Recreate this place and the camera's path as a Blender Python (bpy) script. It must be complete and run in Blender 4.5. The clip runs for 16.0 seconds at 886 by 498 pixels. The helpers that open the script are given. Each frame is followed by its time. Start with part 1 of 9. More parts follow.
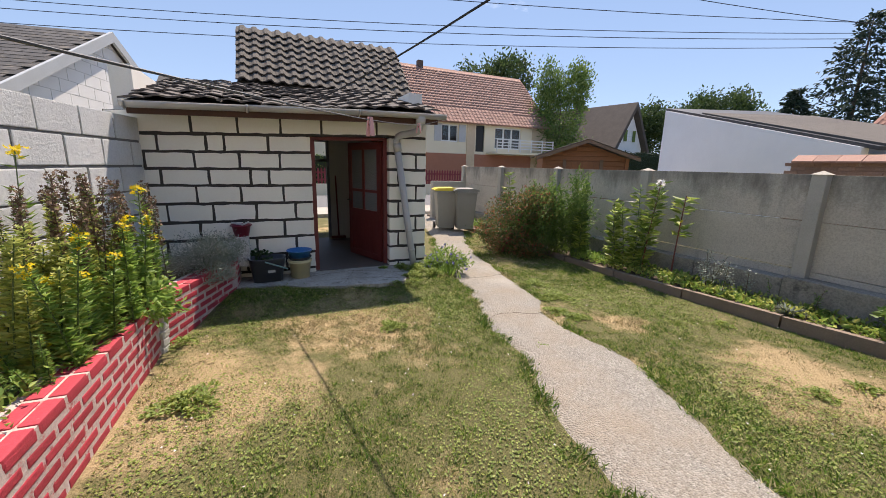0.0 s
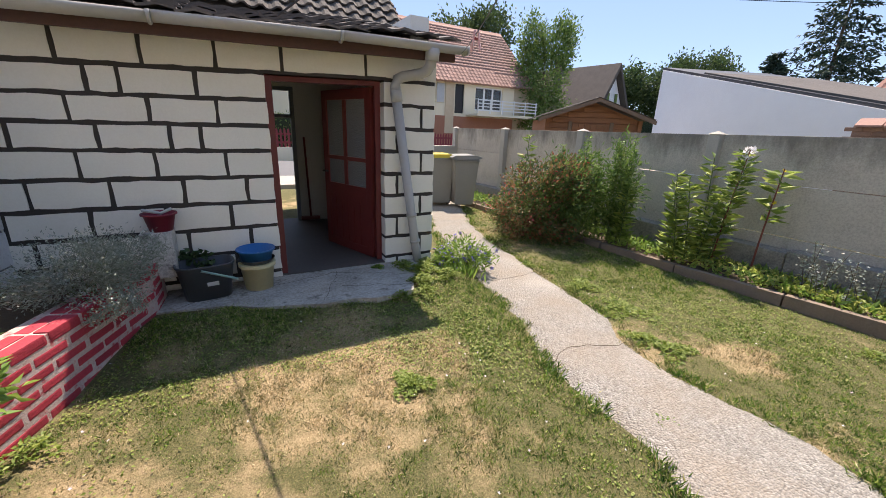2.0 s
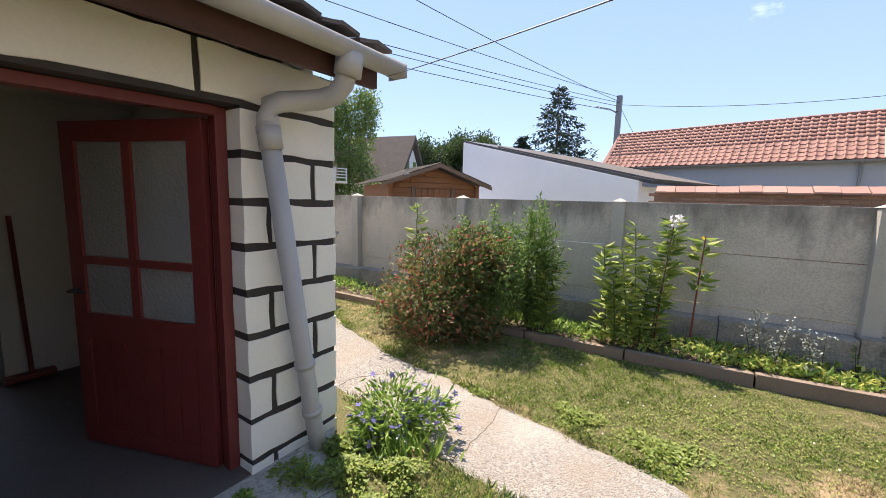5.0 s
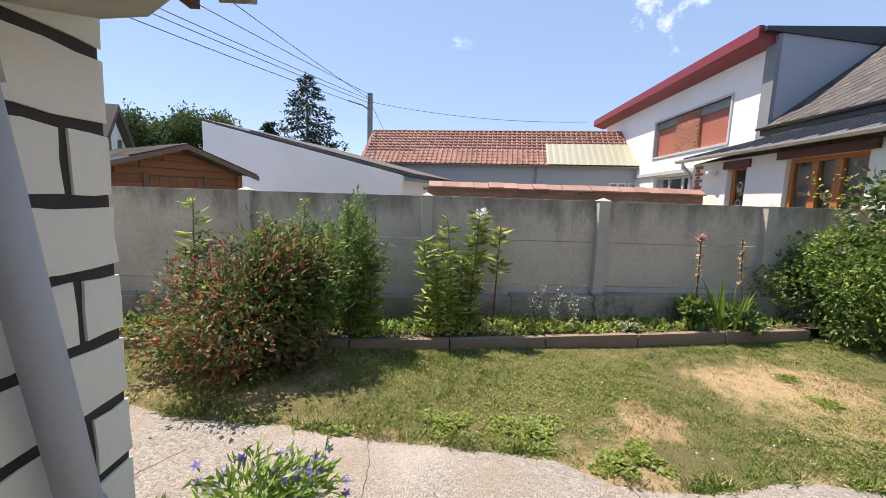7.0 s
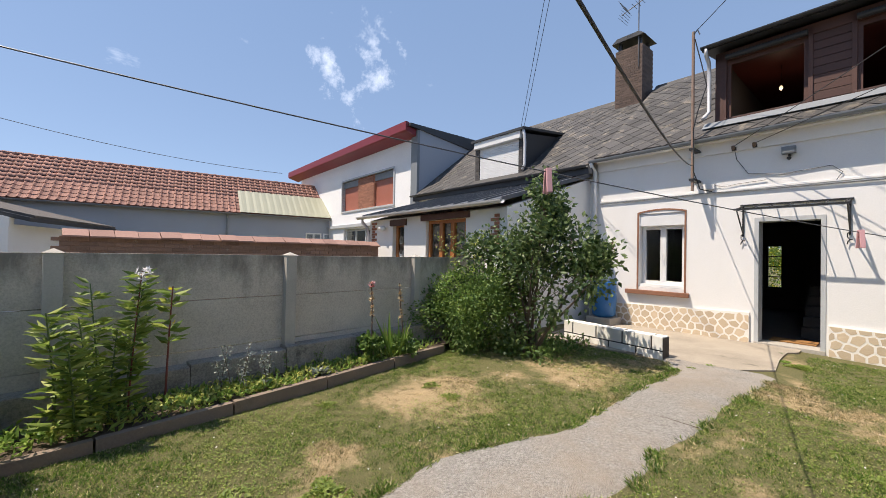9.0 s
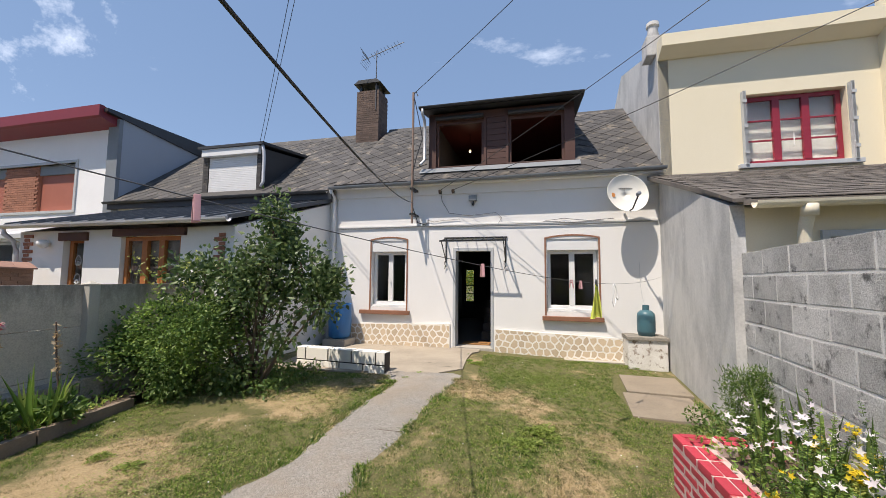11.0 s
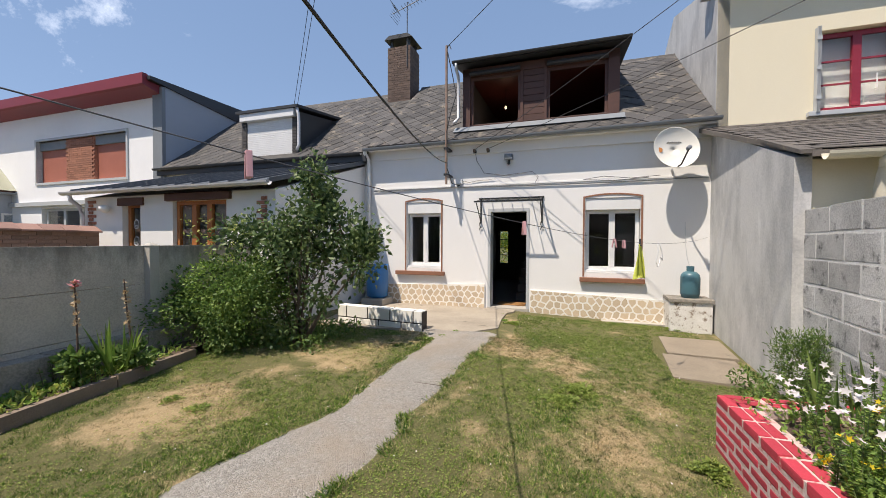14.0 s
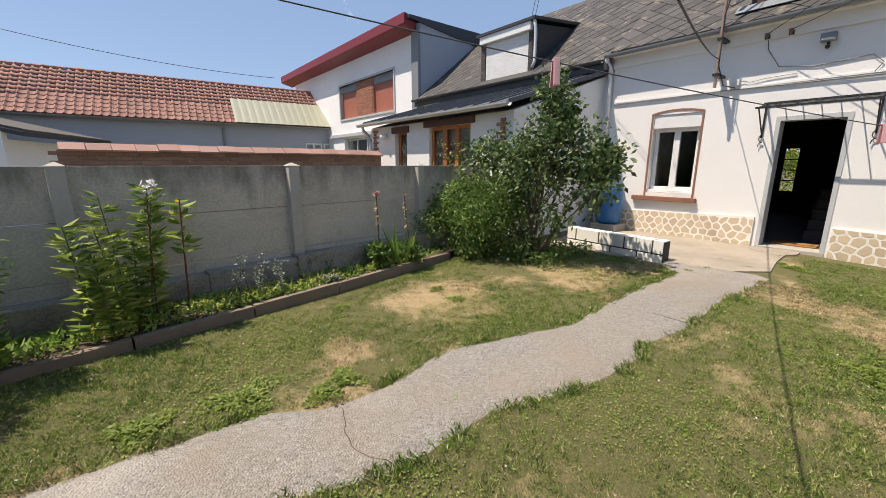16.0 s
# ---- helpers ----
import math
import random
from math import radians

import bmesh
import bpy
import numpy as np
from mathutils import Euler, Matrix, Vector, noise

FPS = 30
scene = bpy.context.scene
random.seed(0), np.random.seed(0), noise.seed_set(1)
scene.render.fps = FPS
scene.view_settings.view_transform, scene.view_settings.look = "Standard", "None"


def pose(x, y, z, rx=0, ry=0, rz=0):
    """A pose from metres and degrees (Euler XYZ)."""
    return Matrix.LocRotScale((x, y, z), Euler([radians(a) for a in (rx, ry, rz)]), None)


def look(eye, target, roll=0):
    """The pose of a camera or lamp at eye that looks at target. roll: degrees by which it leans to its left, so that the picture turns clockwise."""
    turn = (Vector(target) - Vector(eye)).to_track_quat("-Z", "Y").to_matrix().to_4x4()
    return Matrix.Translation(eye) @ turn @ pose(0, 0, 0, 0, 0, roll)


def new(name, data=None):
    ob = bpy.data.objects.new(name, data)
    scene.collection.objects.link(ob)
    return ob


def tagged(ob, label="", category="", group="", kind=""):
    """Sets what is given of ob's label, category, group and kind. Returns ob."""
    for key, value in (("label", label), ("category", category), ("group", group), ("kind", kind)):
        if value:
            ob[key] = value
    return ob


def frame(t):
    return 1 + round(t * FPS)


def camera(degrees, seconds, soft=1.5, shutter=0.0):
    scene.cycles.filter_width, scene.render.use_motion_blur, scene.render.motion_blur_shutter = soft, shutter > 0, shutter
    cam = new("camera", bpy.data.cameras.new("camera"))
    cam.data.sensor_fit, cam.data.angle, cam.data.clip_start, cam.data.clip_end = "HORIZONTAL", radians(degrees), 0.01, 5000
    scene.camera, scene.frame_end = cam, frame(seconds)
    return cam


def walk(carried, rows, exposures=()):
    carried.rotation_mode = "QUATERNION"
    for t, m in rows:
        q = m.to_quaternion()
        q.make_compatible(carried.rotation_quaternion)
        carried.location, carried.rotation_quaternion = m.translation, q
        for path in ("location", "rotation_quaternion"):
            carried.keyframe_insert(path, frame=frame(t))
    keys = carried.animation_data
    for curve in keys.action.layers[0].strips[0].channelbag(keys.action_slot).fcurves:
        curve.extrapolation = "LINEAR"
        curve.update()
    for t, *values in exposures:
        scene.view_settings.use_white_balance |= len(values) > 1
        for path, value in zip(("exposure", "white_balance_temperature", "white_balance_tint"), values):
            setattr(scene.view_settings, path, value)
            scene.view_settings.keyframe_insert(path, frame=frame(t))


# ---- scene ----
cam = camera(98.0, 16.0, soft=0.8)
METRES, EYE, TILT, LEAN, TURN = 5.9, 1.45, 0.0, 0.0, -12.4
PATH = [
    (0, (-0.608, 0.995, 1.525), (0.185, 2.782, 1.104), 1.4),
    (0.5, (-0.551, 1.397, 1.513), (0.284, 3.158, 1.064), 1.3),
    (1, (-0.495, 1.797, 1.493), (0.383, 3.526, 1.002), 1.5),
    (1.5, (-0.463, 2.172, 1.474), (0.438, 3.868, 0.917), 1.7),
    (2, (-0.434, 2.547, 1.462), (0.48, 4.226, 0.874), 2.1),
    (2.5, (-0.416, 2.894, 1.478), (0.547, 4.584, 1.014), 1.7),
    (3, (-0.408, 3.199, 1.502), (0.636, 4.874, 1.175), 1.3),
    (3.2, (-0.393, 3.325, 1.505), (0.702, 4.971, 1.209), 1.3),
    (5.5, (0.031, 4.742, 1.483), (1.837, 5.558, 1.211), 1.7),
    (6, (0.154, 4.961, 1.474), (2.067, 5.465, 1.182), 1.8),
    (6.5, (0.18, 5.104, 1.486), (2.148, 5.314, 1.198), 1.8),
    (7, (0.141, 5.208, 1.496), (2.122, 5.118, 1.24), 1.8),
    (7.5, (0.044, 5.309, 1.529), (1.992, 4.91, 1.32), 1.6),
    (8, (-0.019, 5.281, 1.549), (1.836, 4.547, 1.404), 1.6),
    (8.5, (-0.068, 5.21, 1.565), (1.608, 4.121, 1.504), 1.5),
    (9, (-0.125, 5.144, 1.583), (1.3, 3.741, 1.61), 1.1),
    (9.5, (-0.19, 5.079, 1.606), (0.935, 3.428, 1.7), 0.8),
    (10, (-0.258, 5.041, 1.619), (0.553, 3.218, 1.764), 0.8),
    (12.3, (-0.401, 4.98, 1.629), (-0.293, 2.988, 1.77), 0.4),
    (12.5, (-0.401, 4.977, 1.629), (-0.283, 2.985, 1.761), 0.3),
    (13, (-0.376, 4.975, 1.624), (-0.182, 2.987, 1.727), 0.3),
    (13.5, (-0.343, 4.981, 1.615), (-0.008, 3.009, 1.663), 0.2),
    (14, (-0.308, 4.995, 1.603), (0.191, 3.058, 1.564), 0.3),
    (14.5, (-0.275, 5.02, 1.587), (0.39, 3.139, 1.443), 0.4),
    (15, (-0.235, 5.054, 1.572), (0.632, 3.269, 1.322), 0.3),
    (15.5, (-0.189, 5.091, 1.565), (0.941, 3.478, 1.219), 0.3),
    (16, (-0.14, 5.143, 1.558), (1.267, 3.789, 1.126), 0.1),
]
EXPOSURES = [(0, .84, 6720, 17), (3.2, 1.25, 6620, 18), (5.5, 1.32, 6670, 18), (6.5, 1.14, 6700, 18), (8, .88, 6650, 16), (10, .54, 6480, 14), (13, .54, 6420, 14), (14.5, .55, 6520, 14), (16, .62, 6680, 14)]
walk(cam, [(t, look(eye, target, roll)) for t, eye, target, roll in PATH], EXPOSURES)

# ---- world, sun ----
SUN_TO = Vector((0.27, 0.36, 0.90)).normalized()
world = bpy.data.worlds.new("sky")
scene.world = world
world.use_nodes = True
wn, wl = world.node_tree.nodes, world.node_tree.links
sky = wn.new("ShaderNodeTexSky")
sky.sky_type = "NISHITA"
sky.sun_disc = False
sky.sun_elevation = math.asin(SUN_TO.z)
sky.sun_rotation = math.atan2(SUN_TO.x, SUN_TO.y)
sky.air_density, sky.dust_density, sky.ozone_density = 0.75, 0.15, 1.1
tc = wn.new("ShaderNodeTexCoord")
cmap = wn.new("ShaderNodeMapping")
cmap.inputs["Scale"].default_value = (1.0, 1.0, 2.6)
cn = wn.new("ShaderNodeTexNoise")
cn.inputs["Scale"].default_value, cn.inputs["Detail"].default_value, cn.inputs["Roughness"].default_value = 3.1, 9, 0.62
cr = wn.new("ShaderNodeValToRGB")
cr.color_ramp.elements[0].position, cr.color_ramp.elements[1].position = 0.64, 0.84
cr.color_ramp.elements[1].color = (0.55, 0.55, 0.55, 1)
cmix = wn.new("ShaderNodeMix")
cmix.data_type = "RGBA"
cmix.inputs[7].default_value = (7.5, 7.9, 8.4, 1)
wl.new(tc.outputs["Generated"], cmap.inputs[0])
wl.new(cmap.outputs[0], cn.inputs["Vector"])
wl.new(cn.outputs["Fac"], cr.inputs[0])
cirrus = wn.new("ShaderNodeTexNoise")
cirrus.inputs["Scale"].default_value, cirrus.inputs["Detail"].default_value, cirrus.inputs["Roughness"].default_value = 11.0, 8, 0.66
wl.new(tc.outputs["Generated"], cirrus.inputs["Vector"])
bank = wn.new("ShaderNodeVectorMath")
bank.operation, bank.inputs[1].default_value = "DISTANCE", (0.765, -0.465, 0.43)
wl.new(tc.outputs["Generated"], bank.inputs[0])
thin = wn.new("ShaderNodeMapRange")
thin.inputs[1].default_value, thin.inputs[2].default_value, thin.inputs[3].default_value, thin.inputs[4].default_value = 0.05, 0.24, 0.10, -0.25
wl.new(bank.outputs["Value"], thin.inputs[0])
both = wn.new("ShaderNodeMath")
wl.new(cirrus.outputs["Fac"], both.inputs[0])
wl.new(thin.outputs[0], both.inputs[1])
wisps = wn.new("ShaderNodeValToRGB")
wisps.color_ramp.elements[0].position, wisps.color_ramp.elements[1].position = 0.56, 0.78
wisps.color_ramp.elements[1].color = (0.55, 0.55, 0.55, 1)
wl.new(both.outputs[0], wisps.inputs[0])
most = wn.new("ShaderNodeMath")
most.operation = "MAXIMUM"
wl.new(cr.outputs[0], most.inputs[0])
wl.new(wisps.outputs[0], most.inputs[1])
wl.new(most.outputs[0], cmix.inputs[0])
even = wn.new("ShaderNodeValToRGB")
even.color_ramp.elements[0].position, even.color_ramp.elements[0].color = 0.5, (1.38, 1.95, 2.75, 1)
even.color_ramp.elements[1].position, even.color_ramp.elements[1].color = 1.0, (0.95, 1.6, 2.75, 1)
sepz = wn.new("ShaderNodeSeparateXYZ")
half = wn.new("ShaderNodeMath")
half.operation, half.inputs[1].default_value, half.inputs[2].default_value = "MULTIPLY_ADD", 0.5, 0.5
smix = wn.new("ShaderNodeMix")
smix.data_type, smix.inputs[0].default_value = "RGBA", 0.72
wl.new(tc.outputs["Generated"], sepz.inputs[0])
wl.new(sepz.outputs["Z"], half.inputs[0])
wl.new(half.outputs[0], even.inputs[0])
wl.new(sky.outputs[0], smix.inputs[6])
wl.new(even.outputs[0], smix.inputs[7])
wl.new(smix.outputs[2], cmix.inputs[6])
wl.new(cmix.outputs[2], wn["Background"].inputs[0])
wn["Background"].inputs[1].default_value = 0.15
sun = new("sun", bpy.data.lights.new("sun", "SUN"))
sun.data.energy, sun.data.angle, sun.data.color = 4.2, radians(0.5), (1.0, 0.905, 0.76)
sun.matrix_basis = look(SUN_TO * 40, (0, 0, 0))
bulb = new("bulb_light", bpy.data.lights.new("bulb_light", "POINT"))
bulb.data.energy, bulb.data.color, bulb.data.shadow_soft_size = 1.0, (1.0, 0.75, 0.5), 0.04

HM = pose(0.4, -3.48, 0, 0, 0, -4.5)
bulb.matrix_basis = HM @ pose(0.35, -1.5, 5.05)


# ---- materials ----
def nodes_of(name):
    m = bpy.data.materials.new(name)
    m.use_nodes = True
    return m, m.node_tree.nodes, m.node_tree.links, m.node_tree.nodes["Principled BSDF"]


def noise_node(n, l, scale, detail=6, rough=0.6, stretch=None):
    g = n.new("ShaderNodeNewGeometry")
    t = n.new("ShaderNodeTexNoise")
    t.inputs["Scale"].default_value, t.inputs["Detail"].default_value, t.inputs["Roughness"].default_value = scale, detail, rough
    if stretch:
        mp = n.new("ShaderNodeMapping")
        mp.inputs["Scale"].default_value = stretch
        l.new(g.outputs["Position"], mp.inputs[0])
        l.new(mp.outputs[0], t.inputs["Vector"])
    else:
        l.new(g.outputs["Position"], t.inputs["Vector"])
    return t


def ramp_node(n, l, src, stops):
    r = n.new("ShaderNodeValToRGB")
    e = r.color_ramp.elements
    while len(e) < len(stops):
        e.new(0.5)
    for k, (p, c) in enumerate(stops):
        e[k].position, e[k].color = p, (*c, 1) if len(c) == 3 else c
    l.new(src, r.inputs[0])
    return r


def mix_node(n, l, fac, a, b, mode="MIX"):
    m = n.new("ShaderNodeMix")
    m.data_type, m.blend_type = "RGBA", mode
    for v, k in ((fac, 0), (a, 6), (b, 7)):
        if isinstance(v, (int, float)):
            m.inputs[k].default_value = v
        elif isinstance(v, tuple):
            m.inputs[k].default_value = (*v, 1)
        else:
            l.new(v, m.inputs[k])
    return m.outputs[2]


def surf(name, base, dark, rough=0.85, big=1.2, fine=45, stain=None, stain_at=0.62, bump=0.25, metal=0.0, rnd=0.0, stretch=None, amount=0.5, crisp=False):
    """A rough surface: base to dark over two scales of grain, with stains of an own colour, and a tone for each piece."""
    m, n, l, b = nodes_of(name)
    t1, t2 = noise_node(n, l, big, 8, 0.65, stretch), noise_node(n, l, fine, 6, 0.7)
    r1 = ramp_node(n, l, t1.outputs["Fac"], [(0.42, base), (0.62, dark)] if crisp else [(0.35, base), (0.75, dark)])
    c = mix_node(n, l, amount, r1.outputs[0], ramp_node(n, l, t2.outputs["Fac"], [(0.42, dark), (0.56, base)] if crisp else [(0.3, dark), (0.62, base)]).outputs[0])
    if stain:
        t3 = noise_node(n, l, big * 2.3, 10, 0.7, stretch)
        f = ramp_node(n, l, t3.outputs["Fac"], [(stain_at, (0, 0, 0)), (stain_at + 0.1, (1, 1, 1))])
        c = mix_node(n, l, f.outputs[0], c, stain)
    if rnd:
        o = n.new("ShaderNodeObjectInfo")
        g = n.new("ShaderNodeNewGeometry")
        a = n.new("ShaderNodeMath")
        a.operation = "ADD"
        l.new(o.outputs["Random"], a.inputs[0])
        l.new(g.outputs["Random Per Island"], a.inputs[1])
        w = n.new("ShaderNodeMath")
        w.operation = "FRACT"
        l.new(a.outputs[0], w.inputs[0])
        f = ramp_node(n, l, w.outputs[0], [(0.0, (1 - rnd,) * 3), (1.0, (1.0,) * 3)])
        c = mix_node(n, l, 1.0, c, f.outputs[0], "MULTIPLY")
    l.new(c, b.inputs["Base Color"])
    b.inputs["Roughness"].default_value, b.inputs["Metallic"].default_value = rough, metal
    if bump:
        bp = n.new("ShaderNodeBump")
        bp.inputs["Strength"].default_value, bp.inputs["Distance"].default_value = bump, 0.01
        l.new(t2.outputs["Fac"], bp.inputs["Height"])
        l.new(bp.outputs[0], b.inputs["Normal"])
    return m


def leafy(name, c1, c2, c3, rough=0.55, trans=0.42, gain=1.65):
    """Leaves: a tone for each leaf, some light let through."""
    m, n, l, b = nodes_of(name)
    c1, c2, c3 = (tuple(min(0.85, v * gain) for v in c) for c in (c1, c2, c3))
    g = n.new("ShaderNodeNewGeometry")
    r = ramp_node(n, l, g.outputs["Random Per Island"], [(0.0, c1), (0.55, c2), (1.0, c3)])
    l.new(r.outputs[0], b.inputs["Base Color"])
    b.inputs["Roughness"].default_value = rough
    tr = n.new("ShaderNodeBsdfTranslucent")
    l.new(r.outputs[0], tr.inputs[0])
    mx = n.new("ShaderNodeMixShader")
    mx.inputs[0].default_value = trans
    l.new(b.outputs[0], mx.inputs[1])
    l.new(tr.outputs[0], mx.inputs[2])
    l.new(mx.outputs[0], n["Material Output"].inputs[0])
    return m


def pebbled(name):
    """Washed concrete: small pale and dark pebbles in a grey bed, with stains."""
    m, n, l, b = nodes_of(name)
    g = n.new("ShaderNodeNewGeometry")
    cols = []
    for scale, stops in ((82, [(0.0, (0.09, 0.075, 0.06)), (0.45, (0.25, 0.23, 0.20)), (1.0, (0.475, 0.45, 0.405))]), (210, [(0.0, (0.10, 0.10, 0.09)), (0.5, (0.275, 0.255, 0.226)), (1.0, (0.475, 0.455, 0.415))])):
        v = n.new("ShaderNodeTexVoronoi")
        v.inputs["Scale"].default_value = scale
        l.new(g.outputs["Position"], v.inputs["Vector"])
        cols.append((v, ramp_node(n, l, v.outputs["Color"], stops)))
    t = noise_node(n, l, 1.3, 8, 0.65)
    c = mix_node(n, l, 0.45, cols[0][1].outputs[0], cols[1][1].outputs[0])
    c = mix_node(n, l, ramp_node(n, l, t.outputs["Fac"], [(0.44, (0, 0, 0)), (0.68, (0.7, 0.7, 0.7))]).outputs[0], c, (0.30, 0.245, 0.185))
    t2 = noise_node(n, l, 0.6, 4, 0.6)
    c = mix_node(n, l, ramp_node(n, l, t2.outputs["Fac"], [(0.55, (0, 0, 0)), (0.7, (0.4, 0.4, 0.4))]).outputs[0], c, (0.49, 0.46, 0.42))
    l.new(c, b.inputs["Base Color"])
    b.inputs["Roughness"].default_value = 0.9
    bp = n.new("ShaderNodeBump")
    bp.inputs["Strength"].default_value, bp.inputs["Distance"].default_value, bp.invert = 0.9, 0.012, True
    l.new(cols[0][0].outputs["Distance"], bp.inputs["Height"])
    l.new(bp.outputs[0], b.inputs["Normal"])
    return m


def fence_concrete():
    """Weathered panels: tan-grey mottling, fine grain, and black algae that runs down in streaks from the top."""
    m, n, l, b = nodes_of("fence_concrete")
    t1, t2 = noise_node(n, l, 1.6, 8, 0.6, (1, 1, 1.4)), noise_node(n, l, 55, 6, 0.7)
    c = ramp_node(n, l, t1.outputs["Fac"], [(0.32, (0.42, 0.375, 0.31)), (0.5, (0.53, 0.475, 0.39)), (0.7, (0.60, 0.545, 0.455))]).outputs[0]
    c = mix_node(n, l, 0.35, c, ramp_node(n, l, t2.outputs["Fac"], [(0.38, (0.27, 0.245, 0.205)), (0.6, (0.62, 0.565, 0.475))]).outputs[0])
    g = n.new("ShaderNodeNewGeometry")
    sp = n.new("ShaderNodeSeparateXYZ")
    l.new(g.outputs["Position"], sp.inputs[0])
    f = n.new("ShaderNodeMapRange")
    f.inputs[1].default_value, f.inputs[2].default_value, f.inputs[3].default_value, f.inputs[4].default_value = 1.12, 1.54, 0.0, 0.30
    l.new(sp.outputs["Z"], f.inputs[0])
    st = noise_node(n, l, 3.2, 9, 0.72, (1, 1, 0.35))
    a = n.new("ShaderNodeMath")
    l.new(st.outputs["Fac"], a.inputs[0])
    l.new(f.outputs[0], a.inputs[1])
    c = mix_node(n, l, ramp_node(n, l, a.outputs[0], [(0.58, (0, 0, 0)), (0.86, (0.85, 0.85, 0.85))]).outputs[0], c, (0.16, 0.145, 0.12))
    l.new(c, b.inputs["Base Color"])
    b.inputs["Roughness"].default_value = 0.92
    bp = n.new("ShaderNodeBump")
    bp.inputs["Strength"].default_value, bp.inputs["Distance"].default_value = 0.35, 0.01
    l.new(t2.outputs["Fac"], bp.inputs["Height"])
    l.new(bp.outputs[0], b.inputs["Normal"])
    return m


def plain(name, c, rough=0.5, metal=0.0):
    return surf(name, c, tuple(v * 0.8 for v in c), rough, 3, 60, bump=0.04, metal=metal)


def dry_factor(n, l):
    """Where the lawn is parched: patches of about a metre, with ragged rims."""
    a, b = noise_node(n, l, 0.75, 3, 0.5), noise_node(n, l, 3.2, 5, 0.7)
    s = mix_node(n, l, 0.46, a.outputs["Fac"], b.outputs["Fac"])
    g = n.new("ShaderNodeNewGeometry")
    for x, y, r in ((-0.95, 3.9, 1.3), (0.35, 4.75, 1.1), (3.15, 2.2, 1.1), (-1.0, 1.9, 0.9), (2.3, 0.6, 1.0), (-0.4, -0.2, 0.9), (2.6, 3.6, 0.4)):
        d = n.new("ShaderNodeVectorMath")
        d.operation = "DISTANCE"
        l.new(g.outputs["Position"], d.inputs[0])
        d.inputs[1].default_value = (x, y, 0.05)
        f = n.new("ShaderNodeMapRange")
        f.inputs[1].default_value, f.inputs[2].default_value, f.inputs[3].default_value, f.inputs[4].default_value = 0.0, r, 0.17, 0.0
        l.new(d.outputs["Value"], f.inputs[0])
        q = n.new("ShaderNodeMath")
        l.new(s, q.inputs[0])
        l.new(f.outputs[0], q.inputs[1])
        s = q.outputs[0]
    return ramp_node(n, l, s, [(0.53, (0, 0, 0)), (0.63, (1, 1, 1))]).outputs[0]


def lawn_materials():
    m, n, l, b = nodes_of("lawn_soil")
    dry = dry_factor(n, l)
    t = noise_node(n, l, 90, 8, 0.8)
    green = ramp_node(n, l, t.outputs["Fac"], [(0.3, (0.04, 0.042, 0.014)), (0.5, (0.12, 0.115, 0.04)), (0.72, (0.29, 0.24, 0.10))])
    straw = ramp_node(n, l, t.outputs["Fac"], [(0.3, (0.17, 0.115, 0.055)), (0.48, (0.38, 0.28, 0.15)), (0.7, (0.58, 0.45, 0.26))])
    l.new(mix_node(n, l, dry, green.outputs[0], straw.outputs[0]), b.inputs["Base Color"])
    b.inputs["Roughness"].default_value = 0.95
    bp = n.new("ShaderNodeBump")
    bp.inputs["Strength"].default_value, bp.inputs["Distance"].default_value = 0.8, 0.02
    l.new(t.outputs["Fac"], bp.inputs["Height"])
    l.new(bp.outputs[0], b.inputs["Normal"])
    soil = m
    m, n, l, b = nodes_of("grass_blades")
    dry = dry_factor(n, l)
    g = n.new("ShaderNodeNewGeometry")
    green = ramp_node(n, l, g.outputs["Random Per Island"], [(0.0, (0.05, 0.13, 0.014)), (0.4, (0.16, 0.30, 0.03)), (0.68, (0.33, 0.43, 0.08)), (0.82, (0.50, 0.46, 0.19)), (1.0, (0.82, 0.72, 0.44))])
    straw = ramp_node(n, l, g.outputs["Random Per Island"], [(0.0, (0.20, 0.20, 0.06)), (0.3, (0.44, 0.34, 0.17)), (1.0, (0.86, 0.72, 0.48))])
    tuft = ramp_node(n, l, noise_node(n, l, 19, 5, 0.7).outputs["Fac"], [(0.40, (0.38, 0.42, 0.38)), (0.56, (1.0, 1.0, 1.0))])
    tone = mix_node(n, l, dry, green.outputs[0], straw.outputs[0])
    l.new(mix_node(n, l, 1.0, tone, tuft.outputs[0], "MULTIPLY"), b.inputs["Base Color"])
    b.inputs["Roughness"].default_value = 0.7
    tr = n.new("ShaderNodeBsdfTranslucent")
    mx = n.new("ShaderNodeMixShader")
    mx.inputs[0].default_value = 0.4
    l.new(b.inputs["Base Color"].links[0].from_socket, tr.inputs[0])
    l.new(b.outputs[0], mx.inputs[1])
    l.new(tr.outputs[0], mx.inputs[2])
    l.new(mx.outputs[0], n["Material Output"].inputs[0])
    return soil, m


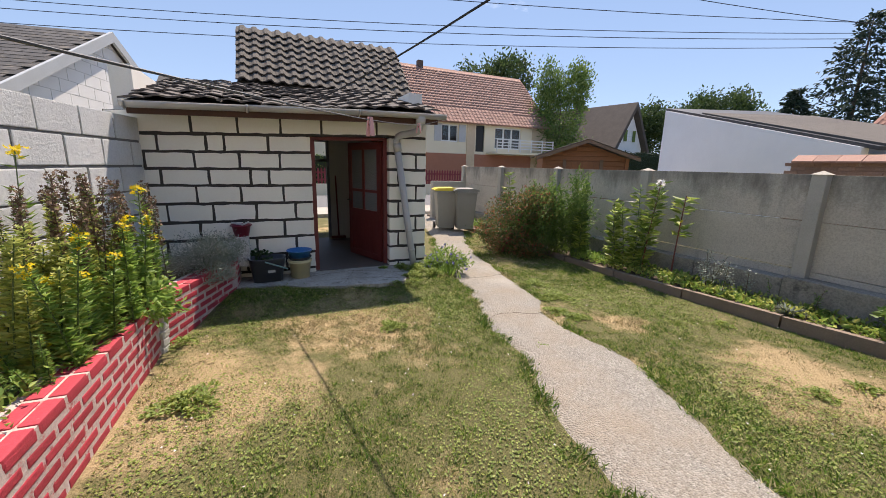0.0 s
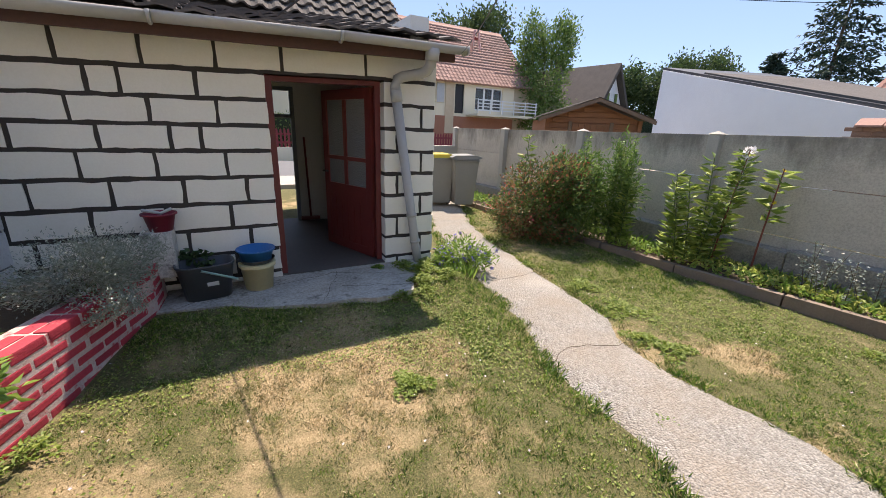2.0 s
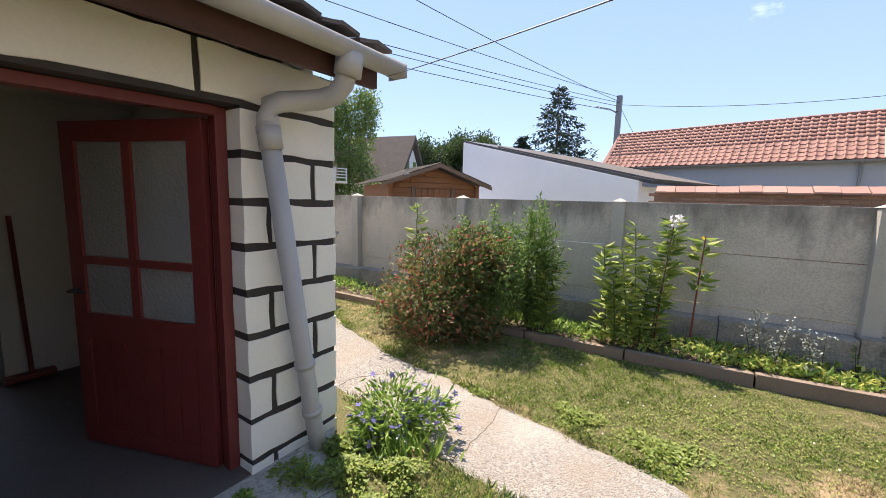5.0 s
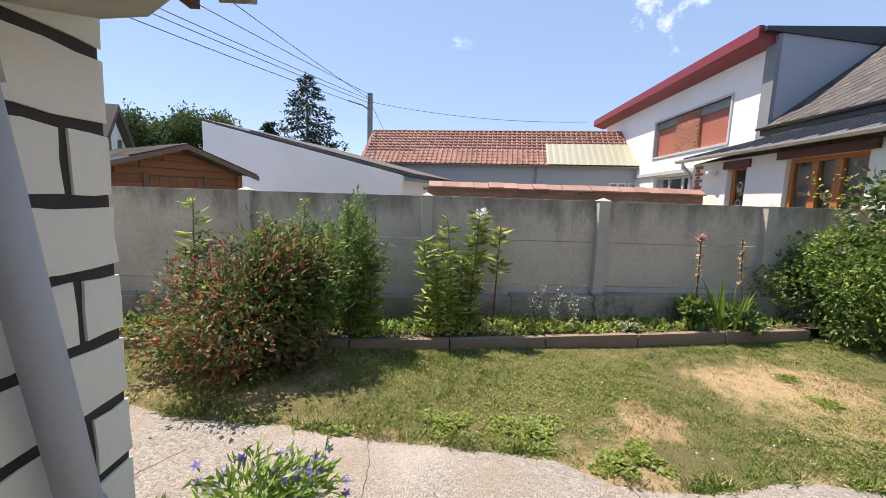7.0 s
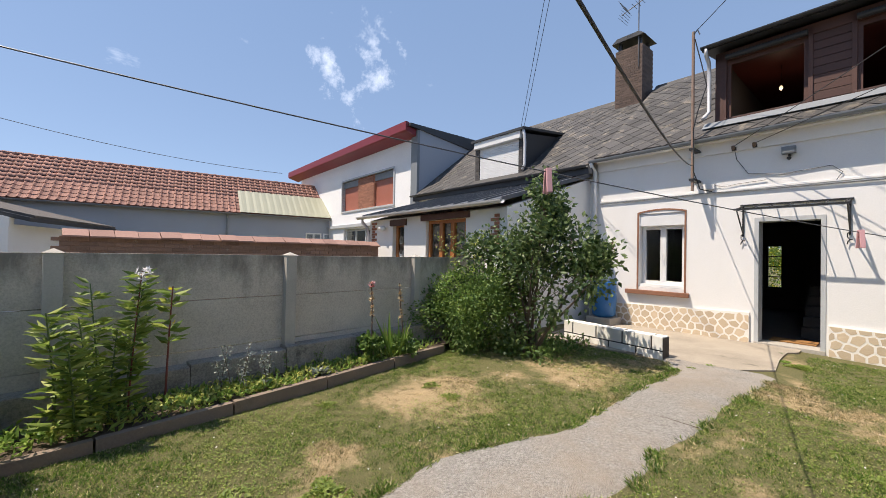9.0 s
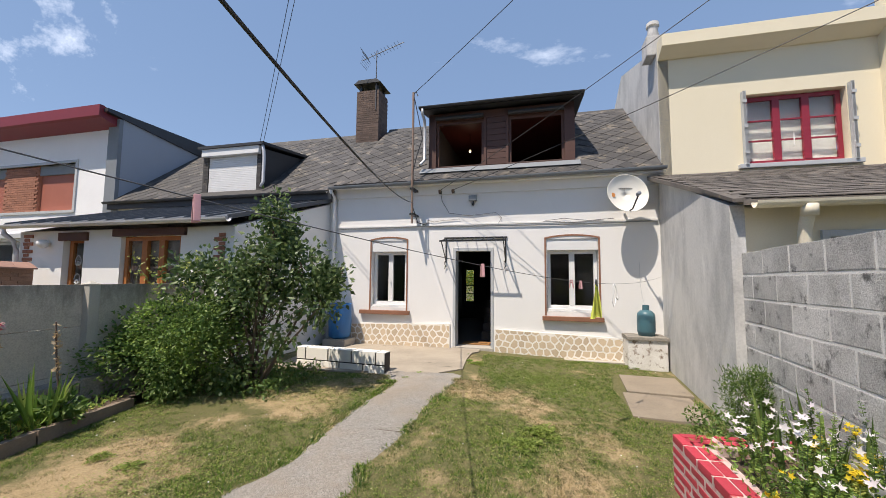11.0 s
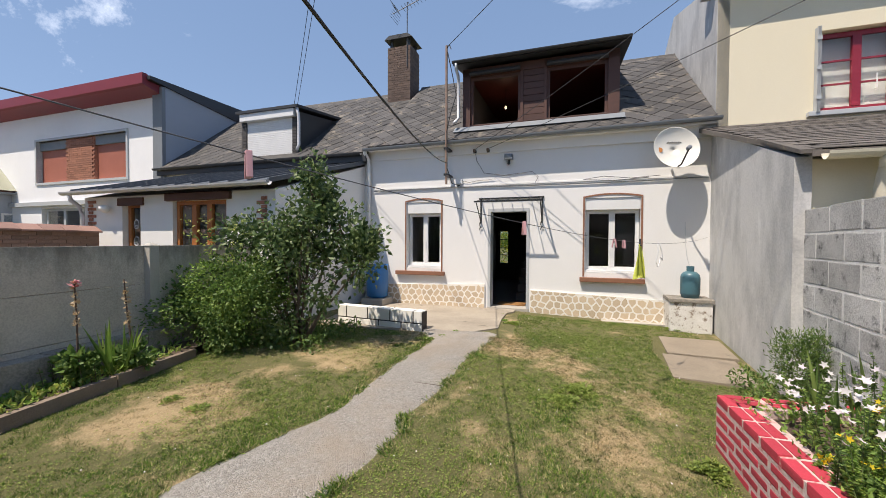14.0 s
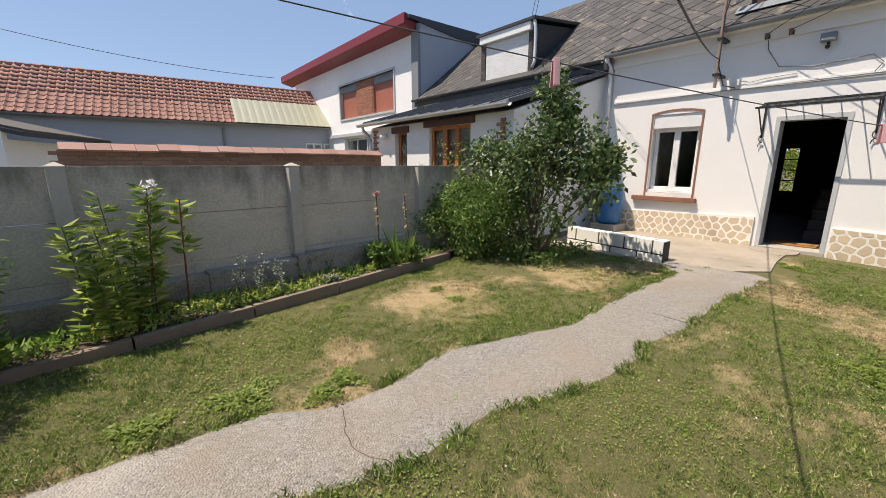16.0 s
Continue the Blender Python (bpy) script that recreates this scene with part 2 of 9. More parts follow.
M_SOIL, M_BLADE = lawn_materials()
M_BLOCK_WHITE = surf("white_masonry_paint", (0.86, 0.84, 0.77), (0.78, 0.755, 0.68), 0.8, 2.2, 70, stain=(0.55, 0.51, 0.42), stain_at=0.70, bump=0.25)
M_JOINT = surf("black_joint_paint", (0.035, 0.03, 0.028), (0.06, 0.05, 0.045), 0.75, 5, 80, bump=0.3)
M_FACADE = surf("white_facade_render", (0.80, 0.79, 0.77), (0.72, 0.71, 0.69), 0.85, 0.9, 55, stain=(0.60, 0.57, 0.52), stain_at=0.72, bump=0.22, stretch=(1, 1, 0.35))
M_PLINTH = surf("crumbling_whitewash", (0.78, 0.76, 0.72), (0.55, 0.52, 0.47), 0.9, 4, 50, stain=(0.24, 0.18, 0.13), stain_at=0.53, bump=0.6)
M_PIER = surf("rough_pale_mortar", (0.62, 0.59, 0.54), (0.36, 0.33, 0.29), 0.95, 5, 45, bump=0.9)
M_GREYRENDER = surf("grey_weathered_render", (0.62, 0.61, 0.59), (0.38, 0.38, 0.375), 0.9, 1.8, 40, stain=(0.70, 0.69, 0.66), stain_at=0.60, bump=0.3, stretch=(1, 1, 0.45), amount=0.3, crisp=True)
M_CREAM = surf("cream_render", (0.78, 0.71, 0.54), (0.71, 0.64, 0.48), 0.85, 0.7, 60, stain=(0.50, 0.45, 0.33), stain_at=0.74, bump=0.15, stretch=(1, 1, 0.4))
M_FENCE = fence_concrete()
M_FOOTING = surf("dirty_footing_concrete", (0.34, 0.31, 0.265), (0.17, 0.155, 0.135), 0.95, 2.5, 45, stain=(0.11, 0.10, 0.09), stain_at=0.58, bump=0.7, crisp=True)
M_PAINTBLOCK = surf("weathered_white_block", (0.80, 0.80, 0.79), (0.56, 0.56, 0.55), 0.9, 2.2, 45, stain=(0.38, 0.38, 0.37), stain_at=0.62, bump=0.8, rnd=0.15)
M_GREYJOINT = surf("dark_grey_joint", (0.20, 0.195, 0.19), (0.12, 0.12, 0.115), 0.95, 4, 50, bump=0.5)
M_POST = surf("post_concrete", (0.46, 0.43, 0.37), (0.34, 0.32, 0.28), 0.9, 3, 70, bump=0.25, stain=(0.2, 0.19, 0.17), stain_at=0.64)
M_CONCRETE = surf("old_concrete", (0.46, 0.425, 0.37), (0.32, 0.295, 0.255), 0.9, 1.5, 50, stain=(0.16, 0.15, 0.13), stain_at=0.64, bump=0.35)
M_APRON = surf("mottled_apron_concrete", (0.48, 0.45, 0.40), (0.24, 0.22, 0.19), 0.92, 3.2, 42, stain=(0.13, 0.12, 0.10), stain_at=0.57, bump=0.6, crisp=True)
M_TERRACE = surf("terrace_concrete", (0.40, 0.345, 0.27), (0.25, 0.215, 0.17), 0.9, 1.4, 60, stain=(0.17, 0.145, 0.11), stain_at=0.60, bump=0.3, crisp=True)
M_SLAB = surf("stained_slab_concrete", (0.29, 0.24, 0.18), (0.175, 0.145, 0.108), 0.9, 2.2, 55, stain=(0.17, 0.145, 0.11), stain_at=0.6, bump=0.35)
M_PATH = pebbled("pebbled_path_concrete")
M_CPBLOCK = surf("concrete_block", (0.74, 0.73, 0.71), (0.36, 0.355, 0.345), 0.95, 2.2, 75, stain=(0.15, 0.15, 0.145), stain_at=0.555, bump=1.0, rnd=0.32, amount=0.5, crisp=True)
M_MORTAR = surf("whitish_mortar", (0.84, 0.83, 0.80), (0.50, 0.49, 0.47), 0.95, 3, 60, bump=0.5, stain=(0.22, 0.21, 0.20), stain_at=0.62)
M_REDBRICK = surf("red_painted_brick", (0.56, 0.05, 0.08), (0.38, 0.032, 0.05), 0.7, 5, 60, stain=(0.36, 0.20, 0.17), stain_at=0.64, bump=0.4, rnd=0.3)
M_WHITEMORTAR = surf("white_painted_mortar", (0.64, 0.52, 0.48), (0.42, 0.27, 0.25), 0.9, 6, 60, bump=0.6, stain=(0.50, 0.09, 0.10), stain_at=0.54)
M_SLATE = surf("grey_slate", (0.092, 0.086, 0.082), (0.056, 0.054, 0.054), 0.75, 1.4, 50, stain=(0.22, 0.19, 0.15), stain_at=0.545, bump=0.3, rnd=0.45)
M_OLDSLATE = surf("lichened_brown_slate", (0.17, 0.15, 0.13), (0.10, 0.088, 0.08), 0.8, 1.6, 50, stain=(0.30, 0.25, 0.18), stain_at=0.60, bump=0.35, rnd=0.4)
M_SHEDTILE = surf("weathered_dark_tile", (0.15, 0.13, 0.115), (0.085, 0.075, 0.07), 0.85, 3, 60, stain=(0.17, 0.15, 0.13), stain_at=0.66, bump=0.5, rnd=0.3)
M_CONTILE = surf("lichened_concrete_tile", (0.135, 0.12, 0.106), (0.08, 0.072, 0.064), 0.9, 3.5, 70, stain=(0.10, 0.09, 0.08), stain_at=0.6, bump=0.6, rnd=0.25)
M_PANTILE = surf("orange_red_pantile", (0.40, 0.21, 0.16), (0.30, 0.155, 0.12), 0.85, 1.0, 30, stain=(0.25, 0.11, 0.075), stain_at=0.66, bump=0.3, rnd=0.3)
M_PINKTILE = surf("faded_red_tile", (0.43, 0.26, 0.205), (0.33, 0.185, 0.145), 0.85, 0.8, 30, bump=0.3, rnd=0.25)
M_THATCH = surf("grey_thatch", (0.14, 0.115, 0.10), (0.08, 0.07, 0.062), 0.95, 2, 30, bump=0.8, rnd=0.2)
M_ANNEXROOF = surf("blue_grey_roof_sheet", (0.11, 0.12, 0.135), (0.075, 0.082, 0.092), 0.45, 2, 40, bump=0.05)
M_ZINC = surf("zinc_gutter", (0.62, 0.62, 0.63), (0.50, 0.50, 0.51), 0.5, 4, 40, bump=0.06, metal=0.25)
M_PVC = surf("grey_pvc_pipe", (0.46, 0.45, 0.43), (0.40, 0.39, 0.37), 0.5, 3, 40, bump=0.04)
M_WPVC = plain("white_pvc", (0.80, 0.80, 0.79), 0.35)
M_CREAMPVC = plain("cream_pvc", (0.72, 0.66, 0.52), 0.45)
M_BROWNTRIM = surf("brown_window_trim", (0.28, 0.13, 0.075), (0.20, 0.09, 0.05), 0.7, 6, 60, bump=0.2)
M_BROWNWOOD = surf("dark_brown_cladding", (0.115, 0.05, 0.035), (0.07, 0.032, 0.024), 0.6, 3, 40, bump=0.2, stretch=(0.3, 1, 6), rnd=0.2)
M_DOORRED = surf("oxblood_door_paint", (0.165, 0.029, 0.027), (0.115, 0.021, 0.02), 0.5, 4, 50, bump=0.2, stain=(0.10, 0.04, 0.03), stain_at=0.68)
M_ORANGEWOOD = surf("varnished_orange_wood", (0.42, 0.16, 0.045), (0.30, 0.10, 0.03), 0.45, 3, 30, bump=0.1, stretch=(6, 6, 0.6))
M_CABINWOOD = surf("brown_log_cladding", (0.30, 0.135, 0.062), (0.19, 0.085, 0.042), 0.7, 2, 30, bump=0.2, stretch=(1, 1, 6), rnd=0.25)
M_OLDWOOD = surf("weathered_timber", (0.20, 0.14, 0.10), (0.12, 0.085, 0.06), 0.85, 4, 40, bump=0.3)
M_STONE = surf("buff_cladding_stone", (0.68, 0.56, 0.40), (0.56, 0.43, 0.29), 0.85, 5, 60, bump=0.4, rnd=0.2)
M_STONEJOINT = surf("pale_stone_joint", (0.86, 0.83, 0.77), (0.74, 0.70, 0.63), 0.9, 6, 60, bump=0.3)
M_BRICK = surf("old_brown_brick", (0.17, 0.115, 0.09), (0.09, 0.068, 0.058), 0.9, 3, 50, stain=(0.10, 0.09, 0.08), stain_at=0.6, bump=0.5, rnd=0.3)
M_BRICKRED = surf("orange_brick", (0.42, 0.19, 0.12), (0.32, 0.14, 0.09), 0.85, 3, 50, bump=0.3, rnd=0.3)
M_BRICKWALL = surf("old_boundary_brick", (0.36, 0.22, 0.16), (0.22, 0.14, 0.105), 0.9, 2, 40, stain=(0.45, 0.40, 0.34), stain_at=0.62, bump=0.5, rnd=0.3)
M_BLACKMETAL = plain("black_painted_metal", (0.03, 0.03, 0.032), 0.5, 0.3)
M_DARKROOF = surf("black_roof_sheet", (0.045, 0.047, 0.05), (0.03, 0.031, 0.034), 0.5, 2, 40, bump=0.05)
M_CABLE = plain("black_cable", (0.02, 0.02, 0.022), 0.6)
M_WIRE = plain("grey_wire", (0.12, 0.12, 0.125), 0.5, 0.4)
M_RUST = surf("rusty_pipe", (0.24, 0.13, 0.085), (0.30, 0.26, 0.22), 0.75, 9, 60, bump=0.2)
M_DISH = surf("dish_enamel", (0.76, 0.74, 0.67), (0.70, 0.68, 0.61), 0.45, 4, 40, stain=(0.52, 0.45, 0.33), stain_at=0.74, bump=0.05)
M_EDGING = surf("brown_stained_edging", (0.25, 0.19, 0.145), (0.16, 0.12, 0.09), 0.9, 3, 60, stain=(0.36, 0.31, 0.25), stain_at=0.66, bump=0.4)
M_ORANGE = plain("orange_rust_stain", (0.50, 0.20, 0.05), 0.7)
M_DARKMARK = plain("dark_print", (0.05, 0.05, 0.05), 0.7)
M_GAS = surf("teal_gas_bottle", (0.065, 0.155, 0.19), (0.05, 0.125, 0.155), 0.4, 5, 40, bump=0.05, stain=(0.10, 0.13, 0.13), stain_at=0.72)
M_BLUEPL = plain("blue_plastic", (0.03, 0.17, 0.45), 0.4)
M_CREAMPL = plain("cream_plastic", (0.66, 0.60, 0.36), 0.4)
M_GREYPL = plain("dark_grey_plastic", (0.055, 0.062, 0.075), 0.45)
M_TEALPL = plain("pale_teal_plastic", (0.38, 0.62, 0.62), 0.4)
M_BURGPL = plain("burgundy_plastic", (0.24, 0.018, 0.045), 0.4)
M_BINGREY = plain("grey_bin_plastic", (0.28, 0.275, 0.255), 0.5)
M_BINYEL = plain("yellow_bin_lid", (0.70, 0.55, 0.06), 0.45)
M_PINKPL = plain("pink_plastic", (0.70, 0.38, 0.38), 0.4)
M_RAG = plain("yellow_green_cloth", (0.72, 0.76, 0.15), 0.9)
M_BURGWOOD = plain("burgundy_window_paint", (0.28, 0.02, 0.04), 0.45)
M_GREYPAINT = plain("pale_grey_paint", (0.50, 0.52, 0.53), 0.5)
M_DARKGREY = plain("grey_paint", (0.22, 0.24, 0.26), 0.6)
M_FASCIA = plain("dark_red_fascia", (0.22, 0.025, 0.035), 0.5)
M_MODWHITE = surf("modern_white_render", (0.88, 0.88, 0.88), (0.74, 0.74, 0.75), 0.8, 0.6, 50, bump=0.1)
M_BLUEGREY = surf("blue_grey_render", (0.38, 0.41, 0.46), (0.33, 0.36, 0.41), 0.85, 0.6, 50, bump=0.1)
M_TERRASHUT = plain("terracotta_shutter", (0.38, 0.13, 0.085), 0.6)
M_GRP = surf("yellowed_fibreglass_sheet", (0.42, 0.42, 0.31), (0.35, 0.35, 0.26), 0.5, 1, 30, bump=0.05)
M_INT = surf("interior_white_paint", (0.62, 0.61, 0.58), (0.54, 0.53, 0.50), 0.85, 1, 40, bump=0.1)
# Dark base colour stands in for the shade of unlit rooms.
M_INTDARK = surf("unlit_interior_dark", (0.10, 0.085, 0.075), (0.07, 0.06, 0.055), 0.8, 1, 40, bump=0.1)
M_PINECEIL = surf("red_stained_boards", (0.15, 0.03, 0.02), (0.10, 0.022, 0.015), 0.5, 2, 30, bump=0.1, stretch=(8, 0.5, 1))
M_FLOORDARK = surf("dark_floor", (0.12, 0.10, 0.09), (0.07, 0.06, 0.055), 0.6, 2, 40, bump=0.2)
M_MAT = surf("coir_mat", (0.36, 0.18, 0.06), (0.24, 0.12, 0.04), 0.95, 8, 90, bump=0.5)
M_ASPHALT = surf("asphalt", (0.16, 0.16, 0.165), (0.12, 0.12, 0.125), 0.9, 1, 60, bump=0.3)
M_EARTH = surf("garden_soil", (0.10, 0.07, 0.045), (0.055, 0.04, 0.028), 0.95, 2, 40, bump=0.7)
M_BARK = surf("bark", (0.14, 0.105, 0.075), (0.08, 0.06, 0.045), 0.9, 6, 40, bump=0.6)
M_REDSTEM = plain("red_stem", (0.20, 0.05, 0.035), 0.6)
M_GREENSTEM = plain("green_stem", (0.11, 0.16, 0.05), 0.6)
M_DRYSTEM = plain("dry_brown_stem", (0.13, 0.085, 0.06), 0.8)
M_LACE = surf("net_curtain", (0.68, 0.67, 0.63), (0.50, 0.50, 0.48), 0.9, 9, 60, bump=0.3, stretch=(3, 3, 0.6))
M_DARKCURTAIN = surf("dim_curtain", (0.23, 0.22, 0.22), (0.15, 0.15, 0.155), 0.9, 5, 60, bump=0.2, stretch=(3, 3, 0.4))
M_HEDGE = surf("clipped_hedge", (0.022, 0.04, 0.015), (0.012, 0.022, 0.009), 0.9, 5, 40, bump=1.0)


def glass(name, c, rough=0.02, trans=1.0):
    m, n, l, b = nodes_of(name)
    b.inputs["Base Color"].default_value = (*c, 1)
    b.inputs["Roughness"].default_value = rough
    b.inputs["Transmission Weight"].default_value = trans
    b.inputs["IOR"].default_value = 1.45
    return m


M_GLASS = glass("window_glass", (0.9, 0.93, 0.92))
M_FROST = glass("frosted_glass", (0.42, 0.45, 0.47), 0.22, 0.5)
_n, _l = M_FROST.node_tree.nodes, M_FROST.node_tree.links
_b = _n.new("ShaderNodeBump")
_b.inputs["Strength"].default_value, _b.inputs["Distance"].default_value = 0.9, 0.01
_l.new(noise_node(_n, _l, 55, 3, 0.5).outputs["Fac"], _b.inputs["Height"])
_l.new(_b.outputs[0], _n["Principled BSDF"].inputs["Normal"])
M_GLOW = bpy.data.materials.new("bulb_glow")
M_GLOW.use_nodes = True
M_GLOW.node_tree.nodes["Principled BSDF"].inputs["Emission Color"].default_value = (1, 0.72, 0.4, 1)
M_GLOW.node_tree.nodes["Principled BSDF"].inputs["Emission Strength"].default_value = 1.0

L_MID = leafy("mid_green_leaf", (0.05, 0.095, 0.022), (0.085, 0.14, 0.033), (0.14, 0.19, 0.05))
L_DARK = leafy("dark_green_leaf", (0.022, 0.046, 0.018), (0.04, 0.075, 0.026), (0.07, 0.11, 0.04), 0.6, 0.3, 1.35)
L_LAWN = leafy("lawn_weed_leaf", (0.085, 0.125, 0.022), (0.135, 0.18, 0.033), (0.22, 0.25, 0.06))
L_LILAC = leafy("lilac_leaf", (0.026, 0.05, 0.016), (0.065, 0.105, 0.032), (0.16, 0.20, 0.075), 0.42, 0.38, 1.55)
L_LIGHT = leafy("light_green_leaf", (0.09, 0.16, 0.03), (0.15, 0.23, 0.045), (0.24, 0.31, 0.075))
L_LIME = leafy("yellow_green_leaf", (0.15, 0.185, 0.04), (0.26, 0.29, 0.07), (0.42, 0.40, 0.12))
L_LILY = leafy("lily_leaf", (0.07, 0.115, 0.022), (0.15, 0.205, 0.04), (0.29, 0.32, 0.085))
L_FUCH = leafy("bronze_fuchsia_leaf", (0.03, 0.06, 0.018), (0.085, 0.105, 0.034), (0.22, 0.09, 0.05))
L_SILVER = leafy("silver_leaf", (0.17, 0.20, 0.16), (0.28, 0.31, 0.26), (0.40, 0.43, 0.38), 0.8, 0.1, gain=1.1)
L_DRY = leafy("dry_seed_head", (0.07, 0.045, 0.032), (0.12, 0.08, 0.055), (0.20, 0.14, 0.09), 0.9, 0.1)
L_SPRUCE = leafy("spruce_needles", (0.012, 0.026, 0.016), (0.022, 0.042, 0.024), (0.035, 0.06, 0.032), 0.7, 0.1, gain=1.25)
L_TREE = leafy("tree_leaf", (0.03, 0.055, 0.018), (0.05, 0.085, 0.028), (0.085, 0.125, 0.04), gain=1.25)
P_YELLOW = leafy("yellow_petal", (0.75, 0.55, 0.02), (0.80, 0.62, 0.03), (0.85, 0.70, 0.06), 0.7, gain=1.0)
P_WHITE = leafy("white_petal", (0.80, 0.78, 0.78), (0.85, 0.82, 0.83), (0.80, 0.68, 0.76), 0.7, gain=1.0)
P_BLUE = leafy("violet_blue_petal", (0.16, 0.14, 0.48), (0.24, 0.20, 0.60), (0.34, 0.30, 0.66), 0.7, gain=1.0)
P_RED = leafy("red_fuchsia_flower", (0.42, 0.02, 0.04), (0.55, 0.03, 0.05), (0.60, 0.06, 0.14), 0.6, gain=1.0)
P_PINK = leafy("pink_petal", (0.70, 0.26, 0.30), (0.76, 0.34, 0.36), (0.80, 0.5, 0.48), 0.7, gain=1.0)
P_TAN = leafy("withered_petal", (0.50, 0.36, 0.20), (0.60, 0.45, 0.28), (0.66, 0.53, 0.36), 0.8, gain=1.0)
P_MAUVE = leafy("brown_mauve_panicle", (0.07, 0.035, 0.03), (0.11, 0.05, 0.045), (0.15, 0.08, 0.07), 0.9)


# ---- building helpers ----
def thing(name, label, category, m=None, group="", kind=""):
    ob = new(name)
    ob.empty_display_size = 0.1
    if m is not None:
        ob.matrix_basis = m
    return tagged(ob, label, category, group, kind)


def part(name, bm, material, parent=None, label="", smooth=False):
    me = bpy.data.meshes.new(name)
    bmesh.ops.recalc_face_normals(bm, faces=bm.faces)
    if smooth:
        for f in bm.faces:
            f.smooth = True
    bm.to_mesh(me)
    bm.free()
    me.materials.append(material)
    ob = new(name, me)
    ob.parent = parent
    return tagged(ob, label)


def raw(name, verts, tris, material, parent=None, label=""):
    me = bpy.data.meshes.new(name)
    me.vertices.add(len(verts))
    me.vertices.foreach_set("co", np.asarray(verts, np.float32).ravel())
    k = tris.shape[1]
    me.loops.add(tris.size)
    me.loops.foreach_set("vertex_index", tris.astype(np.int32).ravel())
    me.polygons.add(len(tris))
    me.polygons.foreach_set("loop_start", np.arange(0, tris.size, k, dtype=np.int32))
    me.update(calc_edges=True)
    me.validate()
    me.materials.append(material)
    ob = new(name, me)
    ob.parent = parent
    return tagged(ob, label)


def B():
    return bmesh.new()


def box(bm, x0, x1, y0, y1, z0, z1, bev=0.0, m=None):
    mm = Matrix.LocRotScale(((x0 + x1) / 2, (y0 + y1) / 2, (z0 + z1) / 2), None, (abs(x1 - x0), abs(y1 - y0), abs(z1 - z0)))
    r = bmesh.ops.create_cube(bm, size=1, matrix=(m @ mm) if m is not None else mm)
    if bev:
        es = {e for v in r["verts"] for e in v.link_edges}
        bmesh.ops.bevel(bm, geom=list(es), offset=bev, segments=2, affect="EDGES", profile=0.7)
    return bm


def prism(bm, pts, axis, a, b):
    """The outline pts, drawn across the axis, pulled from a to b along it."""
    def at(p, s):
        return {"x": (s, p[0], p[1]), "y": (p[0], s, p[1]), "z": (p[0], p[1], s)}[axis]
    lo, hi = [bm.verts.new(at(p, a)) for p in pts], [bm.verts.new(at(p, b)) for p in pts]
    bm.faces.new(lo[::-1]), bm.faces.new(hi)
    for k in range(len(pts)):
        j = (k + 1) % len(pts)
        bm.faces.new((lo[k], lo[j], hi[j], hi[k]))
    return bm


def tube(bm, pts, r, n=8, r1=None, caps=True):
    pts = [Vector(p) for p in pts]
    rings, up = [], Vector((0.31, 0.17, 0.93))
    for k, p in enumerate(pts):
        d = (pts[min(k + 1, len(pts) - 1)] - pts[max(k - 1, 0)]).normalized()
        a = d.cross(up)
        if a.length < 0.1:
            a = d.cross(Vector((1, 0, 0)))
        a.normalize()
        c = d.cross(a)
        rr = r if r1 is None else r + (r1 - r) * k / max(1, len(pts) - 1)
        rings.append([bm.verts.new(p + (a * math.cos(2 * math.pi * j / n) + c * math.sin(2 * math.pi * j / n)) * rr) for j in range(n)])
    for q0, q1 in zip(rings, rings[1:]):
        for j in range(n):
            bm.faces.new((q0[j], q0[(j + 1) % n], q1[(j + 1) % n], q1[j]))
    if caps:
        bm.faces.new(rings[0][::-1]), bm.faces.new(rings[-1])
    return bm


def lathe(bm, prof, n=24, c=(0, 0, 0), closed=False):
    rings = [[bm.verts.new((c[0] + r * math.cos(2 * math.pi * j / n), c[1] + r * math.sin(2 * math.pi * j / n), c[2] + z)) for j in range(n)] for r, z in prof]
    pairs = list(zip(rings, rings[1:])) + ([(rings[-1], rings[0])] if closed else [])
    for q0, q1 in pairs:
        for j in range(n):
            bm.faces.new((q0[j], q0[(j + 1) % n], q1[(j + 1) % n], q1[j]))
    if not closed:
        bm.faces.new(rings[0][::-1]), bm.faces.new(rings[-1])
    return bm


def holed(bm, x0, x1, z0, z1, y0, y1, holes):
    """A wall along x with openings (x0, x1, z0, z1) right through it."""
    xs = sorted({x0, x1, *(h[0] for h in holes), *(h[1] for h in holes)})
    for a, b in zip(xs, xs[1:]):
        cuts = sorted((h[2], h[3]) for h in holes if h[0] <= a + 1e-6 and h[1] >= b - 1e-6)
        z = z0
        for lo, hi in cuts:
            if lo > z:
                box(bm, a, b, y0, y1, z, lo)
            z = hi
        if z < z1:
            box(bm, a, b, y0, y1, z, z1)
    return bm


def piece(name, mesh, parent, m):
    ob = new(name, mesh)
    ob.parent = parent
    ob.matrix_basis = m
    return ob


def mesh_of(name, bm, material):
    me = bpy.data.meshes.new(name)
    bmesh.ops.recalc_face_normals(bm, faces=bm.faces)
    bm.to_mesh(me)
    bm.free()
    me.materials.append(material)
    return me


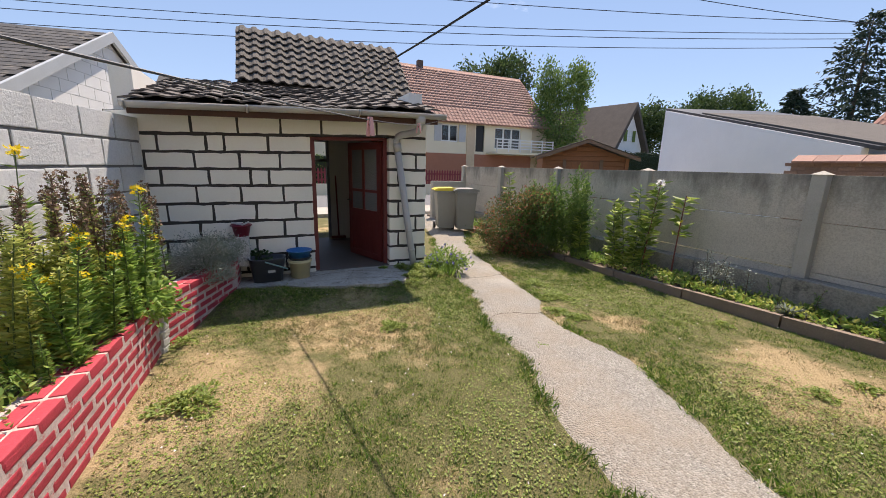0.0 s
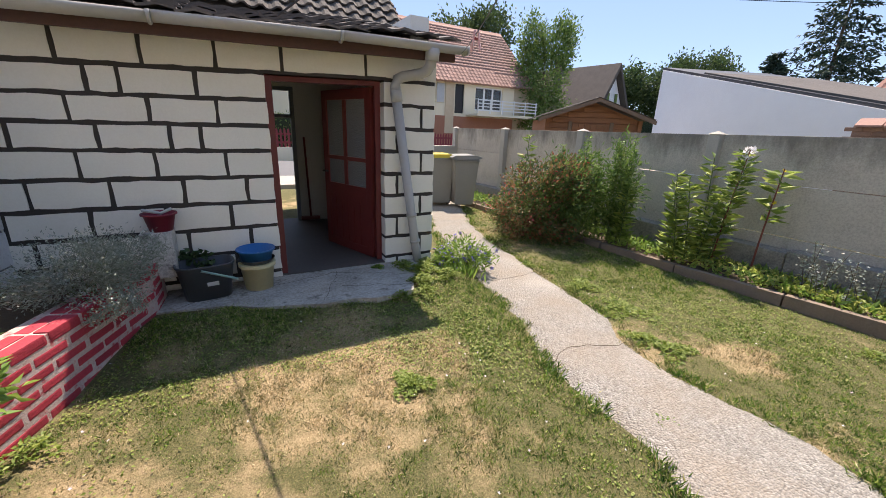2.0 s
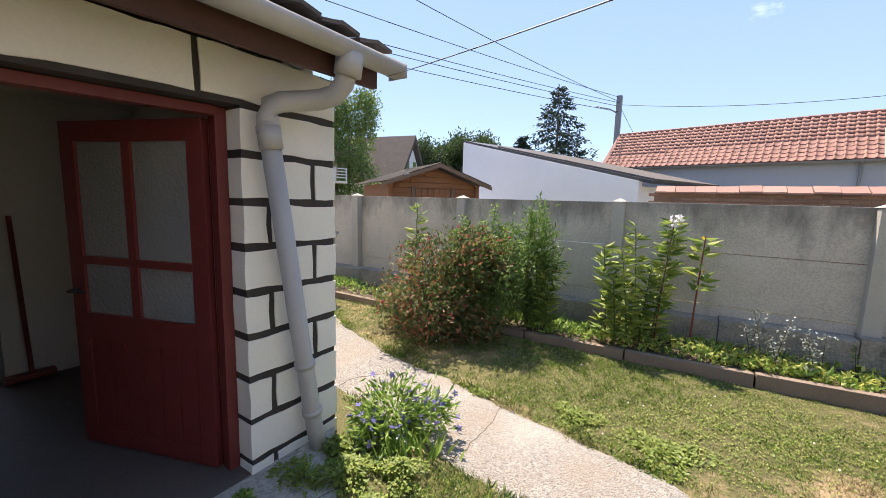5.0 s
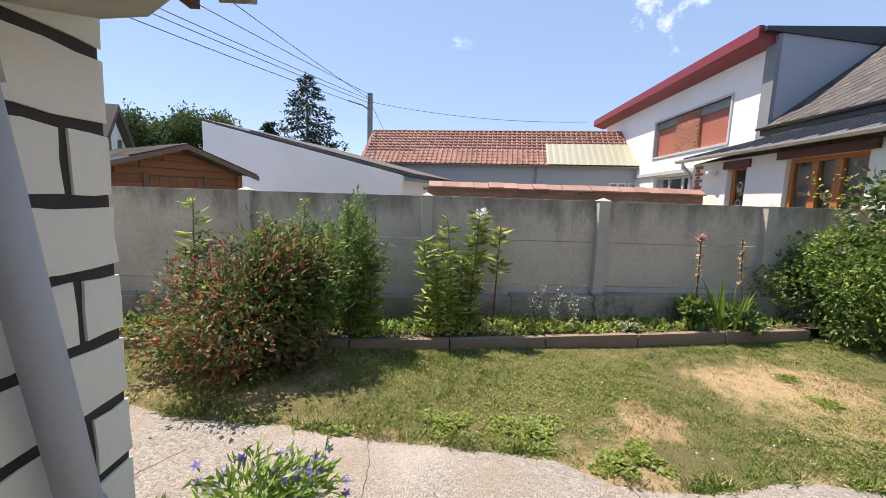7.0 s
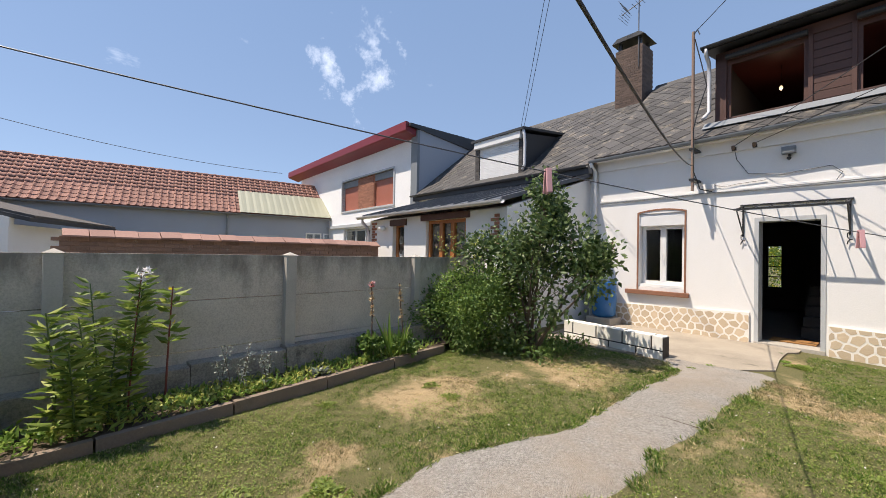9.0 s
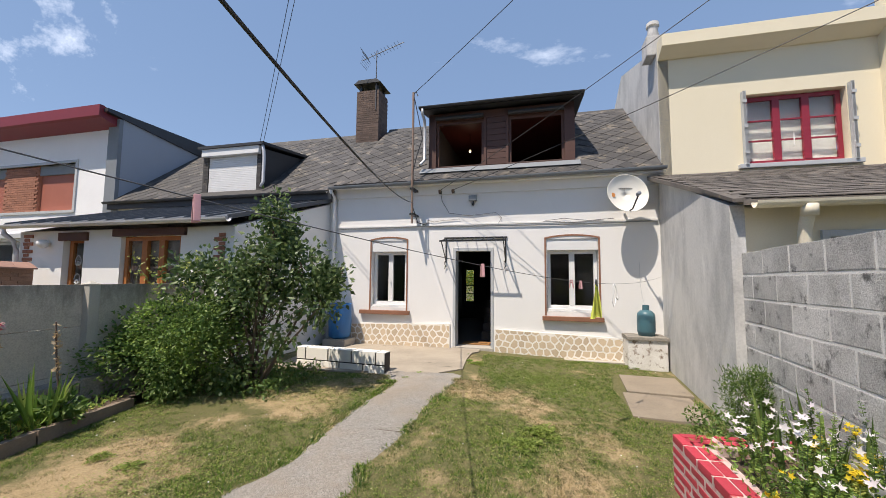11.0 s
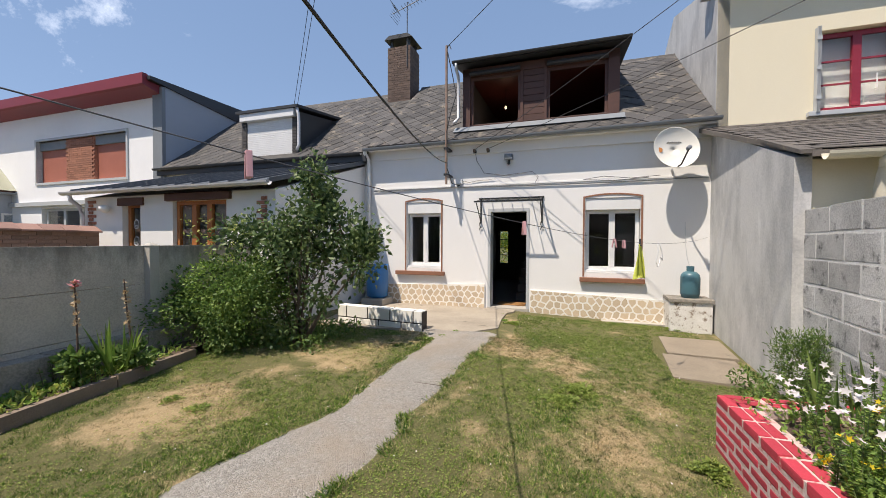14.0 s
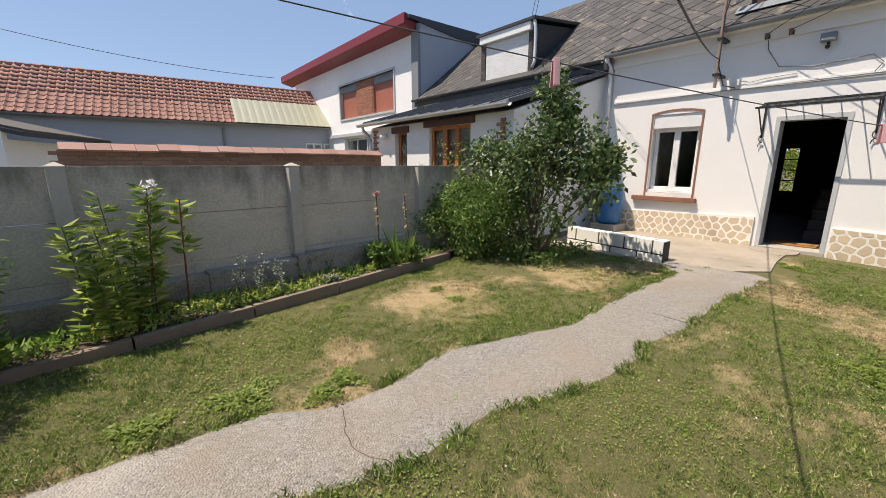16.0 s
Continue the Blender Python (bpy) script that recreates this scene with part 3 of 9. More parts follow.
def pieces(name, mesh, parent, mats, limit=300):
    """Alike pieces: the first as objects of their own, those past the limit joined."""
    for m in mats[:limit]:
        piece(name, mesh, parent, m)
    rest = mats[limit:]
    if rest:
        v0 = np.array([v.co[:] for v in mesh.vertices])
        mesh.calc_loop_triangles()
        t0 = np.array([t.vertices[:] for t in mesh.loop_triangles])
        vs = [v0 @ np.array(m.to_3x3()).T + np.array(m.translation) for m in rest]
        ts = [t0 + k * len(v0) for k in range(len(rest))]
        ob = raw(name + "_field", np.concatenate(vs), np.concatenate(ts), mesh.materials[0], parent)
        tagged(ob, kind="stuff")


def ground_z(x, y):
    """The lawn rises a little towards the house and falls off beside its far corner."""
    s = min(1.0, max(0.0, (3.6 - y) / 4.5))
    s = s * s * (3 - 2 * s)
    w = min(1.0, max(0.0, (x + 3.0) / 3.4))
    near = 1.0 if y < 12 else max(0.0, 1 - (y - 12) / 4)
    a = min(1.0, max(0.0, (y - 4.9) / 0.7)) * min(1.0, max(0.0, (1.75 - x) / 0.4)) * (1.0 if y < 9 else 0.0)
    return 0.11 * s * w * near + 0.10 * a * a * (3 - 2 * a)


def jit(k):
    return random.uniform(-k, k)

# ---- ground, path and terrace ----
def edge_list(lo, hi, step, far):
    v = list(np.arange(lo, hi + 1e-6, step))
    return [-1500, -400, -120, -50, -25] + [a for a in v] + [25, 50, 120, 400, 1500]


def build_ground():
    bm = B()
    xs, ys = edge_list(-9, 12, 0.3, 0), edge_list(-10, 15.8, 0.3, 0)
    grid = [[bm.verts.new((x, y, ground_z(x, y) + 0.012 * noise.noise((x * 0.7, y * 0.7, 3)) if abs(x) < 20 and abs(y) < 20 else -0.05)) for x in xs] for y in ys]
    for r0, r1 in zip(grid, grid[1:]):
        for k in range(len(xs) - 1):
            bm.faces.new((r0[k], r0[k + 1], r1[k + 1], r1[k]))
    tagged(part("ground", bm, M_SOIL, smooth=True), "patchy parched lawn and bare soil", "ground", kind="structure")


PATH_EDGE = [(-1.2, 0.34, 1.75), (-0.6, 0.44, 1.32), (0.0, 0.54, 1.38), (0.7, 0.64, 1.48), (1.4, 0.70, 1.50), (1.8, 0.86, 1.53), (2.1, 0.78, 1.64), (2.45, 0.84, 1.80), (2.65, 0.90, 1.91), (3.0, 1.02, 2.01),
             (3.4, 1.19, 1.98), (3.7, 1.20, 1.96), (4.15, 1.24, 2.00), (4.45, 1.38, 2.24), (4.8, 1.51, 2.28), (5.3, 1.56, 2.36), (5.7, 1.63, 2.48), (6.3, 1.75, 2.53), (6.9, 1.9, 2.68), (7.5, 2.1, 2.85), (8.6, 2.5, 3.3), (10.0, 2.85, 4.0), (12.5, 2.2, 4.3), (15.0, 2.0, 4.5)]


def path_sides(y):
    ys = [p[0] for p in PATH_EDGE]
    return float(np.interp(y, ys, [p[1] for p in PATH_EDGE])), float(np.interp(y, ys, [p[2] for p in PATH_EDGE]))


def build_path():
    bm = B()
    rows = []
    y = -1.2
    while y < 15:
        a, b = path_sides(y)
        a += 0.05 * noise.noise((y * 1.7, 1, 0)) + 0.03 * noise.noise((y * 6, 4, 0))
        b += 0.05 * noise.noise((y * 1.7, 9, 0)) + 0.03 * noise.noise((y * 6, 14, 0))
        row = []
        for k in range(9):
            x = a + (b - a) * k / 8
            z = ground_z(x, y) + 0.028 + 0.008 * noise.noise((x * 2, y * 2, 5)) - (0.035 if k in (0, 8) else 0)
            row.append(bm.verts.new((x, y, z)))
        rows.append(row)
        y += 0.09
    for r0, r1 in zip(rows, rows[1:]):
        for k in range(8):
            bm.faces.new((r0[k], r0[k + 1], r1[k + 1], r1[k]))
    path = tagged(part("path", bm, M_PATH, smooth=True), "pale pebbled concrete garden path with cracks", "path", kind="structure")
    bm = B()
    for y0, seed in ((1.1, 1), (4.15, 2), (5.5, 4), (6.6, 7)):
        a, b = path_sides(y0)
        pts = []
        for k in range(26):
            x = a + 0.03 + (b - a - 0.06) * k / 25
            yy = y0 + 0.16 * noise.noise((x * 2.3, seed * 7, 0)) + 0.03 * noise.noise((x * 11, seed, 3))
            pts.append((x, yy, ground_z(x, yy) + 0.0275))
        tube(bm, pts, 0.0028, 4)
    part("crack", bm, M_EARTH, path)


def build_terrace():
    bm = B()
    out = [(-0.16, 0.01), (3.32, 0.01), (3.30, 1.0), (3.0, 2.55), (1.75, 2.62), (1.40, 2.5), (0.9, 2.45), (0.2, 2.3), (-0.14, 1.9), (-0.06, 1.1), (-0.05, 0.45), (-0.16, 0.3)]
    prism(bm, out, "z", -0.1, 0.135)
    t = part("terrace", bm, M_TERRACE)
    t.matrix_basis = HM
    tagged(t, "stained tan concrete terrace before the house", "terrace", kind="structure")
    bm = B()
    prism(bm, [(-0.17, 0.01), (-3.1, 0.01), (-3.1, 0.2), (-1.6, 0.24), (-0.17, 0.29)], "z", -0.15, 0.05)
    t = part("kerb_strip", bm, M_CONCRETE)
    t.matrix_basis = HM
    tagged(t, "narrow worn concrete strip along the facade", "kerb", kind="structure")
    for k, (y0, y1) in enumerate(((-2.05, -0.95), (-0.93, 0.12))):
        bm = B()
        box(bm, -0.42, 0.42, 0, y1 - y0 - 0.02, -0.14, 0.035, 0.012)
        s = part("paving_slab", bm, M_SLAB)
        s.matrix_basis = pose(-2.62 + 0.45 * (k * 1.1 / 2), y0, 0.012, jit(0.6), jit(0.8), -9)
        tagged(s, "tan concrete paving slab laid in the grass", "slab", "paving slabs by the planter")
    bm = B()
    prism(bm, [(-1.02, 6.2), (-1.05, 5.76), (-0.6, 5.7), (-0.35, 5.56), (-0.1, 5.5), (0.1, 5.43), (0.3, 5.45), (0.5, 5.38), (0.7, 5.40), (0.85, 5.42), (0.95, 5.65), (1.15, 5.97), (1.4, 6.2)], "z", -0.1, 0.115)
    a = part("shed_apron", bm, M_APRON)
    tagged(a, "cracked grey concrete apron before the shed", "apron", kind="structure")
    bm = B()
    for p0, p1, s in (((-0.9, 5.8), (0.3, 6.1), 3), ((0.3, 6.1), (1.1, 5.75), 5), ((0.1, 5.5), (0.35, 6.1), 6), ((0.3, 5.75), (1.0, 5.5), 8)):
        tube(bm, [(p0[0] + (p1[0] - p0[0]) * k / 14 + 0.05 * noise.noise((k * 0.7, s, 0)), p0[1] + (p1[1] - p0[1]) * k / 14 + 0.06 * noise.noise((k * 0.6, s, 9)), 0.1145) for k in range(15)], 0.0022, 4)
    part("crack", bm, M_EARTH, a)


# ---- shed ----
def block_mesh(x0, x1, z0, z1, y_front, y_back):
    """One painted block with hand-painted, wavy edges."""
    bm = B()
    pts, nx, nz = [], max(2, int((x1 - x0) / 0.08)), 2
    for k in range(nx):
        pts.append((x0 + (x1 - x0) * k / nx, z0 + jit(0.006)))
    for k in range(nz):
        pts.append((x1 + jit(0.006), z0 + (z1 - z0) * k / nz))
    for k in range(nx):
        pts.append((x1 - (x1 - x0) * k / nx, z1 + jit(0.006)))
    for k in range(nz):
        pts.append((x0 + jit(0.006), z1 - (z1 - z0) * k / nz))
    prism(bm, pts, "y", y_front, y_back)
    return bm


def sag(bm):
    """The top courses, gutter and eave run down towards the boundary wall."""
    for v in bm.verts:
        v.co.z -= 0.035 * max(0.0, 0.875 - v.co.x) * min(1.0, max(0.0, (v.co.z - 1.2) / 0.65))
    return bm


BLOCK_JOINTS = [[-1.39, -0.93, -0.47, 0.0, 0.70], [-1.72, -1.26, -1.08, -0.62], [-1.85, -1.39, -0.94, -0.5], [-1.72, -1.26, -0.83, -0.63], [-1.85, -1.40, -0.95, -0.48],
                [-1.7, -1.25, -0.8, -0.35], [-1.86, -1.4, -0.94, -0.49], [-1.74, -1.28, -0.82, -0.36], [-1.86, -1.4, -0.94, -0.49], [-1.74, -1.28, -0.82, -0.36]]


def build_shed():
    shed = thing("shed", "white block shed with black painted joints and tiled roof", "shed")
    DX0, DX1, DZ1 = -0.145, 0.875, 1.885
    bm = B()
    holed(bm, -2.15, 1.395, -0.1, 2.12, 6.2, 6.36, [(DX0, DX1, -0.1, DZ1)])
    wall = part("front_wall", sag(bm), M_JOINT, shed, "white blocks between black painted joints")
    joints = [1.889 - 0.2141 * k for k in range(0, 9)]
    for row in range(10):
        z1 = 2.115 if row == 0 else joints[row - 1] - 0.018
        z0 = joints[row] + 0.018 if row < 9 else -0.02
        if row == 9:
            z1 = joints[8] - 0.018
        xs = [-2.15] + BLOCK_JOINTS[row] + [1.398 if row == 0 else DX0]
        spans = list(zip(xs, xs[1:]))
        if row == 1:
            spans.append((DX1, 1.398))
        elif row:
            cut = 1.255 if row % 2 == 0 else 1.0
            spans += [(DX1, cut), (cut, 1.398)]
        for a, b in spans:
            jamb = row > 0 and (abs(b - DX0) < 1e-6 or abs(a - DX1) < 1e-6)
            aa = a - 0.006 if abs(a - DX1) < 1e-6 else a + 0.015
            bb = b + 0.006 if abs(b - DX0) < 1e-6 else (b - 0.015 if b < 1.39 else b + 0.004)
            part("block", sag(block_mesh(aa, bb, z0, z1, 6.193 - random.random() * 0.002, 6.352 if jamb else 6.21)), M_BLOCK_WHITE, wall)
    # the other walls, with a way out to the street
    part("side_wall", box(B(), 1.2, 1.394, 6.36, 8.5, -0.1, 2.5), M_BLOCK_WHITE, shed)
    part("side_wall", box(B(), -2.1, -1.9, 6.36, 8.5, -0.1, 2.5), M_BLOCK_WHITE, shed)
    part("back_wall", holed(B(), -1.9, 1.2, -0.1, 2.75, 8.42, 8.6, [(-0.35, 0.38, -0.1, 1.95)]), M_INT, shed)
    part("floor", box(B(), -1.9, 1.39, 6.2, 8.6, -0.1, 0.122), M_FLOORDARK, shed)
    part("ceiling_panel", box(B(), -1.9, 1.2, 6.36, 8.42, 2.13, 2.16), M_INT, shed)
    bm = B()
    box(bm, -0.31, -0.27, 8.46, 8.52, 0.085, 1.95), box(bm, 0.33, 0.38, 8.46, 8.52, 0.085, 1.95), box(bm, -0.27, 0.33, 8.46, 8.52, 1.55, 1.6), box(bm, -0.27, 0.33, 8.46, 8.52, 1.90, 1.95)
    part("back_door_frame", bm, M_DARKGREY, shed)
    # front door: frame and open leaf
    bm = B()
    box(bm, DX0 + 0.006, DX0 + 0.06, 6.24, 6.33, 0.075, DZ1 - 0.004, 0.004), box(bm, DX1 - 0.06, DX1 - 0.008, 6.30, 6.36, 0.075, DZ1 - 0.004, 0.004), box(bm, DX0 + 0.06, DX1 - 0.06, 6.28, 6.35, DZ1 - 0.045, DZ1 - 0.004, 0.004)
    part("door_frame", sag(bm), M_DOORRED, shed)
    hinge = pose(DX1 - 0.07, 6.37, 0, 0, 0, -70)
    W, T = 0.86, 0.02
    leaf = part("door", box(B(), -0.09, 0, -T, T, 0.13, 1.83, 0.004, hinge), M_DOORRED, shed, "open oxblood door with frosted panes")
    for kind, x0, x1, z0, z1 in (("stile", -W, -W + 0.09, 0.13, 1.83), ("rail", -W + 0.09, -0.09, 1.73, 1.83), ("rail", -W + 0.09, -0.09, 0.72, 0.86), ("rail", -W + 0.09, -0.09, 0.13, 0.22),
                                 ("glazing_bar", -0.47, -0.42, 0.86, 1.73), ("glazing_bar", -W + 0.09, -0.47, 1.12, 1.16), ("glazing_bar", -0.42, -0.09, 1.12, 1.16)):
        part(kind, box(B(), x0, x1, -T, T, z0, z1, 0.004, hinge), M_DOORRED, leaf)
    for k in range(6):
        part("door_board", box(B(), -W + 0.092 + k * 0.1127, -W + 0.09 + (k + 1) * 0.1127 - 0.006, -0.012, 0.012, 0.2, 0.74, 0.003, hinge), M_DOORRED, leaf)
    for x0, x1, z0, z1 in ((-W + 0.09, -0.47, 1.16, 1.73), (-0.42, -0.09, 1.16, 1.73), (-W + 0.09, -0.47, 0.86, 1.12), (-0.42, -0.09, 0.86, 1.12)):
        part("pane", box(B(), x0, x1, -0.004, 0.004, z0, z1, 0, hinge), M_FROST, leaf, "rippled frosted glass")
    bm = B()
    tube(bm, [hinge @ Vector(p) for p in ((-W + 0.05, -0.02, 0.98), (-W + 0.05, -0.07, 0.98), (-W + 0.16, -0.075, 0.985))], 0.009, 6)
    tube(bm, [hinge @ Vector(p) for p in ((-W + 0.05, 0.02, 0.98), (-W + 0.05, 0.07, 0.98), (-W + 0.16, 0.075, 0.985))], 0.009, 6)
    part("handle", bm, M_BLACKMETAL, leaf)
    # lower roof of dark flat tiles
    base = box(B(), -1.9, 1.47, 0, 2.42, -0.035, 0, 0)
    lower = Matrix.Translation((1.47, 5.90, 2.185)) @ pose(0, 0, 0, 0, -1.9) @ pose(0, 0, 0, 14.0) @ pose(-1.47, 0, 0)
    for v in base.verts:
        v.co = lower @ v.co
    roof = part("lower_roof", base, M_SHEDTILE, shed, "sagging dark tiles above the gutter")
    bm = B()
    prism(bm, [(0, 0.012), (0.06, 0.022), (0.11, 0.034), (0.16, 0.026), (0.215, 0.016), (0.215, 0.0), (0.16, 0.01), (0.11, 0.018), (0.06, 0.006), (0, -0.004)], "y", 0, 0.33)
    tile = mesh_of("roof_tile", bm, M_SHEDTILE)
    mats = [lower @ pose(-1.92 + 0.21 * i + (0.03 if j % 2 else 0) + jit(0.012), 0.27 * j - 0.06, 0.04 + jit(0.006) + 0.02 * math.sin(i * 0.6), -4.5 + jit(1.5), 0, jit(1.5)) for j in range(9) for i in range(16)]
    pieces("roof_tile", tile, roof, mats)
    # upper steep roof of lichened concrete tiles
    upper = Matrix.Translation((0, 8.18, 2.74)) @ pose(0, 0, 0, 42.5)
    bm = box(B(), -1.0, 1.86, 0, 1.62, -0.05, 0)
    for v in bm.verts:
        v.co = upper @ v.co
    top = part("upper_roof", bm, M_CONTILE, shed, "steep grey-brown tiles spotted with lichen")
    bm = B()
    prism(bm, [(0, 0.0), (0.04, 0.012), (0.075, 0.042), (0.125, 0.046), (0.16, 0.012), (0.2, 0.0), (0.2, -0.016), (0.15, -0.006), (0.12, 0.024), (0.08, 0.022), (0.05, -0.006), (0, -0.016)], "y", 0, 0.26)
    tile = mesh_of("roof_tile", bm, M_CONTILE)
    mats = [upper @ pose(-1.02 + 0.1935 * i + jit(0.004), 0.2 * j - 0.03, 0.062 + jit(0.004), -9.0, 0, jit(0.7)) for j in range(8) for i in range(15)]
    pieces("roof_tile", tile, top, mats)
    part("upper_gable", prism(B(), [(8.2, 2.2), (8.2, 2.72), (9.37, 3.76), (10.8, 2.7), (10.8, -0.1), (8.62, -0.1), (8.62, 2.2)], "x", -0.95, -0.86), M_BLOCK_WHITE, shed)
    part("upper_gable", prism(B(), [(8.2, 2.2), (8.2, 2.72), (9.37, 3.76), (10.8, 2.7), (10.8, -0.1), (8.62, -0.1), (8.62, 2.2)], "x", 1.72, 1.81), M_BLOCK_WHITE, shed)
    bm = B()
    prism(bm, [(9.36, 3.82), (10.9, 2.6), (10.9, 2.55), (9.36, 3.76)], "x", -1.0, 1.86)
    part("back_roof", bm, M_CONTILE, shed)
    # gutter and downpipe
    bm = B()
    n = 10
    prof = [(5.84 + 0.062 * math.cos(math.pi + math.pi * k / n), 0.062 * math.sin(math.pi + math.pi * k / n)) for k in range(n + 1)]
    prof += [(5.84 + 0.055 * math.cos(2 * math.pi - math.pi * k / n), 0.055 * math.sin(2 * math.pi - math.pi * k / n)) for k in range(n + 1)]
    for a, b in ((-1.9, -0.8), (-0.8, 0.4), (0.4, 1.52)):
        g = B()
        prism(g, [(p[0], p[1] + 2.165 + 0.012 * (a + 2.2) / 3.8) for p in prof], "x", a, b - 0.004)
        tmp = bpy.data.meshes.new("g")
        g.to_mesh(tmp), g.free()
        bm.from_mesh(tmp)
        bpy.data.meshes.remove(tmp)
    for x in (-1.87, -0.8, 0.4):
        tube(bm, [(x, 5.84 + 0.068 * math.cos(math.pi + math.pi * k / 8), 2.17 + 0.068 * math.sin(math.pi + math.pi * k / 8)) for k in range(9)], 0.012, 6)
    box(bm, 1.515, 1.522, 5.78, 5.90, 2.11, 2.18)
    part("gutter", sag(bm), M_PVC, shed, "grey half-round gutter", True)
    part("fascia", sag(box(B(), -1.88, 1.46, 5.93, 5.96, 2.06, 2.17)), M_BROWNWOOD, shed)
    bm = B()
    tube(bm, [(0.946, 6.11, 1.82), (1.18, 6.12, 0.26), (1.205, 6.11, 0.10)], 0.045, 14)
    pipe = part("downpipe", bm, M_PVC, shed, "slanting grey plastic downpipe", True)
    part("hopper", tube(B(), [(1.19, 5.84, 2.14), (1.19, 5.86, 2.04)], 0.062, 14), M_PVC, pipe, "", True)
    part("elbow", tube(B(), [(1.19, 5.86, 2.08), (1.188, 5.88, 2.01), (1.18, 5.93, 1.965), (1.15, 6.0, 1.945), (1.08, 6.06, 1.93), (1.01, 6.095, 1.915), (0.965, 6.108, 1.89), (0.95, 6.11, 1.84), (0.948, 6.11, 1.76)], 0.047, 14), M_PVC, pipe, "", True)
    part("collar", tube(B(), [(0.95, 6.11, 1.80), (0.965, 6.11, 1.70)], 0.053, 14), M_PVC, pipe, "", True)
    for z in (0.34, 0.62):
        x = 1.18 - (z - 0.26) * 0.234 / 1.56
        part("collar", tube(B(), [(x + 0.004, 6.12, z - 0.014), (x, 6.12, z + 0.014)], 0.053, 14), M_PVC, pipe, "", True)
    bm = B()
    tube(bm, [(0.34, 8.38, 0.09), (0.30, 8.33, 1.25)], 0.014, 8)
    box(bm, 0.2, 0.46, 8.33, 8.41, 0.086, 0.13, 0.01)
    broom = part("broom", bm, M_DOORRED, None)
    broom.matrix_basis = pose(0.16, -0.02, 0.06)
    tagged(broom, "red-handled broom leaning on the white wall", "broom")


# ---- concrete panel fence ----
FENCE_X = 4.66
POSTS = [1.075 + 2.062 * k for k in range(0, 6)]


def bed_edge(y):
    """The line of the flower bed's edging."""
    return np.interp(y, [0.5, 2.2, 3.9, 5.5, 11.0], [4.12, 4.04, 3.96, 3.87, 3.72])


def build_fence():
    fence = thing("concrete_fence", "grey precast concrete panel fence with capped posts", "fence")
    for k, y in enumerate(POSTS):
        bm = B()
        box(bm, -0.065, 0.065, -0.065, 0.065, 0, 1.53, 0.012)
        v = [bm.verts.new(p) for p in ((-0.075, -0.075, 1.532), (0.075, -0.075, 1.532), (0.075, 0.075, 1.532), (-0.075, 0.075, 1.532), (0, 0, 1.572))]
        for a, b in ((0, 1), (1, 2), (2, 3), (3, 0)):
            bm.faces.new((v[a], v[b], v[4]))
        bm.faces.new((v[3], v[2], v[1], v[0]))
        p = part("post", bm, M_POST, fence)
        p.matrix_basis = pose(FENCE_X - 0.03, y, 0, jit(0.5), jit(0.4), 0)
        if k + 1 < len(POSTS):
            for j, (z0, z1) in enumerate(((0.30, 0.50), (0.505, 1.035), (1.04, 1.53))):
                bm = B()
                box(bm, FENCE_X, FENCE_X + 0.04, y + 0.05, POSTS[k + 1] - 0.05, z0 + jit(0.003), z1 + jit(0.003), 0.006)
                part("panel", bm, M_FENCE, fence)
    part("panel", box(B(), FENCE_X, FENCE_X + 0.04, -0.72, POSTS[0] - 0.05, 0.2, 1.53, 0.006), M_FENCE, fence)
    bm = B()
    for k in range(13):
        y = -0.7 + k * 0.98
        box(bm, FENCE_X - 0.20 + jit(0.006), FENCE_X + 0.06, y, y + 0.975, -0.1, float(np.interp(y, [0, 2.5, 5.3, 9], [0.46, 0.43, 0.36, 0.31])) + jit(0.008), 0.015)
    tagged(part("footing_wall", bm, M_FOOTING), "low rough concrete footing under the fence", "low wall", kind="structure")
    edging = thing("bed_edging", "brownish concrete edging of the flower bed", "edging")
    y = 0.95
    k = 0
    while y < 11.2:
        if not (9.9 < y < 10.4):
            bm = B()
            z = ground_z(3.7, y)
            t0, t1 = (float(np.interp(q, [0.5, 2.0, 3.8, 5.5, 11], [0.19, 0.165, 0.12, 0.085, 0.08])) + jit(0.006) for q in (y, y + 1))
            prism(bm, [(0, -0.1), (0.985, -0.1), (0.985, t1), (0, t0)], "x", -0.035, 0.035)
            s = part("edging_stone", bm, M_EDGING, edging)
            s.matrix_basis = pose(float(bed_edge(y)) + jit(0.008), y, 0, 0, 0, math.degrees(math.atan2(float(bed_edge(y) - bed_edge(y + 1)), 1.0)))
        y += 1.0
        k += 1
    bm = B()
    n = 40
    ys = np.linspace(0.2, 11.4, n)
    rows = [[bm.verts.new((x, y, ground_z(x, y) + (float(np.interp(y, [1.0, 3.8, 5.5, 11], [0.1, 0.09, 0.06, 0.05]))) + 0.03 * noise.noise((x * 3, y * 3, 0)) + k * 0.01)) for k, x in enumerate(np.linspace(float(bed_edge(y)) + 0.02, 4.52, 5))] for y in ys]
    for r0, r1 in zip(rows, rows[1:]):
        for k in range(4):
            bm.faces.new((r0[k], r0[k + 1], r1[k + 1], r1[k]))
    tagged(part("flower_bed_soil", bm, M_EARTH), "dark bare soil of the flower bed", "soil", kind="structure")


# ---- boundary block wall, lean-to and planter ----
WALL = pose(-2.86, 0.33, 0, 0, 0, -9.6)


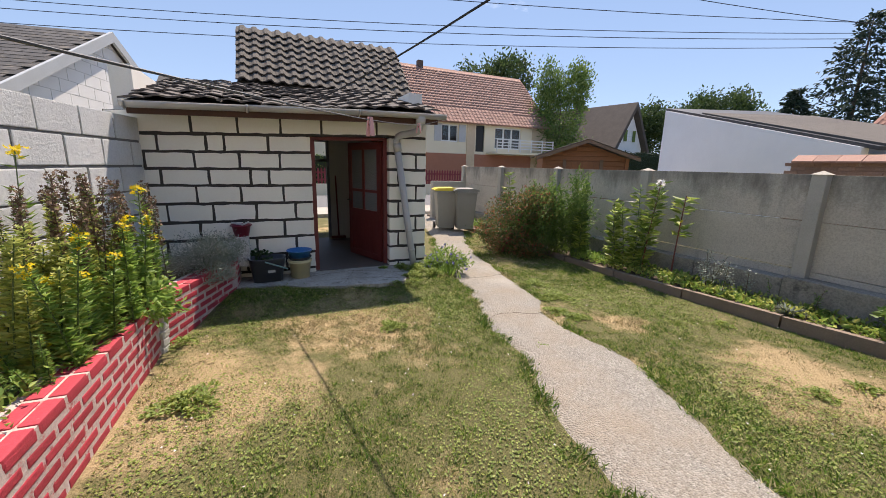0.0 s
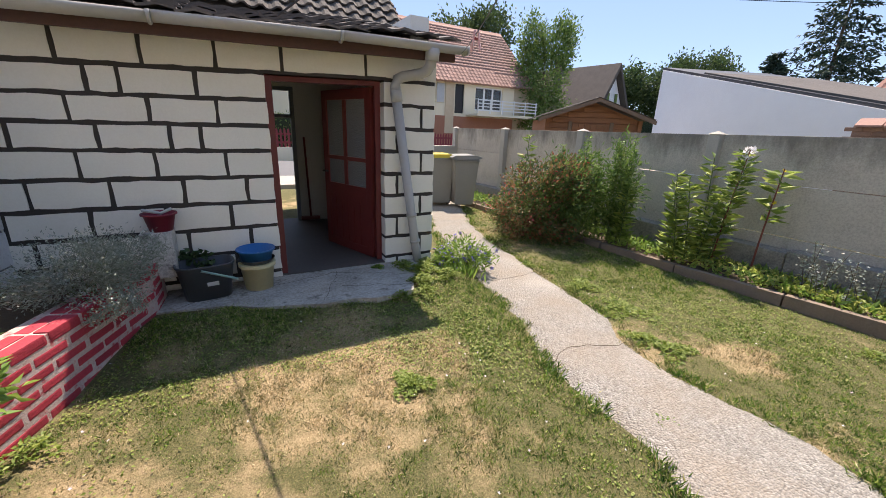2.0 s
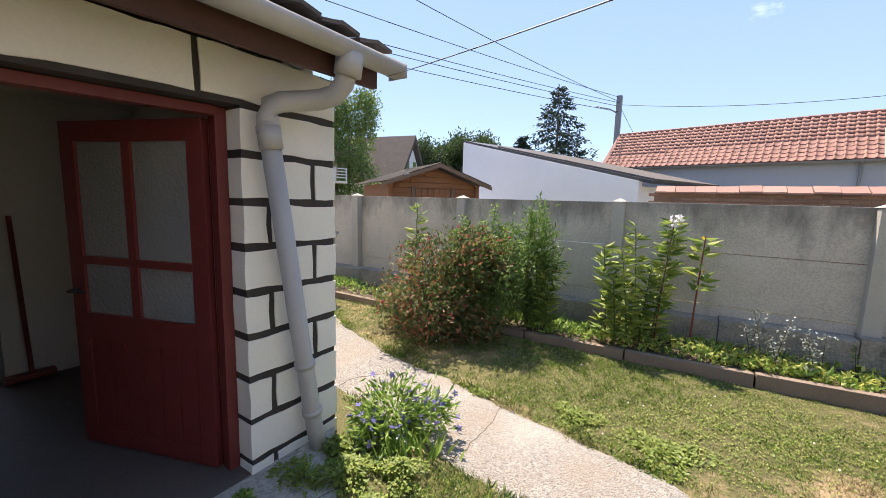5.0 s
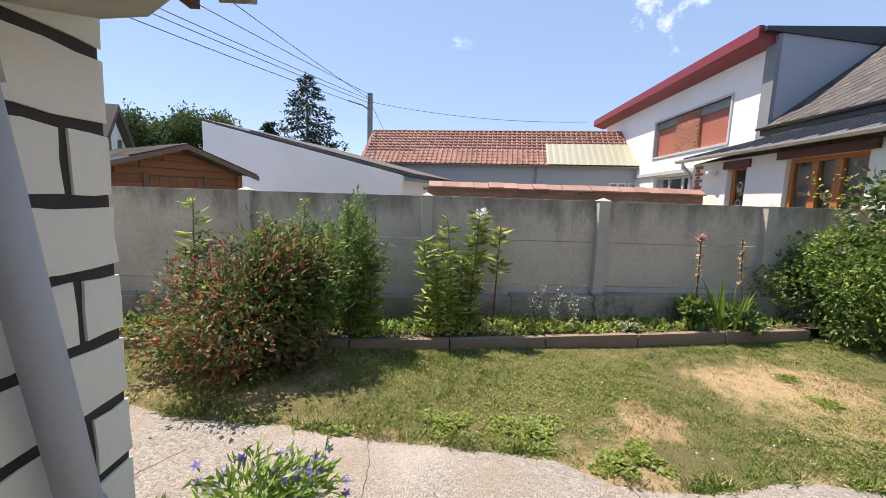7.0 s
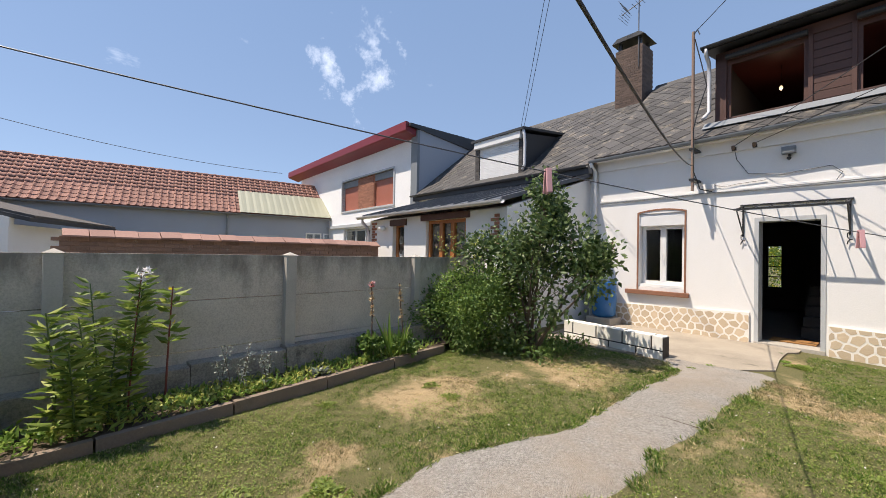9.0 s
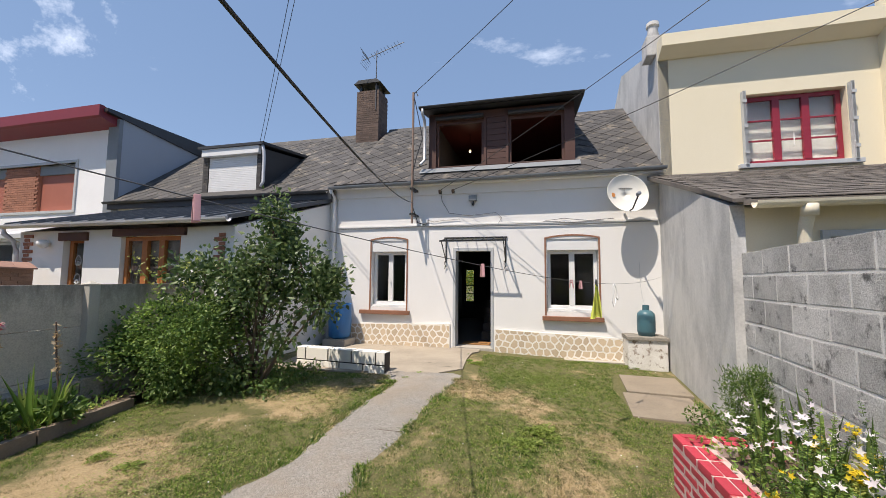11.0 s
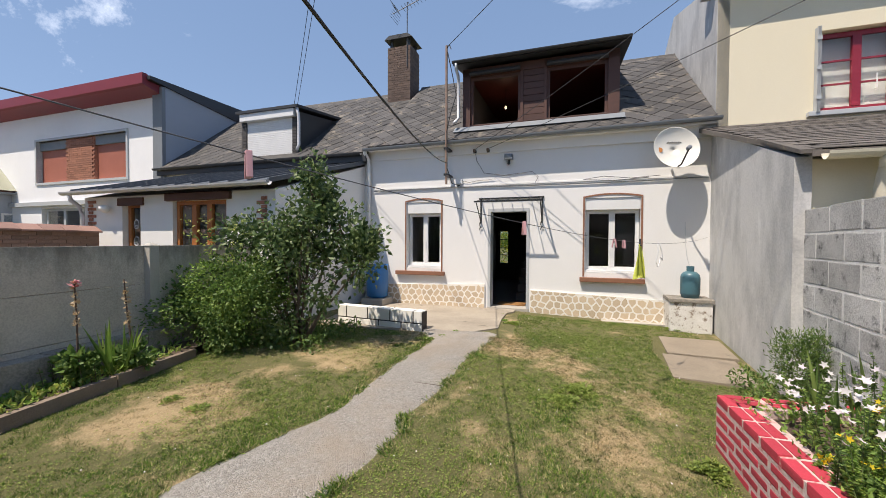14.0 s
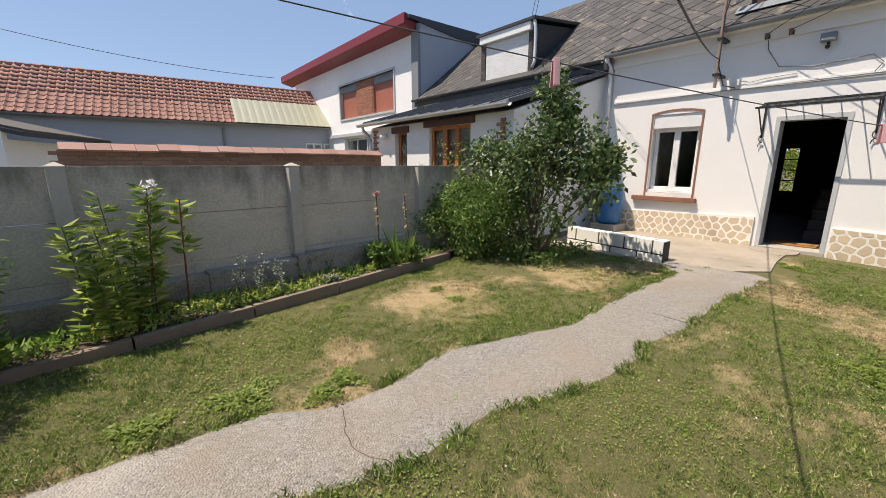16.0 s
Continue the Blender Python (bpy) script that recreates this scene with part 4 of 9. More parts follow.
def build_block_wall():
    wall = thing("block_wall", "grey rough concrete block boundary wall", "wall", WALL)
    core = part("wall_core", box(B(), -0.2, -0.001, 0, 3.2, -0.2, 1.90), M_MORTAR, wall)
    painted = part("wall_core", box(B(), -0.2, -0.009, 3.2, 6.15, -0.2, 1.90), M_GREYJOINT, wall, "whitewashed blocks with dark joints")
    white = B()
    box(white, -0.21, 0, 0.011, 0.489, 0.010, 0.240, 0.009)
    wht = mesh_of("block", white, M_PAINTBLOCK)
    bm = B()
    box(bm, -0.21, 0, 0.011, 0.489, 0.010, 0.240, 0.009)
    blk = mesh_of("block", bm, M_CPBLOCK)
    half = B()
    box(half, -0.21, 0, 0.006, 0.246, 0.010, 0.240, 0.008)
    hlf = mesh_of("block", half, M_CPBLOCK)
    for row in range(8):
        z = -0.05 + 0.25 * row
        off = 0.0 if row % 2 else 0.255
        if off:
            piece("block", hlf, core, pose(0.002, 0, z, 0, 0, 0))
        y = off
        while y < 5.9:
            piece("block", *((wht, painted) if y > 3.0 else (blk, core)), pose(0.002 + jit(0.0008), y + jit(0.008), z + jit(0.004), jit(0.5), jit(0.05), jit(0.05)))
            y += 0.5
    return wall


BEND = [(-1.63, 1.60), (-1.50, 4.55), (-1.04, 5.80)]


def build_planter():
    """A raised bed of red painted bricks with white joints, standing along the block wall."""
    planter = thing("brick_planter", "raised planter of red painted bricks with white joints", "planter")
    bm = B()
    box(bm, -0.11, 0.11, 0.004, 0.216, 0, 0.062, 0.006)
    head = mesh_of("brick", bm, M_REDBRICK)
    bm = B()
    box(bm, 0, 0.2, -0.005, 0.066, 0, 0.047, 0.009)
    stretch = mesh_of("brick", bm, M_REDBRICK)
    H = 0.46
    back = B()
    prism(back, [BEND[0], BEND[1], BEND[2], (-1.04, 5.98), (-1.9, 6.0), (-2.62, 1.6)], "z", -0.1, 0.36)
    tagged(part("planter_soil", back, M_EARTH, planter), "dark planting soil")
    segs = [((-2.62, 1.6), BEND[0]), (BEND[0], BEND[1]), (BEND[1], BEND[2]), (BEND[2], (-1.02, 6.1))]
    for a, b in segs:
        d = Vector((b[0] - a[0], b[1] - a[1], 0))
        ang = math.degrees(math.atan2(d.y, d.x))
        base = pose(a[0], a[1], 0, 0, 0, ang)
        bm = B()
        box(bm, 0, d.length, -0.0025, 0.20, -0.1, H - 0.035)
        core = part("mortar_core", bm, M_WHITEMORTAR, planter, "white painted mortar")
        core.matrix_basis = base
        n = max(1, round(d.length / 0.235))
        step = d.length / n
        for row in range(7):
            z = -0.075 + 0.0745 * row
            for k in range(n + (row % 2)):
                x = step * (k - 0.5 * (row % 2))
                if x < -0.01:
                    x = 0.0
                if x + 0.222 > d.length + 0.06:
                    continue
                piece("brick", stretch, core, pose(x + 0.006 + jit(0.006), jit(0.0008), z + jit(0.003), 0, jit(0.7), jit(0.1)))
        n = max(1, round(d.length / 0.228))
        step = d.length / n
        for k in range(n):
            piece("brick", stretch, core, pose(step * k + 0.003, jit(0.001), H - 0.075 + jit(0.003), jit(1), jit(0.5), jit(0.8)))
            piece("brick", stretch, core, pose(step * k + 0.003, 0.085 + jit(0.004), H - 0.077 + jit(0.003), jit(1), jit(0.5), jit(0.8)))

    # rough mortar pier where the planter bends
    pier = None
    for k in range(7):
        z = -0.02 + 0.066 * k
        bm = box(B(), -0.045 + jit(0.015), 0.05 + jit(0.015), -0.055, 0.05, z, z + 0.064, 0.012)
        lump = part("mortar_lump" if pier else "mortar_pier", bm, M_PIER, pier or planter, "" if pier else "rough pale mortar filling the corner")
        if pier is None:
            pier = lump
            pier.matrix_basis = pose(BEND[1][0] - 0.02, BEND[1][1], 0, 0, 0, 77)


build_ground()
build_path()
build_terrace()
build_shed()
build_fence()
build_block_wall()
build_planter()

# ---- the house and its row ----
def roof_slope(y0, z0, y1, z1):
    """The pose of a roof slope whose eave lies at y0, z0 and whose ridge at y1, z1; -y runs up it. Also its length."""
    ang = math.degrees(math.atan2(z1 - z0, y0 - y1))
    return pose(0, y0, z0, -ang), math.hypot(z1 - z0, y0 - y1)


def diamond_mesh(material, half=0.21):
    bm = B()
    pts = [(0, -half), (half, 0), (0, half), (-half, 0)]
    prism(bm, [(p[0] * 0.985, p[1] * 0.985) for p in pts], "z", 0, 0.007)
    return mesh_of("slate", bm, material)


def slate_field(parent, R, length, x0, x1, skip=None, half=0.21, limit=300):
    mesh = diamond_mesh(M_SLATE, half)
    mats = []
    rows = int(length / half)
    for j in range(rows):
        s = half * (j + 0.6)
        x = x0 + half * (1 + (j % 2))
        while x < x1 - half * 0.5:
            if not (skip and skip(x, s)):
                mats.append(R @ pose(x, -s, 0.012 + jit(0.002), 1.6 + jit(0.5), jit(0.5), jit(1.2)))
            x += 2 * half
    pieces("slate", mesh, parent, mats, limit)


def window(parent, x0, x1, z0, z1, y, frame_mat, sashes=2, bars=0, w=0.055, depth=0.06, glass_mat=None, name="window", label=""):
    """A framed window in the plane y: outer frame, sashes with glazing bars, panes."""
    bm = B()
    box(bm, x0, x0 + w, y - depth, y, z0, z1, 0.004), box(bm, x1 - w, x1, y - depth, y, z0, z1, 0.004)
    box(bm, x0 + w, x1 - w, y - depth, y, z0, z0 + w, 0.004), box(bm, x0 + w, x1 - w, y - depth, y, z1 - w, z1, 0.004)
    step = (x1 - x0 - 2 * w) / sashes
    for k in range(1, sashes):
        xc = x0 + w + step * k
        box(bm, xc - w * 0.8, xc + w * 0.8, y - depth + 0.004, y + 0.008, z0 + w, z1 - w, 0.004)
    for k in range(sashes):
        for j in range(1, bars + 1):
            zc = z0 + w + (z1 - z0 - 2 * w) * j / (bars + 1)
            box(bm, x0 + w + step * k, x0 + w + step * (k + 1), y - depth + 0.01, y - 0.012, zc - 0.014, zc + 0.014)
    f = part(name, bm, frame_mat, parent, label)
    for k in range(sashes):
        p = part("pane", box(B(), x0 + w + step * k + 0.003, x0 + w + step * (k + 1) - 0.003, y - depth * 0.6, y - depth * 0.6 + 0.006, z0 + w, z1 - w), glass_mat or M_GLASS, f)
        p.visible_shadow = False
    return f


def gutter(parent, x0, x1, y, z, r, material, name="gutter", z_end=None):
    bm = B()
    n = 8
    z_end = z if z_end is None else z_end
    out = [(math.cos(math.pi + math.pi * k / n), math.sin(math.pi + math.pi * k / n)) for k in range(n + 1)]
    prof = [(y + r * a, r * b) for a, b in out] + [(y + (r - 0.006) * a, (r - 0.006) * b) for a, b in reversed(out)]
    lo, hi = [bm.verts.new((x0, p[0], z + p[1])) for p in prof], [bm.verts.new((x1, p[0], z_end + p[1])) for p in prof]
    bm.faces.new(lo[::-1]), bm.faces.new(hi)
    for k in range(len(prof)):
        j = (k + 1) % len(prof)
        bm.faces.new((lo[k], lo[j], hi[j], hi[k]))
    return part(name, bm, material, parent)


def arched_trim(bm, x0, x1, z0, z1, rise, w, y0, y1):
    """A painted band round a window with a flat arch over it."""
    box(bm, x0, x0 + w, y0, y1, z0, z1), box(bm, x1 - w, x1, y0, y1, z0, z1)
    n = 10
    for k in range(n):
        a, b = k / n, (k + 1) / n
        xa, xb = x0 + (x1 - x0) * a, x0 + (x1 - x0) * b
        za, zb = z1 + rise * (1 - (2 * a - 1) ** 2), z1 + rise * (1 - (2 * b - 1) ** 2)
        prism(bm, [(xa, za), (xb, zb), (xb, zb + w), (xa, za + w)], "y", y0, y1)


def cladding(parent, x0, x1, zb0, zb1, zt0, zt1):
    """Crazy stone facing: many-sided stones with pale joints between."""
    bm = B()
    prism(bm, [(x0, zb0), (x1, zb1), (x1, zt1), (x0, zt0)], "y", 0.004, 0.035)
    bed = part("stone_facing", bm, M_STONEJOINT, parent, "buff crazy-paved stone facing with pale joints")
    r = 0.088
    hexes, cache = [], {}

    def corner(x, z):
        key = (round(x * 200), round(z * 200))
        if key not in cache:
            cache[key] = (x + jit(0.03), z + jit(0.03))
        return cache[key]

    lo_x, hi_x = min(x0, x1), max(x0, x1)
    j, z = 0, min(zb0, zb1) - r
    while z < max(zt0, zt1) + r:
        x = lo_x - r + (0 if j % 2 else r * 0.866)
        while x < hi_x + r:
            hexes.append([corner(x + r * math.sin(math.radians(60 * k)), z + r * math.cos(math.radians(60 * k))) for k in range(6)])
            x += r * 1.732
        z += r * 1.5
        j += 1
    for h in hexes:
        cx, cz = sum(p[0] for p in h) / 6, sum(p[1] for p in h) / 6
        pts = []
        for px, pz in h:
            qx, qz = cx + (px - cx) * 0.80, cz + (pz - cz) * 0.80
            qx = min(hi_x - 0.008, max(lo_x + 0.008, qx))
            f = (qx - x0) / (x1 - x0)
            qz = min(zt0 + (zt1 - zt0) * f - 0.012, max(zb0 + (zb1 - zb0) * f + 0.006, qz))
            pts.append((qx, qz))
        area = abs(sum(pts[k][0] * pts[k - 1][1] - pts[k - 1][0] * pts[k][1] for k in range(6))) / 2
        if area > 0.003:
            part("stone", prism(B(), pts, "y", 0.03, 0.0365 + random.random() * 0.003), M_STONE, bed)


def build_house():
    h = thing("house", "low white rendered terraced house with slate roof and dormer", "house", HM)
    holes = [(-0.44, 0.46, -0.2, 2.33), (1.56, 2.42, 0.98, 2.52), (-2.58, -1.56, 0.98, 2.50)]
    part("wall", holed(B(), -3.78, 3.36, -0.25, 3.9, -0.33, 0, holes), M_FACADE, h)
    part("cornice", box(B(), -3.78, 3.36, 0.002, 0.05, 3.55, 3.78, 0.01), M_FACADE, h)
    bm = B()
    for a, b in ((-3.7, -0.35), (-0.35, 3.3)):
        box(bm, a, b, 0.002, 0.022, 2.845, 2.875)
    part("string_course", bm, M_FACADE, h)
    bm = B()
    tube(bm, [(-3.7, 0.025, 2.825), (-1.5, 0.025, 2.81), (0.4, 0.025, 2.825), (1.25, 0.03, 2.84), (3.3, 0.025, 2.82)], 0.011, 6)
    part("conduit", bm, M_DARKGREY, h)
    bm = B()
    tube(bm, [(-2.9, 0.02, 2.90), (-2.4, 0.02, 2.87), (-1.9, 0.02, 2.93), (-1.5, 0.02, 2.88), (-2.1, 0.022, 2.84), (-2.7, 0.02, 2.87)], 0.006, 5)
    tube(bm, [(0.75, 0.03, 3.58), (0.72, 0.025, 3.4), (0.55, 0.02, 3.12), (0.1, 0.02, 3.05), (-0.5, 0.02, 3.1), (-0.62, 0.02, 2.98), (-0.55, 0.02, 2.86)], 0.006, 5)
    tube(bm, [(1.15, 0.03, 3.0), (0.9, 0.02, 2.93), (0.7, 0.02, 2.96), (0.3, 0.02, 2.98)], 0.006, 5)
    part("wall_cable", bm, M_WIRE, h)
    cladding(h, 0.52, 3.34, 0.11, 0.11, 0.66, 0.57)
    cladding(h, -0.47, -3.06, 0.08, -0.03, 0.58, 0.49)
    # windows
    for x0, x1, zt, sx0, sx1, sz in ((1.56, 2.42, 2.52, 1.46, 2.68, 0.82), (-2.58, -1.56, 2.50, -2.66, -1.46, 0.80)):
        bm = B()
        arched_trim(bm, x0 - 0.035, x1 + 0.045, 0.9, zt - 0.0, 0.06, 0.032, 0.002, 0.012)
        part("window_trim", bm, M_BROWNTRIM, h, "painted brown band")
        part("window_sill", box(B(), sx0, sx1, 0.004, 0.09, sz, sz + 0.09, 0.012), M_BROWNTRIM, h, "brown painted sill")
        w = window(h, x0 + 0.01, x1 - 0.01, 1.04, 2.26, -0.13, M_WPVC, 2, 0, 0.07, 0.07, label="white plastic casement window")
        part("shutter_box", box(B(), x0 + 0.004, x1 - 0.004, -0.2, -0.02, 2.26, zt - 0.004, 0.01), M_WPVC, w)
        part("lower_rail", box(B(), x0 + 0.005, x1 - 0.005, -0.2, -0.03, 0.985, 1.04, 0.006), M_WPVC, w)
        bm = B()
        tube(bm, [((x0 + x1) / 2, -0.12, 1.55), ((x0 + x1) / 2, -0.085, 1.55), ((x0 + x1) / 2, -0.08, 1.66)], 0.009, 6)
        part("handle", bm, M_WPVC, w)
    # doorway
    bm = B()
    box(bm, 0.40, 0.46, -0.3, 0.012, 0.12, 2.33), box(bm, -0.44, -0.38, -0.3, 0.012, 0.12, 2.33), box(bm, -0.38, 0.40, -0.3, 0.012, 2.26, 2.33)
    part("door_frame", bm, M_GREYPAINT, h)
    part("threshold", box(B(), -0.44, 0.46, -0.33, 0.03, 0.08, 0.165, 0.01), M_CONCRETE, h)
    # rooms behind the openings, their dimness put into the dark wall colour
    part("room_floor", box(B(), -3.6, 3.3, -6.3, -0.33, 0.05, 0.16), M_FLOORDARK, h)
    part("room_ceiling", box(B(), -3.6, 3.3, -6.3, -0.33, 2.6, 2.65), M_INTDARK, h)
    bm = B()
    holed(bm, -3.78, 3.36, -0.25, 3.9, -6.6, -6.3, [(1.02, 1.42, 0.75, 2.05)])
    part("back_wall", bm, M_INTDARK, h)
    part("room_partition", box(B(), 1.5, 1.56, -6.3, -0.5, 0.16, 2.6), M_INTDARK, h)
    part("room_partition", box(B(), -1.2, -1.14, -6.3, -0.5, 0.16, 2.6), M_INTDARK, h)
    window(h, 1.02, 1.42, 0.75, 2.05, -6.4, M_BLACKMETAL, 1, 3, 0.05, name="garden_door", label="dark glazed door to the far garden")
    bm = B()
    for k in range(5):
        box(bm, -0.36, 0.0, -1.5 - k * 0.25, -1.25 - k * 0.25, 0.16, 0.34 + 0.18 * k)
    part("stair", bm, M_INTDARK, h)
    # roof
    R, length = roof_slope(0.22, 3.86, -3.2, 6.52)
    # open under the dormer
    bm = B()
    for a, b, s0, s1 in ((-3.78, -2.2, 0, length), (-2.2, 1.15, 0, 0.62), (-2.2, 1.15, 2.95, length), (1.15, 3.36, 0, length)):
        box(bm, a, b, -s1, -s0, -0.06, 0.008, 0, R)
    roof = part("roof", bm, M_SLATE, h, "weathered diamond slates with lichen")
    slate_field(roof, R, length, -3.8, 3.4, lambda x, s: -2.36 < x < 1.3 and s > 0.5)
    part("ridge", prism(B(), [(-3.32, 6.42), (-3.2, 6.56), (-3.08, 6.42)], "x", -3.78, 3.36), M_SLATE, h)
    R2, l2 = roof_slope(6.6, 3.86, 3.2, 6.52)
    bm = B()
    prism(bm, [(-3.2, 6.51), (-6.8, 3.75), (-6.8, 3.68), (-3.2, 6.44)], "x", -3.78, 3.36)
    part("back_slope", bm, M_SLATE, h)
    for x in (-3.78, 3.30):
        part("gable_wall", prism(B(), [(-0.0, 3.88), (-3.2, 6.42), (-6.6, 3.8), (-6.6, -0.2), (-0.33, -0.2), (-0.33, 3.88)], "x", x, x + 0.06), M_GREYRENDER, h)
    gutter(h, -3.82, 3.45, 0.27, 3.86, 0.062, M_DARKGREY, z_end=3.80)
    part("eave_board", box(B(), -3.78, 3.36, 0.05, 0.2, 3.76, 3.80), M_FACADE, h)
    # dormer
    d = part("dormer_frame", B(), M_BROWNWOOD, h, "dark brown timber dormer with two open windows")
    bm = B()
    for x0, x1, z0, z1 in ((-2.2, -1.98, 4.14, 5.58), (-0.75, -0.69, 4.14, 5.58), (-0.24, -0.18, 4.14, 5.58), (0.97, 1.15, 4.14, 5.58), (-2.2, 1.15, 5.42, 5.60), (-1.98, -0.75, 4.14, 4.28), (-0.18, 0.97, 4.14, 4.28)):
        box(bm, x0, x1, -0.42, -0.32, z0, z1, 0.006)
    bm.to_mesh(d.data)
    bm.free()
    for k in range(9):
        part("board", box(B(), -0.69, -0.24, -0.39, -0.34, 4.15 + k * 0.142, 4.15 + (k + 1) * 0.142 - 0.008, 0.004), M_BROWNWOOD, d)
    for x0, x1 in ((-1.98, -0.75), (-0.18, 0.97)):
        bm = B()
        box(bm, x0, x0 + 0.06, -0.46, -0.38, 4.28, 5.42), box(bm, x1 - 0.06, x1, -0.46, -0.38, 4.28, 5.42), box(bm, x0 + 0.06, x1 - 0.06, -0.46, -0.38, 5.34, 5.42)
        box(bm, x0 - 0.02, x1 + 0.02, -0.36, -0.26, 4.24, 4.29, 0.008)
        part("window_surround", bm, M_BROWNWOOD, d)
        tube_bm = B()
        tube(tube_bm, [(x0, -0.27, 5.46), (x1, -0.27, 5.46)], 0.05, 10)
        part("rolled_blind", tube_bm, M_DARKROOF, d)
    bm = B()
    prism(bm, [(-0.02, 5.60), (-0.02, 5.70), (-2.75, 6.16), (-2.75, 6.08)], "x", -2.38, 1.3)
    part("dormer_roof", bm, M_DARKROOF, h)
    gutter(h, -2.38, 1.30, 0.03, 5.66, 0.05, M_DARKROOF)
    for x in (-2.2, 1.1):
        part("dormer_cheek", prism(B(), [(-0.4, 4.3), (-0.4, 5.62), (-2.6, 6.05), (-2.6, 5.9)], "x", x, x + 0.05), M_SLATE, h)
    bm = B()
    tube(bm, [(1.22, 0.03, 5.62), (1.22, 0.0, 5.5), (1.21, -0.12, 5.4), (1.21, -0.16, 5.2), (1.21, -0.17, 4.45), (1.24, -0.05, 4.34), (1.26, 0.02, 4.28)], 0.035, 10)
    part("dormer_downpipe", bm, M_ZINC, h, smooth=True)
    part("lead_flashing", box(B(), -2.28, 1.28, -0.40, -0.16, 0.045, 0.055, 0, R @ pose(0, -0.12, 0)), M_DARKGREY, h)
    part("attic_floor", box(B(), -2.2, 1.15, -4.4, -0.45, 3.7, 3.75), M_FLOORDARK, h)
    part("attic_ceiling", prism(B(), [(-0.4, 5.5), (-0.4, 5.54), (-4.4, 5.54), (-4.4, 5.5)], "x", -2.15, 1.1), M_PINECEIL, h)
    # attic walls coloured dark in place of the shade indoors
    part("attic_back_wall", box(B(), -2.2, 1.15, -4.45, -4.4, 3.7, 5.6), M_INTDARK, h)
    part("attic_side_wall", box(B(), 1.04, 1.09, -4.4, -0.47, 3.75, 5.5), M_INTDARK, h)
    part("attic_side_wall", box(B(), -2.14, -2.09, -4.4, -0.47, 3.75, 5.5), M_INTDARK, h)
    part("attic_partition", box(B(), -0.6, 0.35, -3.0, -2.9, 3.75, 4.95), M_INT, h)
    bm = B()
    lathe(bm, [(0.004, -0.06), (0.03, -0.03), (0.03, 0.0), (0.012, 0.03)], 12, (0.35, -1.5, 5.05))
    bl = thing("ceiling_bulb", "bare glowing bulb hanging in the attic", "lamp", HM)
    part("glass_bulb", bm, M_GLOW, bl)
    part("flex", tube(B(), [(0.35, -1.5, 5.08), (0.35, -1.5, 5.5)], 0.004, 5), M_BLACKMETAL, bl)
    bulb.location = HM @ Vector((0.35, -1.5, 4.93))
    # left downpipe
    bm = B()
    tube(bm, [(3.42, 0.25, 3.76), (3.42, 0.2, 3.66), (3.40, 0.1, 3.56), (3.40, 0.09, 3.3), (3.40, 0.09, 0.2)], 0.045, 12)
    part("downpipe", bm, M_WPVC, h, "white downpipe", True)
    # chimney of dark brick
    ch = part("chimney", box(B(), 3.5, 4.27, -3.3, -2.6, 5.4, 7.66), M_BRICK, h, "sooty brown brick chimney with slate cap")
    bm = B()
    box(bm, 0, 0.205, -0.008, 0.02, 0, 0.06, 0.003)
    bk = mesh_of("brick", bm, M_BRICK)
    mats = []
    for j in range(30):
        for k in range(4):
            x = 3.5 + (k - (0.5 if j % 2 else 0)) * 0.215
            if 3.46 < x < 4.08:
                mats.append(Matrix.Translation((x + 0.205, -2.602, 5.62 + j * 0.068)) @ pose(0, 0, 0, 0, 0, 180))
                y = -3.3 + (k - (0.5 if j % 2 else 0)) * 0.215
                if -3.32 < y < -2.8:
                    mats.append(Matrix.Translation((3.498, y + 0.205, 5.62 + j * 0.068)) @ pose(0, 0, 0, 0, 0, -90))
    pieces("brick", bk, ch, mats)
    bm = B()
    for x in (3.56, 4.12):
        for y in (-3.24, -2.74):
            box(bm, x, x + 0.09, y, y + 0.09, 7.66, 7.9)
    prism(bm, [(3.42, 7.88), (4.35, 7.88), (4.2, 8.0), (3.57, 8.0)], "y", -3.38, -2.52)
    part("chimney_cap", bm, M_DARKROOF, h)


